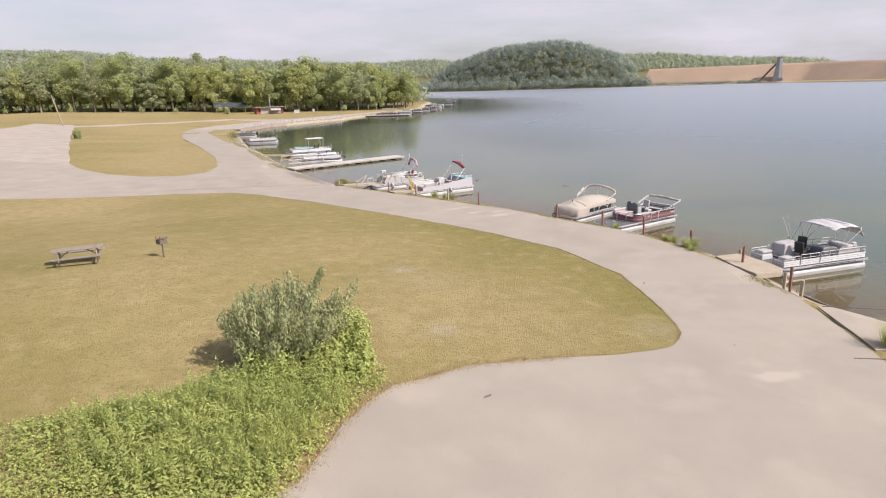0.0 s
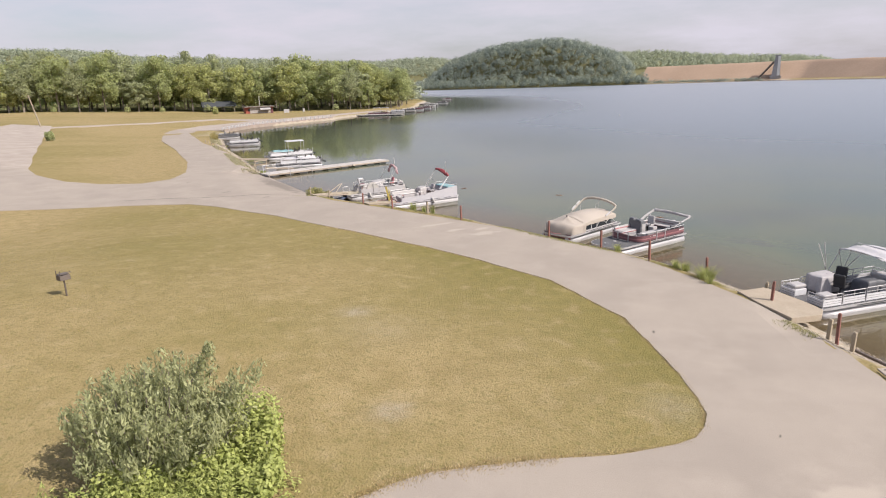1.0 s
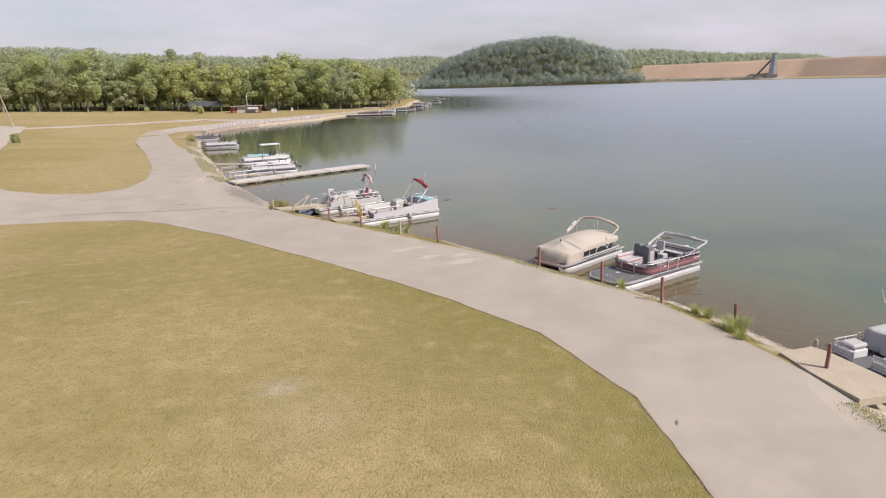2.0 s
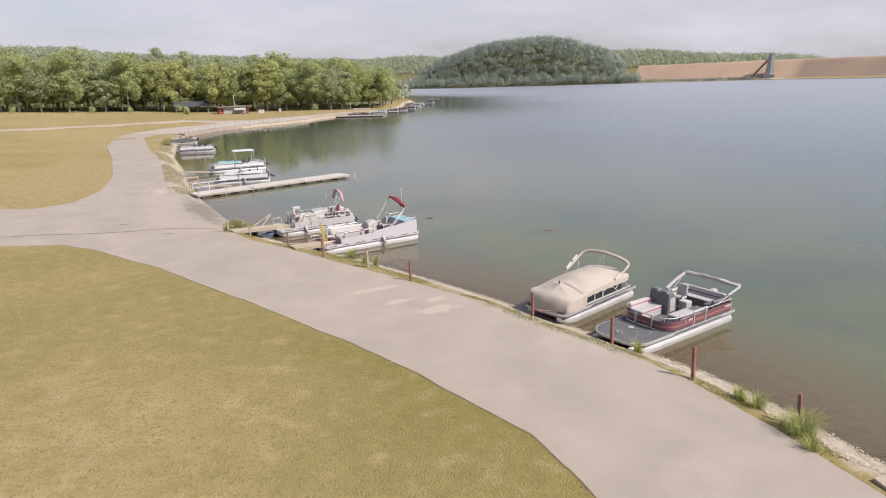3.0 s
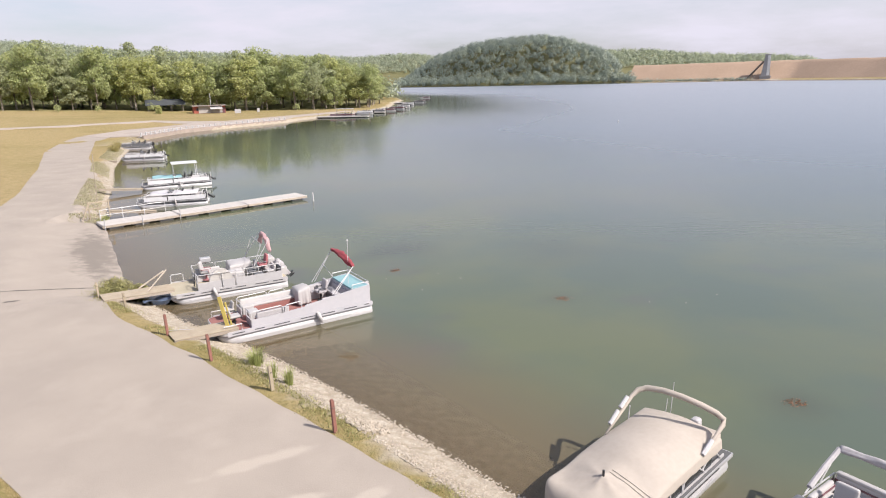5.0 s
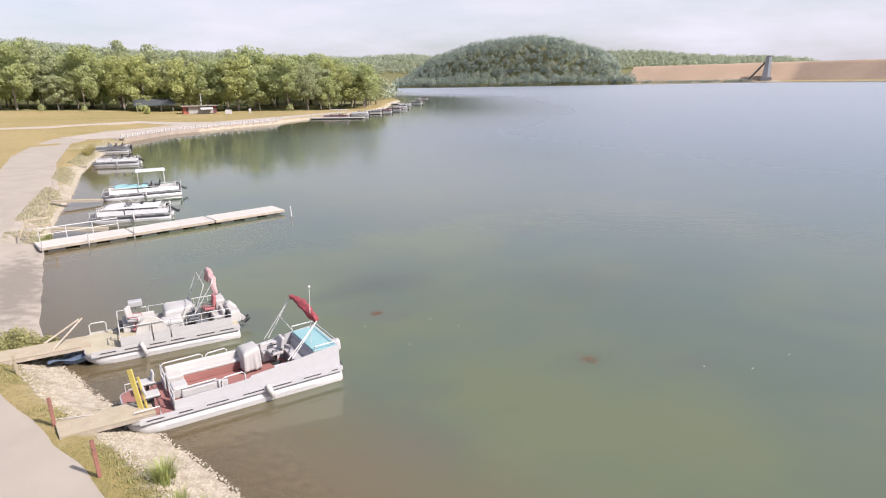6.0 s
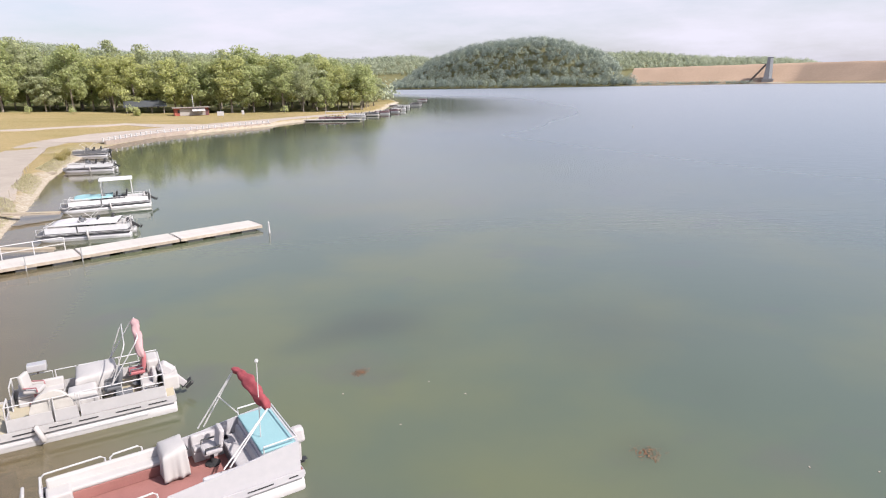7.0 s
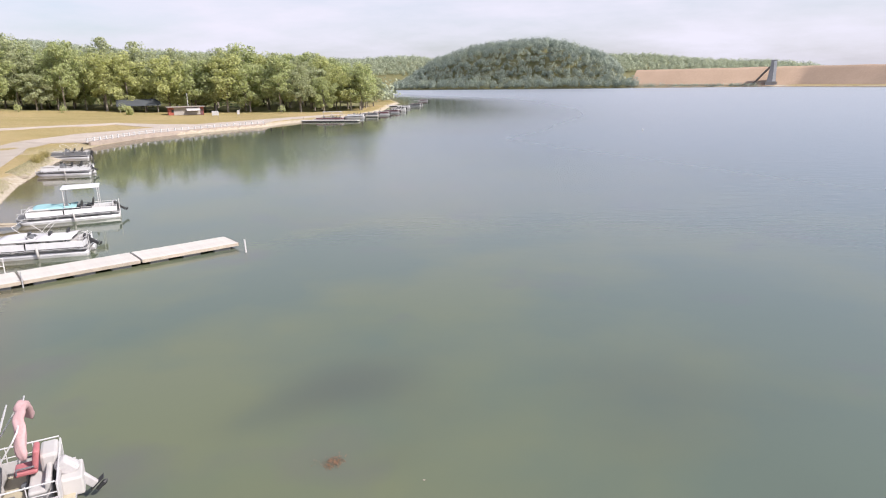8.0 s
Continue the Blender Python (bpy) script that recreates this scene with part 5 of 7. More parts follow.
# older white boat with a tan fore deck
L, W = 5.9, 2.4
boat = thing("pontoon_boat", boat_pose((-5.45, 70.25), 31.0, L), "old white pontoon boat with tan fore deck and open rails", "boat", GROUP)
hull(boat, L, W, CARPETTAN, nose=0.3, tubes=PANEL, rub=False, r=0.35)
dashed_strip(boat, L, W)
side = W / 2 - 0.08
fx = 1.65
for s in (-1, 1):
    part("hull_skirt", ribbon([(L / 2 - 0.2, s * (W / 2 + 0.01)), (-L / 2 + 0.02, s * (W / 2 + 0.01))], 0.38, 0.62, 0.03), PANEL, boat)
    for x0, x1, n in ((fx, 0.5, 1), (0.42, -0.18, 1), (-0.26, -L / 2 + 0.3, 4)):
        fence(boat, [(x0, s * side), (x1, s * side)], PANEL, top=1.42, posts=n, mid=n > 1, panel_top=0.98)
    fence(boat, [(fx, s * side), (fx, s * 0.4)], PANEL, top=1.4, posts=1, panel_top=0.95)
fence(boat, [(-L / 2 + 0.28, -side), (-L / 2 + 0.28, side)], PANEL, top=1.35, posts=3)
part("bow_rail", tube([(L / 2 - 0.2, -1.1, DECK), (L / 2 - 0.2, -1.1, 0.98), (L / 2 - 0.28, -1.1, 1.05), (L / 2 - 0.75, -1.1, 1.05), (L / 2 - 0.83, -1.1, 0.98), (L / 2 - 0.83, -1.1, DECK)], 0.026, 6), RAIL, boat)
part("ladder", tube([(fx + 0.1, 0.4, DECK + 0.03), (fx + 0.05, 0.4, 1.1), (fx + 0.05, 0.1, 1.1), (fx + 0.1, 0.1, DECK + 0.03)], 0.02, 6), BLACK, boat)
bench(boat, (0.85, -0.8, DECK), 1.3, 180, PANEL, VINYL, 0.5)
bm = slab([(-0.12, 0.0)] + [(0.48 - 0.6 * math.cos(a), 0.3 + 0.72 * math.sin(a)) for a in np.linspace(0, math.pi, 13)] + [(1.08, 0.0)], -0.1, 0.1, bevel=0.04)
bmesh.ops.transform(bm, matrix=pose(0, 0.95, DECK, 90, 0, 0), verts=bm.verts)
part("seat_cover", bm, PALETAN, boat, "pale cloth over a rounded seat back")
helm(boat, (-0.75, -0.55, DECK), 0, (0.5, 0.7, 0.75), CONSOLE, False)
draped(boat, (-0.75, -0.55, DECK), (1.3, 1.2), 0.98, VINYL, 2.0)
draped(boat, (-0.35, 0.45, DECK), (0.9, 0.8), 0.72, VINYL, 4.0, "pale cloth over a seat")
helm_chair(boat, (-1.2, 0.35, DECK), 0, CONSOLE, CONSOLE)
helm_chair(boat, (-1.95, -0.3, DECK + 0.1), 0, VINYLRED, CONSOLE)
helm_chair(boat, (1.0, -0.5, DECK + 0.1), 160, VINYL, REDSTRIPE)
bench(boat, (-L / 2 + 0.7, -0.2, DECK), 1.7, 90, PANEL, VINYL, 0.5)
part("stern_box", box((0.4, 0.8, 0.55), (-2.45, -0.6, 1.15), 0.08), VINYL, boat)
part("live_well", box((0.5, 0.4, 0.4), (-1.5, 0.75, DECK + 0.2), 0.03), CONSOLE, boat)
grill_box = part("charcoal_box", box((0.55, 0.35, 0.24), (0.9, -side - 0.02, 1.62), 0.03), ALU, boat)
part("bracket", tube([(0.9, -side, 1.38), (0.9, -side, 1.52)], 0.03, 6), STEEL, grill_box)
bows(boat, -1.2, W, [(-2.1, 2.75), (-1.7, 2.6)], z0=1.4)
rolled(boat, -2.1, 2.85, W - 0.1, PINKCANVAS, 0.11, 0.75, 0.05)
part("fender", tube([(0.95, W / 2 + 0.08, 0.72), (0.94, W / 2 + 0.11, 0.66), (0.8, W / 2 + 0.14, 0.2), (0.79, W / 2 + 0.14, 0.12)], 0.08, 10, radii=[0.03, 0.075, 0.085, 0.03]), VINYL, boat, smooth=True)
part("motor_well", box((0.5, 0.9, 0.5), (-L / 2 + 0.05, 0, DECK + 0.15), 0.05), VINYL, boat)
outboard(boat, L, 1.0, GREYCANVAS, 40)

# white boat with a raised pale canopy
CANOPYWHITE = mat("white_canopy_cloth", (0.5, 0.485, 0.5), (0.42, 0.41, 0.43), rough=0.85, bump=0.25, fine=12, dist=0.02)
L, W = 5.8, 2.45
boat = thing("pontoon_boat", boat_pose((22.15, 37.65), 20.5, L), "white pontoon boat with a pale raised canopy and rails", "boat", GROUP)
hull(boat, L, W, CARPETGREY, nose=0.35)
side = W / 2 - 0.08
fx = L / 2 - 0.25
for s in (-1, 1):
    for path_, n, top_ in (([(fx, s * side), (fx - 1.0, s * side)], 2, 1.14), ([(fx - 1.08, s * side), (fx - 2.3, s * side)], 2, 1.2), ([(fx - 2.38, s * side), (-L / 2 + 0.15, s * side)], 5, 1.22), ([(fx, s * side), (fx, s * 0.35)], 2, 1.12)):
        fence(boat, path_, WHITE, top=top_, posts=n, mid=True, panel_top=0.9)
        for z0 in (0.7, 0.8):
            part("panel_groove", ribbon(path_, z0, z0 + 0.014, 0.036), CONSOLE, boat)
    part("bow_seat", box((0.75, 0.62, 0.3), (fx - 0.45, s * 0.8, DECK + 0.15), 0.03), WHITE, boat)
    part("bow_cushion", box((0.66, 0.56, 0.16), (fx - 0.5, s * 0.8, DECK + 0.42), 0.06), VINYL, boat)
fence(boat, [(-L / 2 + 0.15, -side), (-L / 2 + 0.15, side)], WHITE, top=1.2, posts=4, mid=True)
draped(boat, (0.85, -0.62, DECK), (1.15, 0.95), 0.95, GREYCANVAS, 3.0, "pale grey cloth over the helm")
helm(boat, (0.85, -0.62, DECK), 0, (0.5, 0.7, 0.8), CONSOLE, False)
helm_chair(boat, (-0.1, -0.62, DECK), 20, BLACK, BLACK)
helm_chair(boat, (0.55, 0.1, DECK), 200, BLACK, BLACK)
draped(boat, (-0.75, 0.35, DECK), (1.1, 0.9), 0.72, CONSOLE, 5.0, "dark grey cloth over a seat")
bench(boat, (-1.7, 0.84, DECK), 1.5, 0, WHITE, VINYL, 0.5)
part("engine_box", box((0.7, 1.1, 0.6), (-L / 2 + 0.65, 0, DECK + 0.3), 0.07), VINYL, boat)
bows(boat, -0.9, W, [(-0.5, 2.38), (-1.5, 2.5), (-2.4, 2.25)])
part("canopy", sheet(lambda u, v: (-0.45 - u * 2.2, (v - 0.5) * (W - 0.3), 2.4 + 0.14 * math.sin(u * math.pi) - 0.1 * u - 0.12 * abs(2 * v - 1) ** 3 - 0.5 * max(0, u - 0.78) / 0.22 * 0.9 + 0.02 * math.sin(u * 21 + v * 3)), 26, 16, 0.015), CANOPYWHITE, boat, "pale canvas canopy drooping at the rear", smooth=True)
for x1, z1 in ((0.75, 2.7), (0.4, 2.72)):
    part("rod", tube([(0.1, -side, 1.2), (0.1 + (x1 - 0.1) * 0.3, -side, 1.75), (x1, -side, z1)], 0.018, 5), RAIL, boat)
part("canopy_leg", tube([(0.05, -side, 1.25), (-0.55, -side + 0.1, 2.38)], 0.02, 6), RAIL, boat)
outboard(boat, L, 0.9)


def plain_boat(stern, heading, L, label, cloth, panel=WHITE, roof=None, raised=False, motor=BLACK, cloth_l=2.3, near=False):
    """A farther pontoon boat with the same make-up."""
    W = 2.35
    b = thing("pontoon_boat", boat_pose(stern, heading, L), label, "boat", GROUP)
    hull(b, L, W, CARPETGREY, nose=0.4)
    side = W / 2 - 0.08
    fx = L / 2 - 0.7
    for s in (-1, 1):
        fence(b, [(fx, s * side), (0.4, s * side)], panel, top=1.15, posts=3)
        fence(b, [(0.3, s * side), (-L / 2 + 0.2, s * side)], panel, top=1.15, posts=3)
    fence(b, [(fx, -side), (fx, side)], panel, top=1.12, posts=3)
    fence(b, [(-L / 2 + 0.2, -side), (-L / 2 + 0.2, side)], panel, top=1.12, posts=3)
    bench(b, (fx - 0.9, 0.75, DECK), 1.4, 0)
    bench(b, (-L / 2 + 0.7, 0, DECK), 1.6, 90)
    helm(b, (0.1, 0.4, DECK), 0, (0.55, 0.8, 0.85), CONSOLE)
    helm_chair(b, (-0.7, 0.4, DECK), 0, BLACK)
    helm_chair(b, (-1.5, -0.4, DECK), 0, BLACK)
    if cloth:
        part("seat_cover", sheet(lambda u, v: (fx - 0.5 - u * cloth_l, (v - 0.5) * (W - 0.16), 1.3 + 0.1 * math.sin(u * 7) * math.cos(v * 5) - 0.18 * abs(2 * v - 1) ** 4), 16, 12, 0.02), cloth, b, smooth=True)
    if roof:
        c = part("hard_top", box((2.7, W - 0.1, 0.1), (-1.0, 0, 2.62), 0.04), roof, b)
        for x in (0.2, -2.2):
            for s in (-1, 1):
                part("roof_post", tube([(x, s * side, 1.1), (x, s * side, 2.6)], 0.03, 6), RAIL, c)
    if raised:
        bows(b, -0.2, W, [(0.9, 2.1), (-1.1, 2.1)])
    if near:
        dashed_strip(b, L, W)
        part("bow_rail", tube([(L / 2 - 0.15, -side, DECK), (L / 2 - 0.15, -side, 0.95), (fx + 0.1, -side, 0.98), (fx + 0.1, -side, DECK)], 0.022, 6), RAIL, b)
        part("bow_rail", tube([(L / 2 - 0.15, side, DECK), (L / 2 - 0.15, side, 0.95), (fx + 0.1, side, 0.98), (fx + 0.1, side, DECK)], 0.022, 6), RAIL, b)
        part("stern_ladder", tube([(-L / 2 - 0.02, 0.55, 0.2), (-L / 2 - 0.02, 0.55, 1.5), (-L / 2 - 0.02, 0.85, 1.5), (-L / 2 - 0.02, 0.85, 0.2)], 0.022, 6), RAIL, b)
        part("fender", tube([(-0.3, side + 0.14, 0.75), (-0.31, side + 0.16, 0.68), (-0.36, side + 0.2, 0.2), (-0.37, side + 0.2, 0.12)], 0.08, 10, radii=[0.03, 0.075, 0.085, 0.03]), VINYL, b, smooth=True)
    outboard(b, L, 0.9, motor, 55 if near else 0)
    return b


plain_boat((-20.0, 95.4), 17, 6.2, "white pontoon boat with a pale cover beside the dock", CANOPYWHITE, raised=True, cloth_l=4.2, near=True)
plain_boat((-24.6, 107.2), 28, 7.2, "white pontoon boat with turquoise cover and flat white roof", CYAN, roof=WHITE, cloth_l=3.0, near=True)
plain_boat((-42.3, 133.2), 12, 6.2, "plain white pontoon boat moored off the gravel bank", None, near=True)
plain_boat((-53.6, 151.6), 14, 5.8, "dark-sided pontoon boat moored off the gravel bank", None, panel=CONSOLE, raised=True)


# ---- shore: dock, gangways, posts, slabs ----
dock = thing("floating_dock", pose(-17.95, 90.75, 0, 0, 0, 42.7), "long pale floating dock in hinged sections with a side rail", "dock")
for k in range(3):
    x0 = -8.95 + k * 6.0
    sec = part("section", box((5.9, 2.3, 0.16), (x0 + 2.95, 0, 0.27), 0.02), DOCKDECK, dock)
    board_me = box((0.2915, 2.32, 0.03), bevel=0.003)
    me = bpy.data.meshes.new("board")
    board_me.to_mesh(me), board_me.free()
    me.materials.append(DOCKDECK)
    for i in range(20):
        bd = new("board", me)
        bd.parent = sec
        bd.matrix_basis = pose(x0 + 0.17 + i * 0.293, 0, 0.367 + 0.0015 * math.sin(i * 2.3 + k))
    for i in range(3):
        part("float", box((1.1, 2.1, 0.36), (x0 + 1.0 + i * 1.95, 0, 0.04), 0.05), CONSOLE, sec)
    part("edge_beam", box((5.9, 0.06, 0.18), (x0 + 2.95, -1.18, 0.26), 0.01), WOODGREY, sec)
    part("hinge", box((0.14, 1.9, 0.1), (x0 + 5.95, 0, 0.28)), STEEL, sec)
rail_pts = [-8.6, -6.9, -5.2, -3.5]
for i, x in enumerate(rail_pts):
    part("rail_post", tube([(x, 0.95, 0.3), (x, 0.95, 1.3)], 0.03, 6), RAIL, dock)
part("hand_rail", tube([(-8.6, 0.95, 1.28), (-3.5, 0.95, 1.28)], 0.025, 6), RAIL, dock)
part("hand_rail", tube([(-8.6, 0.95, 0.85), (-3.5, 0.95, 0.85)], 0.02, 6), RAIL, dock)
for x in (-8.8, -6.0, -3.0):
    part("mooring_post", tube([(x, -1.24, -1.0), (x, -1.24, 0.9)], 0.035, 6), ALU, dock)
tagged(part("marker_pole", tube([(-9.6, 94.8, -2.5), (-9.75, 94.9, 0.85)], 0.06, 8), RAIL), "white marker pole standing in the lake", "pole")


def gangway(at, rz, length, wide, tilt, label, rail=False):
    g = thing("gangway", pose(*at, 0, tilt, rz), label, "gangway")
    for s in (-1, 1):
        part("beam", box((length, 0.07, 0.14), (length / 2, s * (wide / 2 - 0.06), -0.1), 0.01), WOODGREY, g)
    n = 2 if wide > 1 else 3
    for i in range(n):
        part("plank", box((length, wide / n - 0.015, 0.035), (length / 2 + 0.03 * math.sin(i * 2.9), -wide / 2 + (i + 0.5) * wide / n, 0), 0.006), WOODTAN, g)
    if rail:
        part("hand_rail", tube([(length * 0.55, wide / 2, 0), (length * 0.95, wide / 2 + 0.1, 0.75)], 0.04, 6), WOODGREY, g)
        part("hand_rail", tube([(length * 0.6, -wide / 2 + 0.2, 0), (length * 0.98, wide / 2, 0.8)], 0.035, 6), WOODGREY, g)
    return g


gangway((-7.15, 60.3, 0.84), 40, 2.65, 1.15, 3, "tan plank gangway from the bank to the long boat")
gangway((-13.0, 65.3, 0.84), 40, 3.3, 1.2, 3, "weathered plank gangway with broken side rails", True)
gangway((-25.6, 88.3, 0.75), 24, 3.6, 0.7, 6, "narrow plank gangway beside the dock")
gangway((-33.6, 100.2, 0.7), 28, 4.2, 0.7, 4, "narrow plank gangway over the gravel bank")
gangway((-52.5, 127.6, 0.7), 15, 5.0, 0.7, 4, "narrow plank gangway over the gravel bank")
tarp = thing("folded_tarp", pose(-10.6, 66.9, 0.1, 0, 0, 35), "dull slate-blue tarp sheet hanging under the gangway", "tarp")
part("cloth", sheet(lambda u, v: ((u - 0.5) * 2.2, (v - 0.5) * 0.9, 0.22 + 0.07 * math.sin(u * 11 + v * 3) - 0.12 * v), 14, 8, 0.012), BLUETARP, tarp)
plank = thing("yellow_plank", pose(-5.25, 61.7, 0.35, -9, -14, 0), "upright yellow plank at the gangway's end", "plank")
part("board", box((0.17, 0.05, 1.7), (0, 0, 0.85), 0.01), YELLOW, plank)
part("board", box((0.07, 0.05, 1.4), (0.17, 0.05, 0.7), 0.01), YELLOW, plank)


def post(x, y, h=1.12, wide=0.105, material=POSTRED, lean=(0, 0), label="rust-red square mooring post beside the drive"):
    p = thing("mooring_post", pose(x, y, ground_at(x, y) - 0.05, lean[0], lean[1], 40), label, "post", "mooring posts along the shore")
    part("shaft", box((wide, wide, h + 0.3), (0, 0, h / 2 - 0.15), 0.012), material, p)
    part("cap", box((wide * 0.8, wide * 0.8, 0.03), (0, 0, h + 0.015), 0.01), material, p)
    part("bolt", tube([(0, -wide / 2 - 0.03, h * 0.8), (0, wide / 2 + 0.03, h * 0.8)], 0.02, 6), STEEL, p)


for x, y, h in ((15.4, 35.05, 1.25), (15.95, 30.75, 1.25), (14.0, 39.1, 1.15), (11.87, 41.9, 1.15), (9.85, 45.2, 1.15), (7.05, 48.45, 1.15), (1.2, 53.1, 1.1), (-4.56, 58.1, 1.1), (-7.45, 60.65, 0.95)):
    post(x, y, h, lean=(2 * math.sin(x * 3), 2 * math.cos(x * 2)))
for x, y, h, w in ((-1.5, 55.75, 0.95, 0.12), (-11.3, 64.4, 0.8, 0.1), (-13.4, 65.75, 0.85, 0.1), (15.95, 31.35, 0.9, 0.13), (16.2, 30.2, 0.85, 0.13), (16.0, 37.0, 1.0, 0.12)):
    post(x, y, h, w, WOODTAN, (3, -3), "weathered wooden post at the water's edge")
for i in range(13):
    x, y = -26.2 - i * 2.15, 87.5 + i * 3.55
    post(x, y, 0.65, 0.07, WOODGREY, (0, 0), "small wooden stake along the drive's edge")
landing = thing("landing_fence", pose(-25.0, 85.8, 0.7, 0, 0, 42), "pale wooden rail frame at the dock's landing", "fence")
for x in (-0.6, 0.9):
    part("upright", box((0.09, 0.09, 1.5), (x, 0.9, 0.5), 0.01), WOODTAN, landing)
part("crossbar", box((1.7, 0.06, 0.1), (0.15, 0.9, 1.1), 0.01), WOODTAN, landing)
part("crossbar", box((1.7, 0.06, 0.1), (0.15, 0.9, 0.6), 0.01), WOODTAN, landing)
part("brace", box((0.08, 0.06, 1.5), (-0.9, 0.6, 0.5), 0.01, rot=(0, 25, 0)), WOODTAN, landing)


def flat_piece(name, outline, z, thick, material, label, category, tilt=(0, 0)):
    """A slab of any outline about its own middle."""
    cx, cy = sum(p[0] for p in outline) / len(outline), sum(p[1] for p in outline) / len(outline)
    ob = part(name, slab([(x - cx, y - cy) for x, y in outline], -thick, 0, bevel=0.015), material, m=pose(cx, cy, z, *tilt))
    return tagged(ob, label, category)


LANDING = mat("tan_concrete", (0.4, 0.335, 0.26), (0.32, 0.265, 0.2), big=1.4, fine=12, rough=0.95, bump=0.35)
flat_piece("concrete_slab", [(14.45, 36.3), (15.8, 36.85), (16.15, 36.4), (16.85, 34.6), (17.0, 33.9), (16.65, 33.3), (15.3, 32.9), (14.75, 34.7)], 0.8, 0.26, LANDING, "pale concrete landing slab beside the moored boat", "slab", (0, 1))
for a, b in (((16.1, 28.15), (19.6, 27.5)), ((15.75, 24.3), (15.9, 28.1)), ((14.6, 22.9), (17.5, 22.7))):
    d = Vector((b[0] - a[0], b[1] - a[1], 0))
    m = pose((a[0] + b[0]) / 2, (a[1] + b[1]) / 2, max(ground_at(*a), ground_at(*b)) + 0.03, 0, 0, math.degrees(math.atan2(d.y, d.x)))
    tagged(part("steel_rod", box((d.length, 0.035, 0.03), bevel=0.008), STEEL, m=m), "thin dark rusty steel bar lying on the slab", "rod")
tagged(part("steel_rod", box((1.6, 0.1, 0.1), bevel=0.015), STEEL, m=pose(16.75, 29.85, 0.42, 0, 6, -62)), "dark rusty steel bar at the water's edge", "rod")


# ---- marks on the drive ----
def blot(x, y, rx, ry, rz, seed, material, label, name="road_patch"):
    """A thin ragged patch that follows the drive."""
    rs = np.random.RandomState(seed)
    n = 28
    k = 0.9 + 0.14 * np.sin(np.arange(n) * 0.9 + seed) + rs.uniform(-0.1, 0.1, n)
    m = pose(x, y, 0, 0, 0, rz)
    me = bmesh.new()
    mid = me.verts.new((x, y, on_drive(x, y) + 0.007))
    ring = []
    for i in range(n):
        q = m @ Vector((rx * k[i] * math.cos(i * 2 * math.pi / n), ry * k[i] * math.sin(i * 2 * math.pi / n), 0))
        ring.append(me.verts.new((q.x, q.y, on_drive(q.x, q.y) + 0.007)))
    for i in range(n):
        me.faces.new((mid, ring[i], ring[(i + 1) % n]))
    tagged(part(name, me, material), label, "patch", kind="structure")


TAR = mat("dark_tar", (0.1, 0.085, 0.075), (0.15, 0.13, 0.11), big=2, rough=0.8)
tar_line = [Vector(p) for p in ((-31, 64.6), (-27.2, 65.3), (-23.1, 65.4), (-20.5, 65.9), (-18.9, 66.6), (-16.8, 67.8), (-15.4, 68.5))]
tar_pts = [a.lerp(b, i / 8) for a, b in zip(tar_line, tar_line[1:]) for i in range(8)] + [tar_line[-1]]
bm = bmesh.new()
rows = []
for i, p in enumerate(tar_pts):
    d = tar_pts[min(i + 1, len(tar_pts) - 1)] - tar_pts[max(i - 1, 0)]
    w = Vector((-d.y, d.x)).normalized() * (0.07 + 0.025 * math.sin(i * 1.7))
    rows.append([bm.verts.new((q.x, q.y, on_drive(q.x, q.y) + 0.008)) for q in (p - w, p + w)])
for a, b in zip(rows, rows[1:]):
    bm.faces.new((a[0], b[0], b[1], a[1]))
bmesh.ops.recalc_face_normals(bm, faces=bm.faces)
tagged(part("road_joint", bm, TAR), "dark tarred joint across the drive", "joint", kind="structure")

for i, (x, y, r) in enumerate(((-29.8, 75.5, 0.22), (-22.6, 68.4, 0.3), (-17.4, 65.0, 0.25), (2.0, 19.6, 0.12), (11.0, 24.0, 0.06), (9.5, 31.5, 0.1))):
    blot(x, y, r * 1.6, r * 0.5, 15 * i, 60 + i, TAR, "small dark scar in the asphalt")

# ---- lawn ----
tx, ty = -18.6, 31.2
TABLEWOOD = mat("brown_table_wood", (0.29, 0.245, 0.205), (0.2, 0.165, 0.135), big=2.5, rough=0.85, bump=0.4, fine=22, vary=0.15)
table = thing("picnic_table", pose(tx, ty, ground_at(tx, ty) + 0.02, 0, 0, 29), "weathered brown wooden picnic table with two benches", "table")
for i in range(5):
    part("top_board", box((2.3, 0.14, 0.04), (0, -0.3 + i * 0.15, 0.74), 0.006), TABLEWOOD, table)
for s in (-1, 1):
    for k in (0, 1):
        part("seat_board", box((2.3, 0.13, 0.04), (0, s * (0.68 + k * 0.14), 0.43), 0.006), TABLEWOOD, table)
    x = s * 0.85
    part("leg", box((0.05, 0.09, 0.95), (x, 0.36, 0.36), 0.006, rot=(24, 0, 0)), TABLEWOOD, table)
    part("leg", box((0.05, 0.09, 0.95), (x, -0.36, 0.36), 0.006, rot=(-24, 0, 0)), TABLEWOOD, table)
    part("cross_beam", box((0.05, 1.65, 0.09), (x + 0.03 * s, 0, 0.37), 0.006), TABLEWOOD, table)
    part("brace", box((0.62, 0.05, 0.06), (s * 0.55, 0, 0.55), 0.006, rot=(0, s * 35, 0)), TABLEWOOD, table)
gx, gy = -15.2, 33.1
grill = thing("park_grill", pose(gx, gy, ground_at(gx, gy), 0, 0, 60) @ Matrix.Scale(0.88, 4), "dark steel park grill on a single post", "grill")
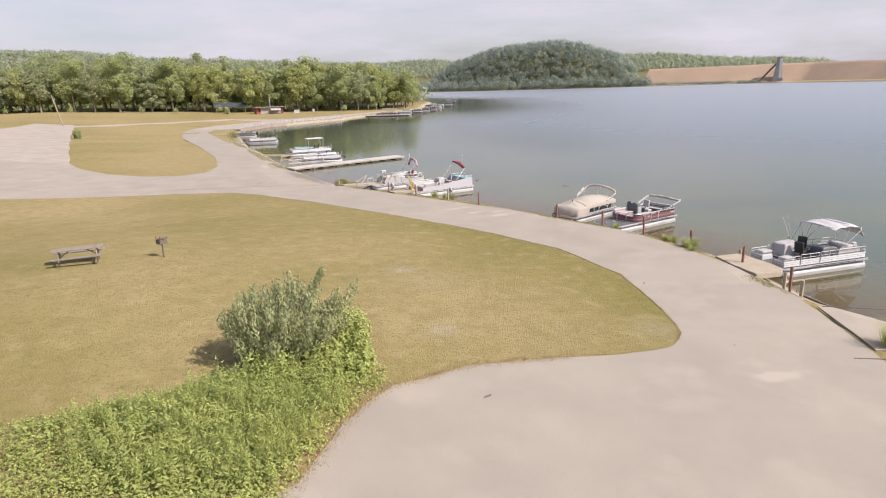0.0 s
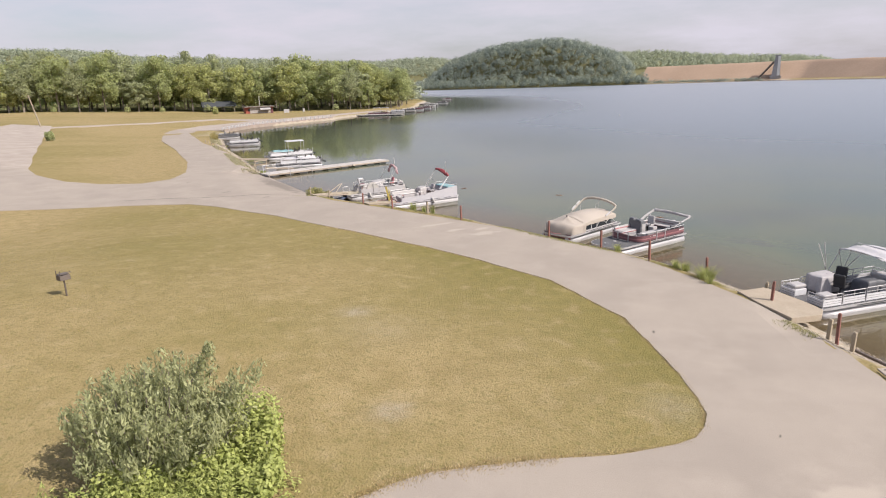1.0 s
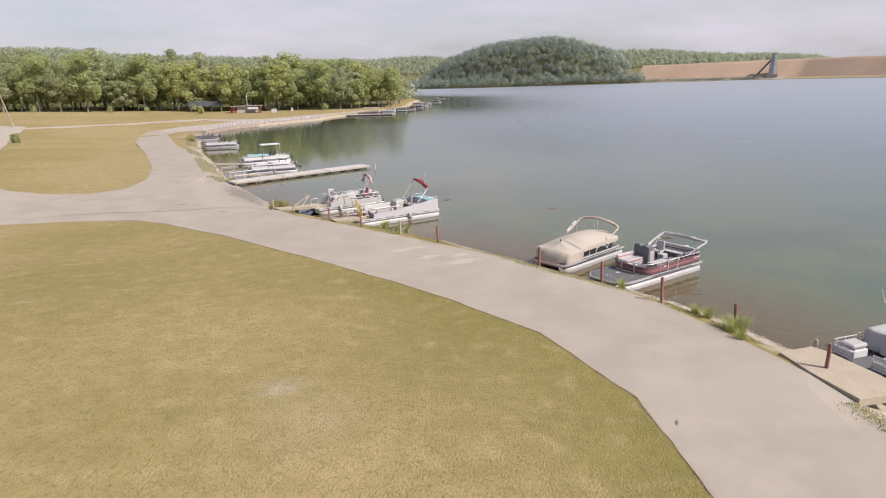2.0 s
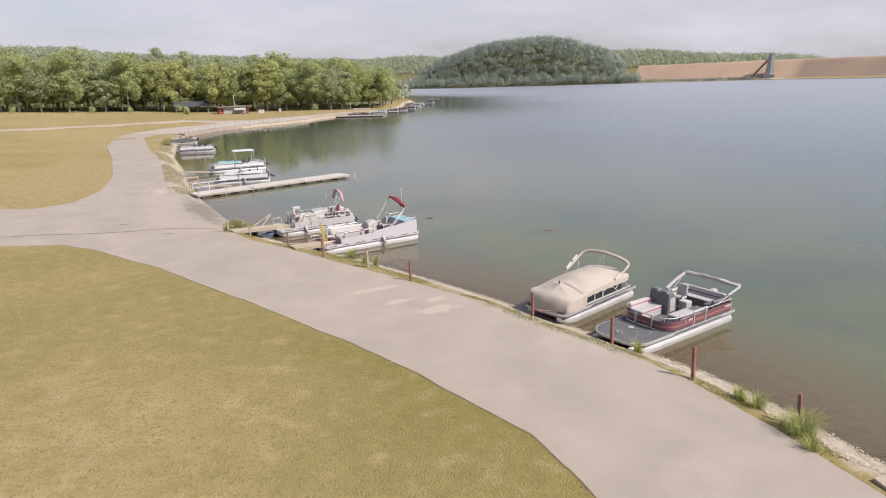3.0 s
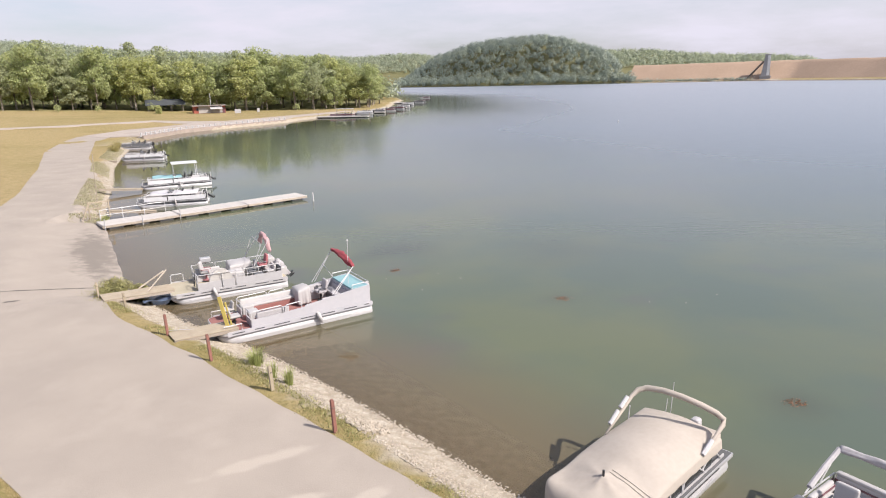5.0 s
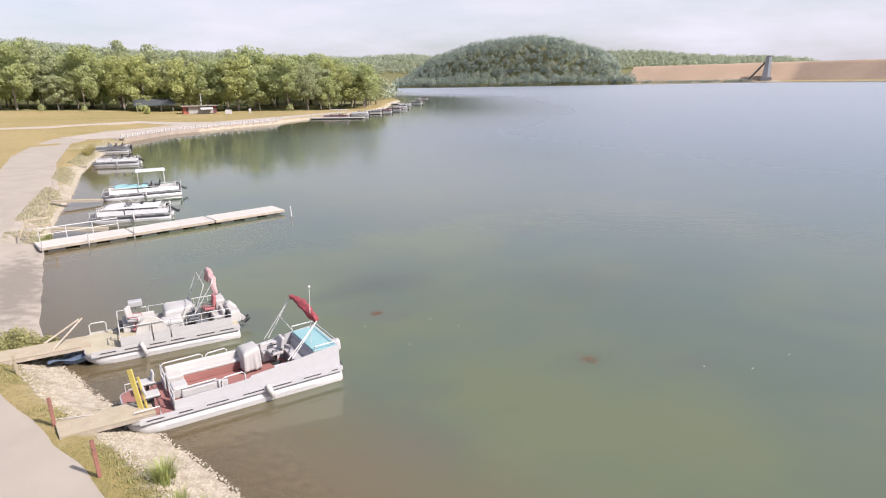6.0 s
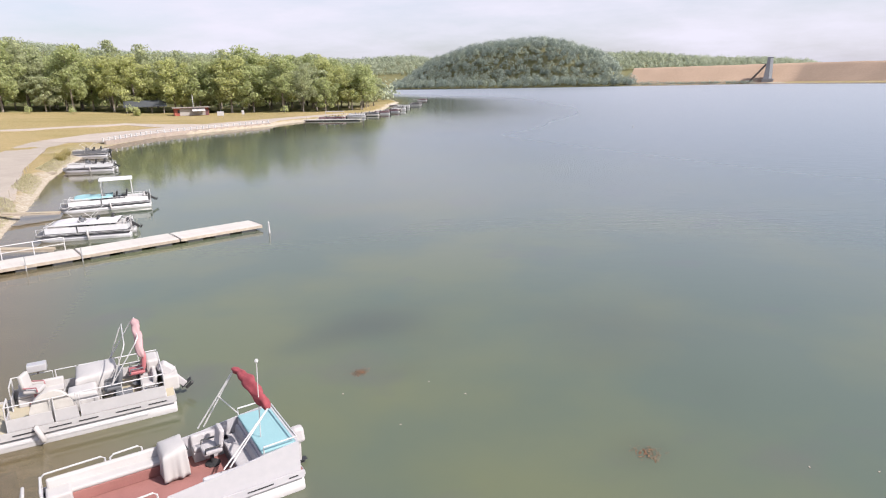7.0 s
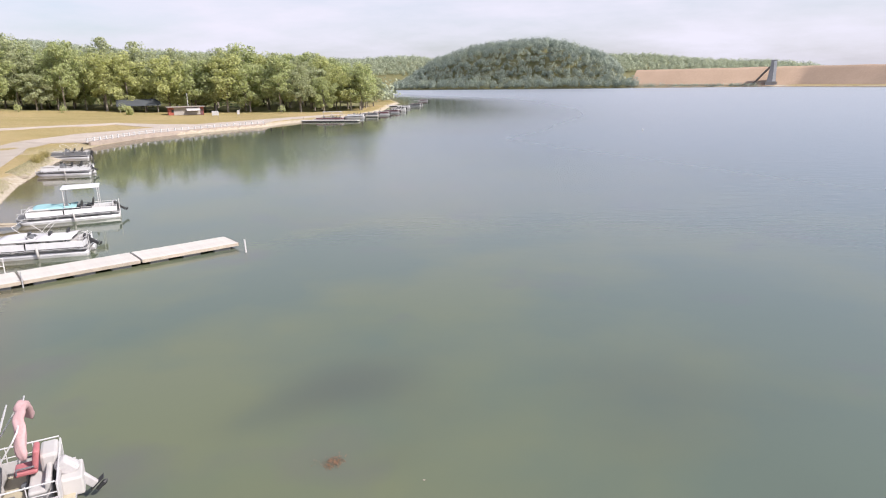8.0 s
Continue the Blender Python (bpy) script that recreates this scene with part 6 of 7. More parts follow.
part("post", tube([(0, 0, -0.2), (0, 0, 0.82)], 0.045, 8), STEEL, grill)
part("firebox", box((0.5, 0.42, 0.26), (0, 0, 0.95), 0.015), STEEL, grill)
part("grate", box((0.46, 0.38, 0.02), (0, 0, 1.13), 0.005), STEEL, grill)
part("handle", tube([(0.24, -0.1, 1.12), (0.36, -0.1, 1.14), (0.36, 0.1, 1.14), (0.24, 0.1, 1.12)], 0.012, 5), STEEL, grill)
for s in (-1, 1):
    part("upright", box((0.03, 0.03, 0.28), (-0.22, s * 0.19, 1.18), 0.004), STEEL, grill)

sx, sy = -5.0, 21.3
rs = np.random.RandomState(77)
shrub = thing("shrub", pose(sx, sy, ground_at(sx, sy)), "tall grey-green willow shrub at the edge of the lawn", "shrub")
bm = bmesh.new()
centres, radii = [], []
for i in range(64):
    a, out = i * 2.399, 0.2 + 1.75 * (i / 64) ** 0.6
    h = rs.uniform(1.8, 2.95) * (1.1 - 0.42 * (i / 64))
    tip = Vector((math.cos(a) * out * 1.15 + 0.25, math.sin(a) * out, h))
    low = Vector((math.cos(a) * out * 0.25, math.sin(a) * out * 0.25, -0.1))
    mid = low.lerp(tip, 0.5) + Vector((math.cos(a), math.sin(a), 0)) * 0.18
    part("stem", tube([low, mid, tip], 0.02, 5, radii=[0.03, 0.018, 0.006]), BARK, shrub)
    for f in (0.3, 0.45, 0.6, 0.72, 0.84, 0.95):
        p = low.lerp(mid, f * 2) if f < 0.5 else mid.lerp(tip, f * 2 - 1)
        centres.append(tuple(p)), radii.append((0.34, 0.34, 0.36) if f < 0.8 else (0.2, 0.2, 0.32))
long_tip = [Vector((0.6, 0, 1.6)), Vector((1.25, 0.15, 2.6)), Vector((1.6, 0.2, 3.15))]
part("stem", tube(long_tip, 0.015, 5, radii=[0.02, 0.012, 0.004]), BARK, shrub)
for f in (0.0, 0.3, 0.6, 0.85, 1.0):
    centres.append(tuple(long_tip[1].lerp(long_tip[2], f))), radii.append((0.13, 0.13, 0.22))
for k in range(7):
    centres.append((1.9 + 0.12 * k, 0.1 * k - 0.2, 1.6 + 0.16 * k)), radii.append((0.22, 0.22, 0.25))
q, f = leaf_quads(rs, centres, radii, 66, 0.046, long=1.5, flat=0.1, droop=1.3)
me = bpy.data.meshes.new("leaves")
me.from_pydata(q.tolist(), [], f.tolist())
me.materials.append(WILLOW)
new("leaves", me).parent = shrub


def patch_points(outline, n, seed):
    rs = np.random.RandomState(seed)
    o = np.array(outline)
    p = rs.uniform(o.min(0), o.max(0), (n, 2))
    return p[inside(p[:, 0], p[:, 1], outline)]


def weeds(name, outline, n, height, leaf, each, material, label, seed, tallness=1.0):
    p = patch_points(outline, n, seed)
    rs = np.random.RandomState(seed + 1)
    z = land(p[:, 0], p[:, 1])[0]
    edge = np.minimum(far_from(p[:, 0], p[:, 1], outline) / 1.2, 1)
    h = height * rs.uniform(0.5, 1.15, len(p)) * (0.35 + 0.65 * edge)
    c = np.column_stack([p, z + h * 0.5])
    q, f = leaf_quads(rs, c, np.column_stack([0.28 + 0 * h, 0.28 + 0 * h, h * 0.55]), each, leaf, long=tallness, flat=1.3)
    return tagged(raw(name, q.tolist(), f.tolist(), material), label, "weeds", kind="stuff")


WEEDBED = [(-12.5, 15.6), (-10.2, 17.1), (-8.3, 18.3), (-6.9, 19.4), (-5.6, 20.1), (-3.6, 21.7), (-2.4, 22.3), (-1.7, 21.3), (-1.25, 20.1), (-2.1, 18.2), (-2.6, 16.0), (-2.9, 13.0), (-6, 8), (-20, 6), (-22, 11)]
weeds("weed_bed", WEEDBED, 9500, 0.7, 0.045, 17, WEED, "thick bed of yellow-green weeds beside the drive", 81)
weeds("weed_bed", [(-7.2, 19.0), (-5.0, 20.6), (-2.9, 22.1), (-2.0, 21.6), (-2.0, 20.2), (-3.8, 19.0), (-5.5, 17.5)], 700, 1.3, 0.05, 40, WEED, "taller bright green bushes below the shrub", 83)
weeds("tall_weeds", [(-9, 17.5), (-6.5, 19.2), (-3.4, 19.4), (-2.8, 16.5), (-4, 13), (-8, 14)], 900, 0.95, 0.04, 18, WEED_TALL, "tall feathery green weeds", 85, 1.8)


def reeds(x, y, n, h, spread, label, material=REED):
    """A clump of arching blades."""
    rs = np.random.RandomState(int(abs(x * 13 + y * 7)))
    vs, fs = [], []
    for i in range(n):
        a, r = rs.uniform(0, 6.28), spread * rs.uniform(0, 0.45)
        bx, by, hh, lean, w = r * math.cos(a), r * math.sin(a), h * rs.uniform(0.55, 1.1), spread * rs.uniform(0.2, 0.75), rs.uniform(0.008, 0.018)
        px, py = -math.sin(a) * w, math.cos(a) * w
        for k, (f, g) in enumerate(((0, 0), (0.6, 0.35), (1.0, 1.0))):
            ww = 1 - 0.9 * f
            cx, cy, cz = bx + math.cos(a) * lean * g, by + math.sin(a) * lean * g, hh * (f - 0.18 * g * g)
            vs += [(cx - px * ww, cy - py * ww, cz), (cx + px * ww, cy + py * ww, cz)]
        b = len(vs) - 6
        fs += [(b, b + 1, b + 3, b + 2), (b + 2, b + 3, b + 5, b + 4)]
    ob = raw("reed_clump", vs, fs, material)
    ob.matrix_basis = pose(x, y, ground_at(x, y) - 0.02)
    return tagged(ob, label, "reeds", "reed clumps on the bank")


for x, y, n, h, s in ((13.8, 38.6, 420, 0.75, 0.9), (13.2, 40.1, 160, 0.6, 0.6), (16.5, 23.9, 320, 1.1, 0.9), (10.7, 44.6, 160, 0.7, 0.45), (12.9, 40.6, 160, 0.55, 0.4), (-2.9, 58.2, 260, 0.8, 0.6),
                      (13.6, 37.6, 90, 0.5, 0.4), (-1.9, 57.0, 110, 0.7, 0.35), (-1.2, 56.6, 110, 0.8, 0.35), (-12.6, 66.6, 220, 0.5, 0.5), (-25.0, 86.0, 260, 0.8, 0.7), (-25.9, 88.0, 160, 0.6, 0.6)):
    reeds(x, y, n, h, s, "clump of bright green reeds on the gravel bank")
for x, y in ((-55.8, 143), (-57.6, 147), (-54.6, 140.6)):
    reeds(x, y, 300, 1.6, 1.6, "yellowing reeds at the end of the bank", DRYGRASS)


def bush(x, y, r, h, leaves, label, each=120, size=0.07):
    rs = np.random.RandomState(int(abs(x * 3 + y * 11)))
    ob = thing("bush", pose(x, y, ground_at(x, y)), label, "bush")
    cs = [(rs.uniform(-0.6, 0.6) * r, rs.uniform(-0.6, 0.6) * r, rs.uniform(0.2, 0.75) * h) for _ in range(22)]
    q, f = leaf_quads(rs, cs, np.full((22, 3), 0.38) * (r, r, h), each, size)
    me = bpy.data.meshes.new("leaves")
    me.from_pydata(q.tolist(), [], f.tolist())
    me.materials.append(leaves)
    new("leaves", me).parent = ob
    for c in cs[:7]:
        part("stem", tube([(c[0] * 0.2, c[1] * 0.2, -0.1), c], 0.015, 5), BARK, ob)


for x, y, r, h in ((-4.1, 21.3, 1.0, 1.35), (-3.0, 22.3, 0.9, 1.75), (-2.5, 21.7, 0.7, 1.5), (-3.3, 20.7, 0.8, 1.15), (-2.2, 20.6, 0.6, 0.9), (-5.0, 20.2, 0.8, 1.0)):
    bush(x, y, r, h, WEED, "bright yellow-green leafy bush among the weeds", 130, 0.06)
p = patch_points([(-9.5, 16.4), (-6.4, 19.3), (-4.4, 20.4), (-2.4, 20.2), (-2.3, 18.0), (-2.9, 14.5), (-7.5, 14.0)], 520, 181)
rs = np.random.RandomState(182)
tops = rs.uniform(0.55, 1.2, len(p))
base_z = land(p[:, 0], p[:, 1])[0]
q, f = leaf_quads(rs, np.column_stack([p, base_z + tops * 0.55]), np.column_stack([0.1 + 0 * tops, 0.1 + 0 * tops, tops * 0.55]), 60, 0.026, long=2.4, flat=0.0, droop=-0.8)
tagged(raw("plume_weeds", q.tolist(), f.tolist(), WEED_TALL), "upright feathery green weeds in the weed bed", "weeds", kind="stuff")
bush(-13.4, 67.0, 0.95, 1.0, BANKGRASS, "low round olive-green bush at the top of the boat ramp", 260, 0.045)
bush(-12.4, 67.3, 0.7, 0.75, BANKGRASS, "low round olive-green bush at the top of the boat ramp", 260, 0.045)
bush(-86, 133, 1.1, 1.7, LEAF_A, "small dark bush at the lot's corner", 60, 0.2)
bush(-106, 262, 1.3, 2.8, LEAF_B, "young tree standing alone in the field", 60, 0.3)

# ---- gravel bank ----
rs = np.random.RandomState(91)
shore_line = np.array(NEAR_SHORE[5:])
seg = np.diff(shore_line, axis=0)
leng = np.hypot(*seg.T)


def along(s):
    k = np.clip(np.searchsorted(np.cumsum(leng), s), 0, len(leng) - 1)
    u = (s - (np.cumsum(leng) - leng)[k]) / leng[k]
    return shore_line[k] + seg[k] * u[:, None], np.column_stack([-seg[k][:, 1], seg[k][:, 0]]) / leng[k][:, None]


def stone_mesh(rs, r):
    bm = bmesh.new()
    bmesh.ops.create_icosphere(bm, subdivisions=1, radius=1.0)
    k = rs.uniform(0.7, 1.25, 3) * (1, 1, 0.62)
    for v in bm.verts:
        v.co = Vector(np.array(v.co) * k * rs.uniform(0.78, 1.12) * r)
    return bm


s = np.where(rs.rand(44000) < 0.6, rs.uniform(0, 56, 44000), rs.uniform(0, leng.sum(), 44000))
p, side_way = along(s)
off = rs.uniform(-1.1, 1.75, len(s))
p = p - side_way * 0 + np.where(inside(*(p + side_way).T, SH)[:, None], -side_way, side_way) * off[:, None]
on_ramp = far_from(p[:, 0], p[:, 1], [(-14.9, 70.6), (-22.8, 82.8)], False) < 2.6
p = p[~on_ramp & ~((p[:, 1] > 32.9) & (p[:, 1] < 37.3)) & (rs.rand(len(p)) < np.where(p[:, 1] > 86, 0.42, 1.0))]
z = land(p[:, 0], p[:, 1])[0]
dist_mid = np.hypot(p[:, 0] - 2, p[:, 1] - 54)
order = np.argsort(dist_mid)
bank = thing("gravel_bank", Matrix.Identity(4), "bank of loose pale limestone rubble between drive and lake", "rubble", kind="structure")
stock = []
for i in range(8):
    bm = stone_mesh(rs, 1.0)
    me = bpy.data.meshes.new("stone")
    bm.to_mesh(me), bm.free()
    me.materials.append(STONE)
    stock.append(me)
for i in order[:300]:
    st = new("stone", stock[i % 8])
    st.parent = bank
    st.matrix_basis = pose(*p[i], z[i] + 0.03, *rs.uniform(0, 360, 3)) @ Matrix.Scale(rs.uniform(0.035, 0.08), 4)
tmpl = [np.array([v.co[:] for v in me.vertices]) for me in stock]
tri = np.array([list(f.vertices) for f in stock[0].polygons])
rest = order[300:]
vs, fs, base = [], [], 0
for i in rest:
    r = rs.uniform(0.016, 0.048) * (1.8 if p[i, 1] > 90 else 1)
    a = rs.uniform(0, 6.28)
    t = tmpl[i % 8] @ np.array([[math.cos(a), -math.sin(a), 0], [math.sin(a), math.cos(a), 0], [0, 0, 1]]) * r + (*p[i], z[i] + r * 0.25)
    vs.append(t), fs.append(tri + base)
    base += len(t)
tagged(raw("rubble", np.concatenate(vs).tolist(), np.concatenate(fs).tolist(), STONES), "loose pale limestone rubble on the bank", "rubble", kind="stuff")

# ---- short grass ----
STRAW = leafy("straw_blade", (0.6, 0.49, 0.3), (0.48, 0.37, 0.2), big=1.5, lit=0.5)


def turf(name, pts, h, material, label, seed, wide=None):
    """Short blades, each a narrow triangle."""
    rs = np.random.RandomState(seed)
    z = land(pts[:, 0], pts[:, 1])[0]
    n = len(pts)
    a, hh = rs.uniform(0, 6.28, n), h * rs.uniform(0.5, 1.4, n)
    w = wide or 0.012 + 0.1 * hh
    dx, dy = np.cos(a) * w, np.sin(a) * w
    lx, ly = rs.normal(scale=0.5, size=(2, n)) * hh
    v = np.stack([np.column_stack([pts[:, 0] - dx, pts[:, 1] - dy, z - 0.01]), np.column_stack([pts[:, 0] + dx, pts[:, 1] + dy, z - 0.01]), np.column_stack([pts[:, 0] + lx, pts[:, 1] + ly, z + hh])], 1)
    tagged(raw(name, v.reshape(-1, 3).tolist(), np.arange(3 * n).reshape(-1, 3).tolist(), material), label, "grass", kind="stuff")


tall = patch_points([(-7.6, 18.0), (-5.2, 19.0), (-3.4, 18.8), (-3.0, 15.5), (-5.5, 14.5)], 12000, 87)
turf("tall_grass", tall, 0.6, WEED_TALL, "tall feathery grass among the weeds", 88, 0.016)
lawn_ring = LAWN_EDGE[:17] + [(-30, 60), (-30, 20), (-8, 12)]
g = patch_points(lawn_ring, 90000, 95)
turf("lawn_grass", g, 0.026, LAWNBLADE, "short sun-dried mown grass", 96)
edge_pts = []
rs = np.random.RandomState(97)
ring = np.array(LAWN_EDGE[:18])
for (x0, y0), (x1, y1) in zip(ring, ring[1:]):
    k = int(math.hypot(x1 - x0, y1 - y0) * 200)
    u = rs.rand(k)
    edge_pts.append(np.column_stack([x0 + (x1 - x0) * u, y0 + (y1 - y0) * u]) + rs.normal(scale=0.07, size=(k, 2)))
turf("edge_grass", np.concatenate(edge_pts), 0.03, STRAW, "rough grass along the edge of the drive", 98)
fringe = np.array([(-3.2, 11.5), (-2.75, 13.5), (-2.6, 15.0), (-2.1, 17.7), (-1.0, 20.0), (0.4, 21.1), (1.7, 21.9), (4.8, 22.7)])
straw = []
for (x0, y0), (x1, y1) in zip(fringe, fringe[1:]):
    k = int(math.hypot(x1 - x0, y1 - y0) * 330)
    u = rs.rand(k)
    a = np.column_stack([x0 + (x1 - x0) * u, y0 + (y1 - y0) * u])
    straw.append(a + rs.normal(scale=0.17, size=(k, 2)) + (ripple(a[:, 0], a[:, 1], 0.9, 61) * 0.16)[:, None] * (1, -0.4))
turf("straw_fringe", np.concatenate(straw), 0.075, STRAW, "dry straw-coloured grass fringing the drive", 104, 0.012)
s = rs.uniform(0, leng.sum() * 0.45, 20000)
q, w = along(s)
q = q + np.where(inside(*(q + w).T, SH)[:, None], -w, w) * rs.normal(1.95, 0.27, len(s))[:, None]
q = q[(far_from(q[:, 0], q[:, 1], [(-15, 70.5), (-22.8, 82.8)], False) > 2.6) & (ripple(q[:, 0], q[:, 1], 1.5, 14) > -0.35)]
q = q[(q[:, 1] < 32.8) | (q[:, 1] > 37.3)]
turf("bank_grass", q, 0.06, BANKGRASS, "green grass strip between drive and rubble", 99)

s = rs.uniform(leng.sum() * 0.45, leng.sum(), 22000)
q, w = along(s)
q = q + np.where(inside(*(q + w).T, SH)[:, None], -w, w) * rs.uniform(0.5, 2.6, len(s))[:, None]
q = q[(far_from(q[:, 0], q[:, 1], [(-15, 70.5), (-22.8, 82.8)], False) > 3.2) & (ripple(q[:, 0], q[:, 1], 2.5, 15) > -0.35)]
BANKSTRAW = leafy("bank_straw", (0.5, 0.455, 0.3), (0.38, 0.36, 0.21), big=1.0, lit=0.5)
turf("bank_grass", q, 0.13, BANKSTRAW, "dry straw-coloured grass growing through the rubble", 101, 0.03)

# ---- far shore ----
wall_path = [(-65.0, 170.5), (-64.1, 188.2), (-57.5, 204.3), (-48.4, 220.3)]
WALLC = mat("brown_stone_wall", (0.33, 0.27, 0.23), (0.24, 0.2, 0.17), big=0.6, fine=4, rough=0.9, bump=0.4)
tagged(part("lake_wall", ribbon(wall_path, -1.2, 0.86, 0.4), WALLC), "low brownish stone wall along the water", "wall", kind="structure")
rail_fence = thing("white_fence", Matrix.Identity(4), "low white post-and-rail fence along the promenade", "fence")
lens = [0]
for a, b in zip(wall_path, wall_path[1:]):
    lens.append(lens[-1] + math.hypot(b[0] - a[0], b[1] - a[1]))
fence_pts = []
for i in range(29):
    s = lens[-1] * i / 28
    k = min(max(j for j in range(len(lens)) if lens[j] <= s + 1e-6), len(wall_path) - 2)
    u = (s - lens[k]) / (lens[k + 1] - lens[k])
    fence_pts.append((wall_path[k][0] + (wall_path[k + 1][0] - wall_path[k][0]) * u - 0.35, wall_path[k][1] + (wall_path[k + 1][1] - wall_path[k][1]) * u))
for i, (x, y) in enumerate(fence_pts):
    part("post", box((0.26, 0.26, 0.8), (x, y, 1.15), 0.02), RAIL, rail_fence)
    if i:
        x0, y0 = fence_pts[i - 1]
        for zz in (1.05, 1.38):
            part("rail", tube([(x0, y0, zz), (x, y, zz)], 0.04, 5), RAIL, rail_fence)

hx, hy = -91, 270
hz = ground_at(hx, hy)
REDWALL = mat("red_board_wall", (0.34, 0.09, 0.06), (0.26, 0.07, 0.05), big=0.5, rough=0.8)
FRONTG = mat("weathered_front_boards", (0.36, 0.33, 0.31), (0.29, 0.265, 0.25), big=0.4, rough=0.8)
SHINGLE = mat("weathered_shingle", (0.26, 0.22, 0.2), (0.19, 0.165, 0.15), big=0.5, rough=0.9)
house = thing("bait_shop", pose(hx, hy, hz, 0, 0, 28), "small red lakeside hut with pale front and white awning", "building")
part("wall", box((11, 6, 2.6), (0, 1, 1.3), 0.03), REDWALL, house)
part("roof", slab([(-6, -3.2), (6, -3.2), (6, 5), (-6, 5)], 2.6, 2.8), SHINGLE, house)
part("front_panel", box((8.2, 0.12, 2.4), (0.3, -2.1, 1.3), 0.02), FRONTG, house, "pale front boards")
part("awning", sheet(lambda u, v: ((u - 0.5) * 4.2 + 2.2, -2.2 - v * 2.0, 2.5 - v * 1.0), 4, 4, 0.04), VINYL, house, "bright white awning")
part("window", box((1.2, 0.1, 0.9), (-3.9, -2.06, 1.5)), DARKGLASS, house)
part("door", box((0.9, 0.1, 2.0), (4.9, -2.06, 1.0)), BURGUNDY, house)
part("flag_pole", tube([(1.2, 4.2, 0), (1.2, 4.2, 7.0)], 0.12, 6), RAIL, house)
DARKROOF = mat("dark_roof_felt", (0.06, 0.065, 0.075), (0.045, 0.05, 0.055), big=0.4, rough=0.85)
pav = thing("picnic_shelter", pose(-112, 280, ground_at(-112, 278), 0, 0, 28), "low open picnic shelter with a dark gable roof", "shelter")
part("roof", slab([(-4.4, -0.5), (0, 1.5), (4.4, -0.5), (4.4, -0.75), (0, 1.2), (-4.4, -0.75)], -7, 7), DARKROOF, pav, m=pose(0, 0, 2.9, 90, 0, 90))
for x in (-6, -2, 2, 6):
    for y in (-3.4, 3.4):
        part("post", box((0.2, 0.2, 2.6), (x, y, 1.2)), BARK, pav)
for x, y, w in ((-73, 250, 2.0), (-68, 256, 0.8)):
    sg = thing("notice_board", pose(x, y, ground_at(x, y), 0, 0, 15), "small white notice board on two posts", "sign")
    part("board", box((w, 0.1, 1.3), (0, 0, 1.5), 0.02), RAIL, sg)
    for s in (-1, 1):
        part("post", box((0.1, 0.1, 1.6), (s * w * 0.4, 0.06, 0.6)), WOODGREY, sg)
px, py = -117, 174
pole = thing("utility_pole", pose(px, py, ground_at(px, py), 0, -13, 0), "leaning pale wooden utility pole in the field", "pole")
part("shaft", tube([(0, 0, -0.5), (0, 0, 8.6)], 0.17, 8, radii=[0.2, 0.13]), WOODTAN, pole)
part("crossarm", box((1.3, 0.1, 0.12), (0, 0, 8.0), 0.01), WOODGREY, pole)


def far_dock(x, y, rz, length, wide, label):
    d = thing("floating_dock", pose(x, y, 0, 0, 0, rz), label, "dock")
    part("deck", box((length, wide, 0.2), (0, 0, 0.35), 0.02), DOCKDECK, d)
    part("float", box((length * 0.96, wide * 0.8, 0.4), (0, 0, 0.1), 0.03), BLACK, d)
    for i in range(4):
        part("mooring_post", tube([(-length / 2 + length * i / 3, wide / 2, -1), (-length / 2 + length * i / 3, wide / 2, 1.4)], 0.07, 6), WOODGREY, d)


far_dock(-35.5, 239, -8, 17, 2.2, "low dark dock off the far beach")
far_dock(-31, 262, -5, 12, 2.0, "low dock off the far beach")
far_dock(-27, 296, 0, 12, 2.0, "low dock off the far beach")
far_dock(-27, 355, 0, 14, 2.4, "low dock off the far beach")
rs = np.random.RandomState(103)
for x, y in ((-36, 241.8), (-33, 259), (-29.5, 266), (-27, 275), (-25, 288), (-24, 301), (-25, 312), (-25, 330), (-22, 352), (-22, 362), (-24, 430), (-39, 243)):
    plain_boat((x + 4, y + rs.uniform(-0.5, 0.5)), rs.uniform(-8, 10), 6.0, "distant pontoon boat moored at the far beach", None, panel=(WHITE, BURGUNDY, CONSOLE, WHITE)[rs.randint(4)], roof=PANEL if rs.rand() < 0.3 else None)
b = thing("buoy", pose(39.5, 189, 0) @ Matrix.Scale(0.5, 4), "small white mooring buoy on the open water", "buoy")
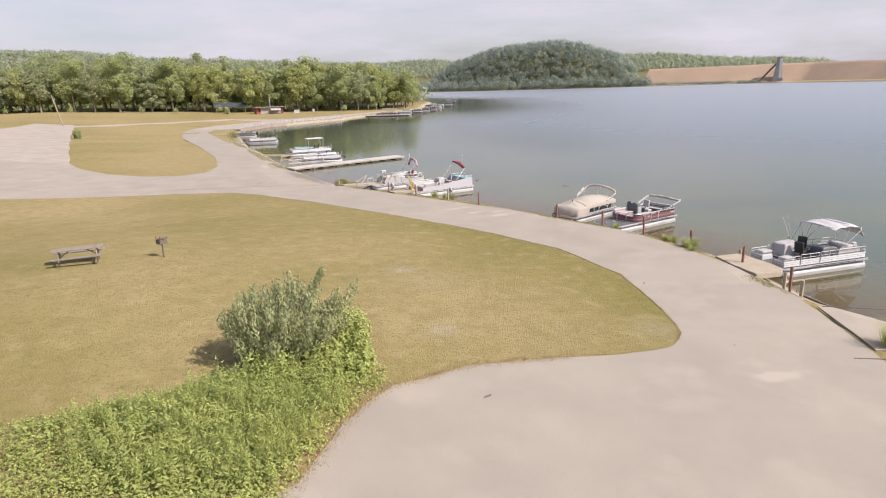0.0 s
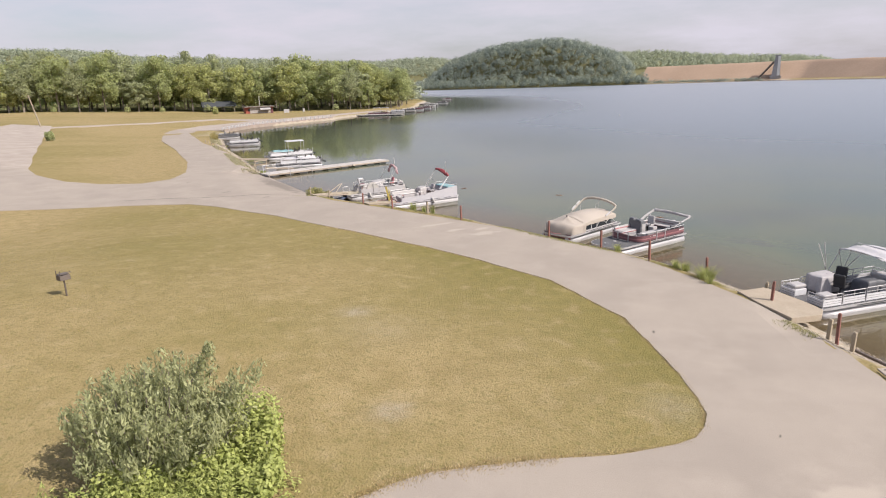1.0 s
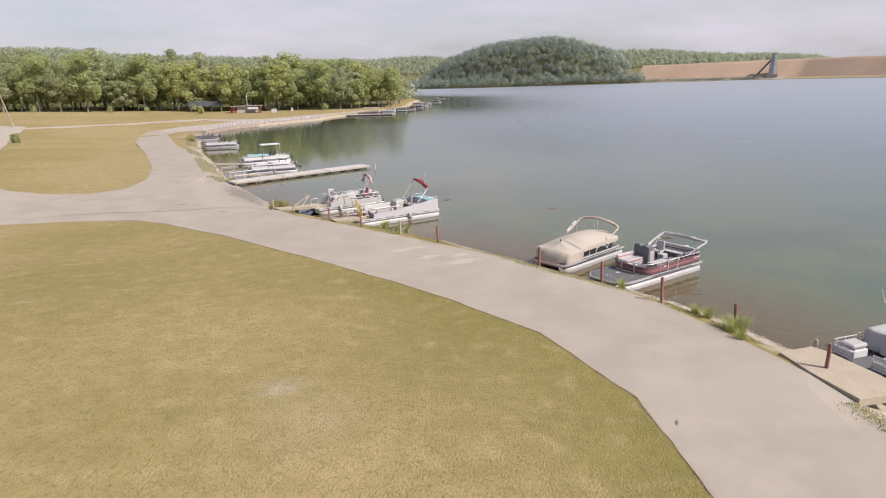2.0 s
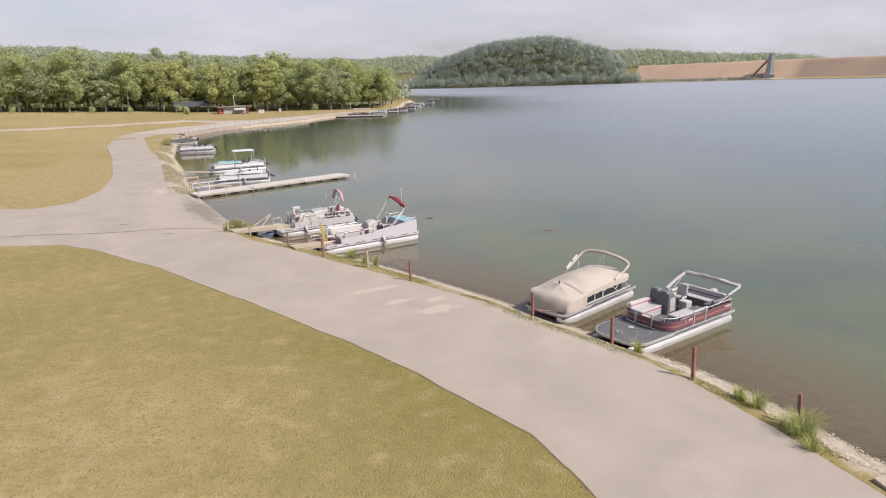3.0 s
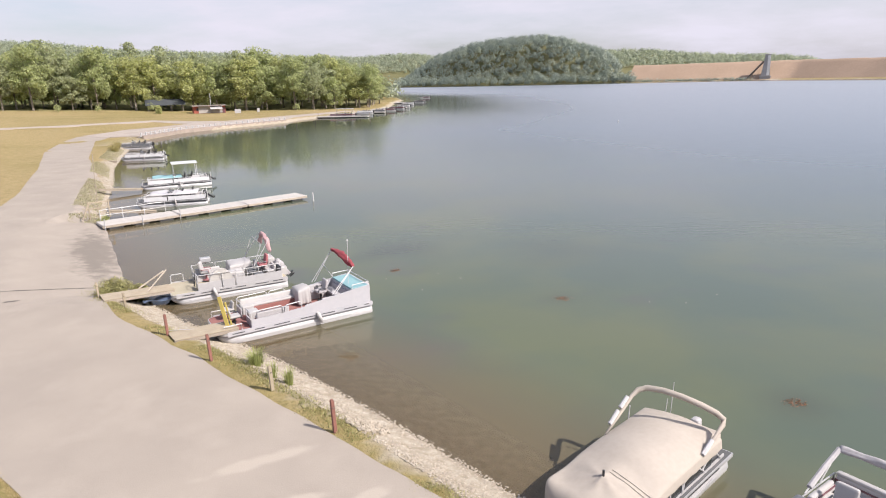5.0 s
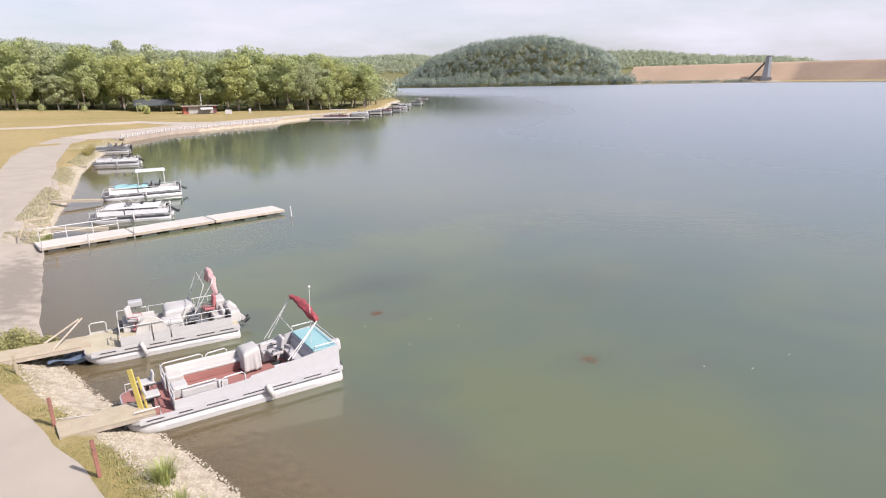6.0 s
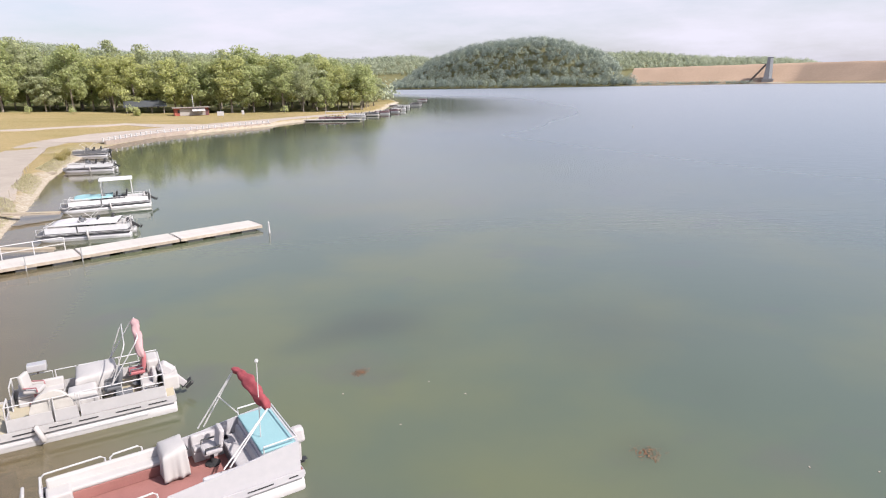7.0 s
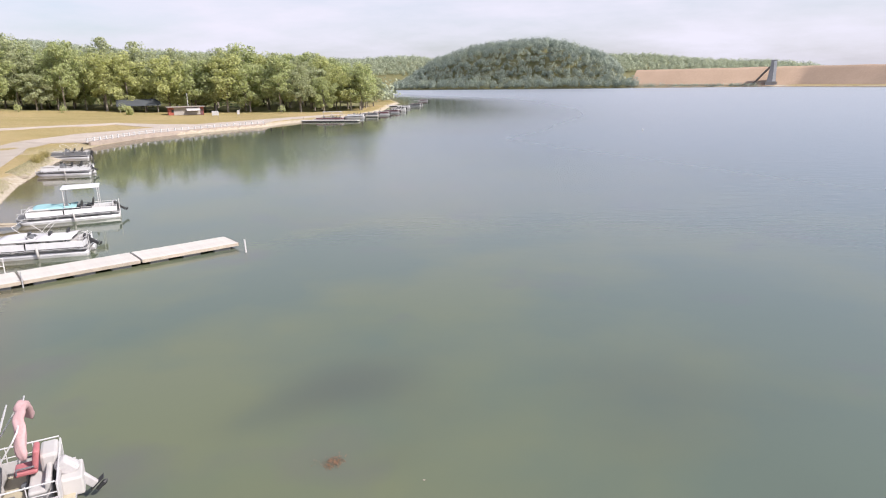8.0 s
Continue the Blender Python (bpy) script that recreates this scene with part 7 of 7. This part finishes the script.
part("float", tube([(0, 0, -0.2), (0, 0, 0.0), (0, 0, 0.35), (0, 0, 0.9), (0, 0, 1.1)], 0.3, 10, radii=[0.2, 0.32, 0.3, 0.14, 0.05]), RAIL, b)

# ---- in the water ----
WATERWEED = leafy("brown_water_weed", (0.33, 0.17, 0.1), (0.23, 0.13, 0.075), big=3)
for x, y, r in ((9.75, 66.9, 0.42), (0.75, 72.0, 0.32), (16.06, 56.2, 0.3)):
    rs = np.random.RandomState(int(x * 10 + y))
    cs = np.column_stack([rs.normal(scale=r * 0.5, size=(26, 2)), rs.uniform(-0.03, 0.02, 26)])
    q, f = leaf_quads(rs, cs, np.full((26, 3), 0.18) * (1, 1, 0.2), 10, 0.03, flat=2)
    ob = raw("water_weed", q.tolist(), f.tolist(), WATERWEED)
    ob.matrix_basis = pose(x, y, 0.01)
    tagged(ob, "clump of brown weed floating on the lake", "water weed", kind="stuff")
for i, (x, y) in enumerate(((17.5, 67.2), (15.6, 66.0), (13.9, 66.2), (4.6, 70.4), (3.3, 71.3), (2.6, 68.4), (0.4, 70.4))):
    tagged(part("drifting_leaf", box((0.06, 0.04, 0.012), rot=(0, 0, 40 * i)), WOODGREY, m=pose(x, y, 0.012)), "small pale scrap drifting on the lake", "scrap")
log_at = [((9.3, 47.0), (11.2, 50.4)), ((10.0, 48.6), (9.5, 51.0))]
for a, c in log_at:
    tagged(part("sunken_branch", tube([(*a, -0.25), ((a[0] + c[0]) / 2 + 0.1, (a[1] + c[1]) / 2, -0.16), (*c, -0.3)], 0.035, 6, radii=[0.05, 0.04, 0.02]), WOODTAN), "pale branch lying in the shallow water", "branch")
mooring_rope("mooring_rope", [(7.05, 48.4, 1.0), (7.4, 48.6, 0.72), (7.9, 48.9, 0.62), (8.3, 49.1, 0.7)], "red mooring rope from post to bow", VINYLRED)
mooring_rope("mooring_rope", [(-7.45, 60.6, 1.0), (-6.4, 61.4, 0.75), (-5.6, 62.2, 0.75)], "pale mooring rope from post to bow")
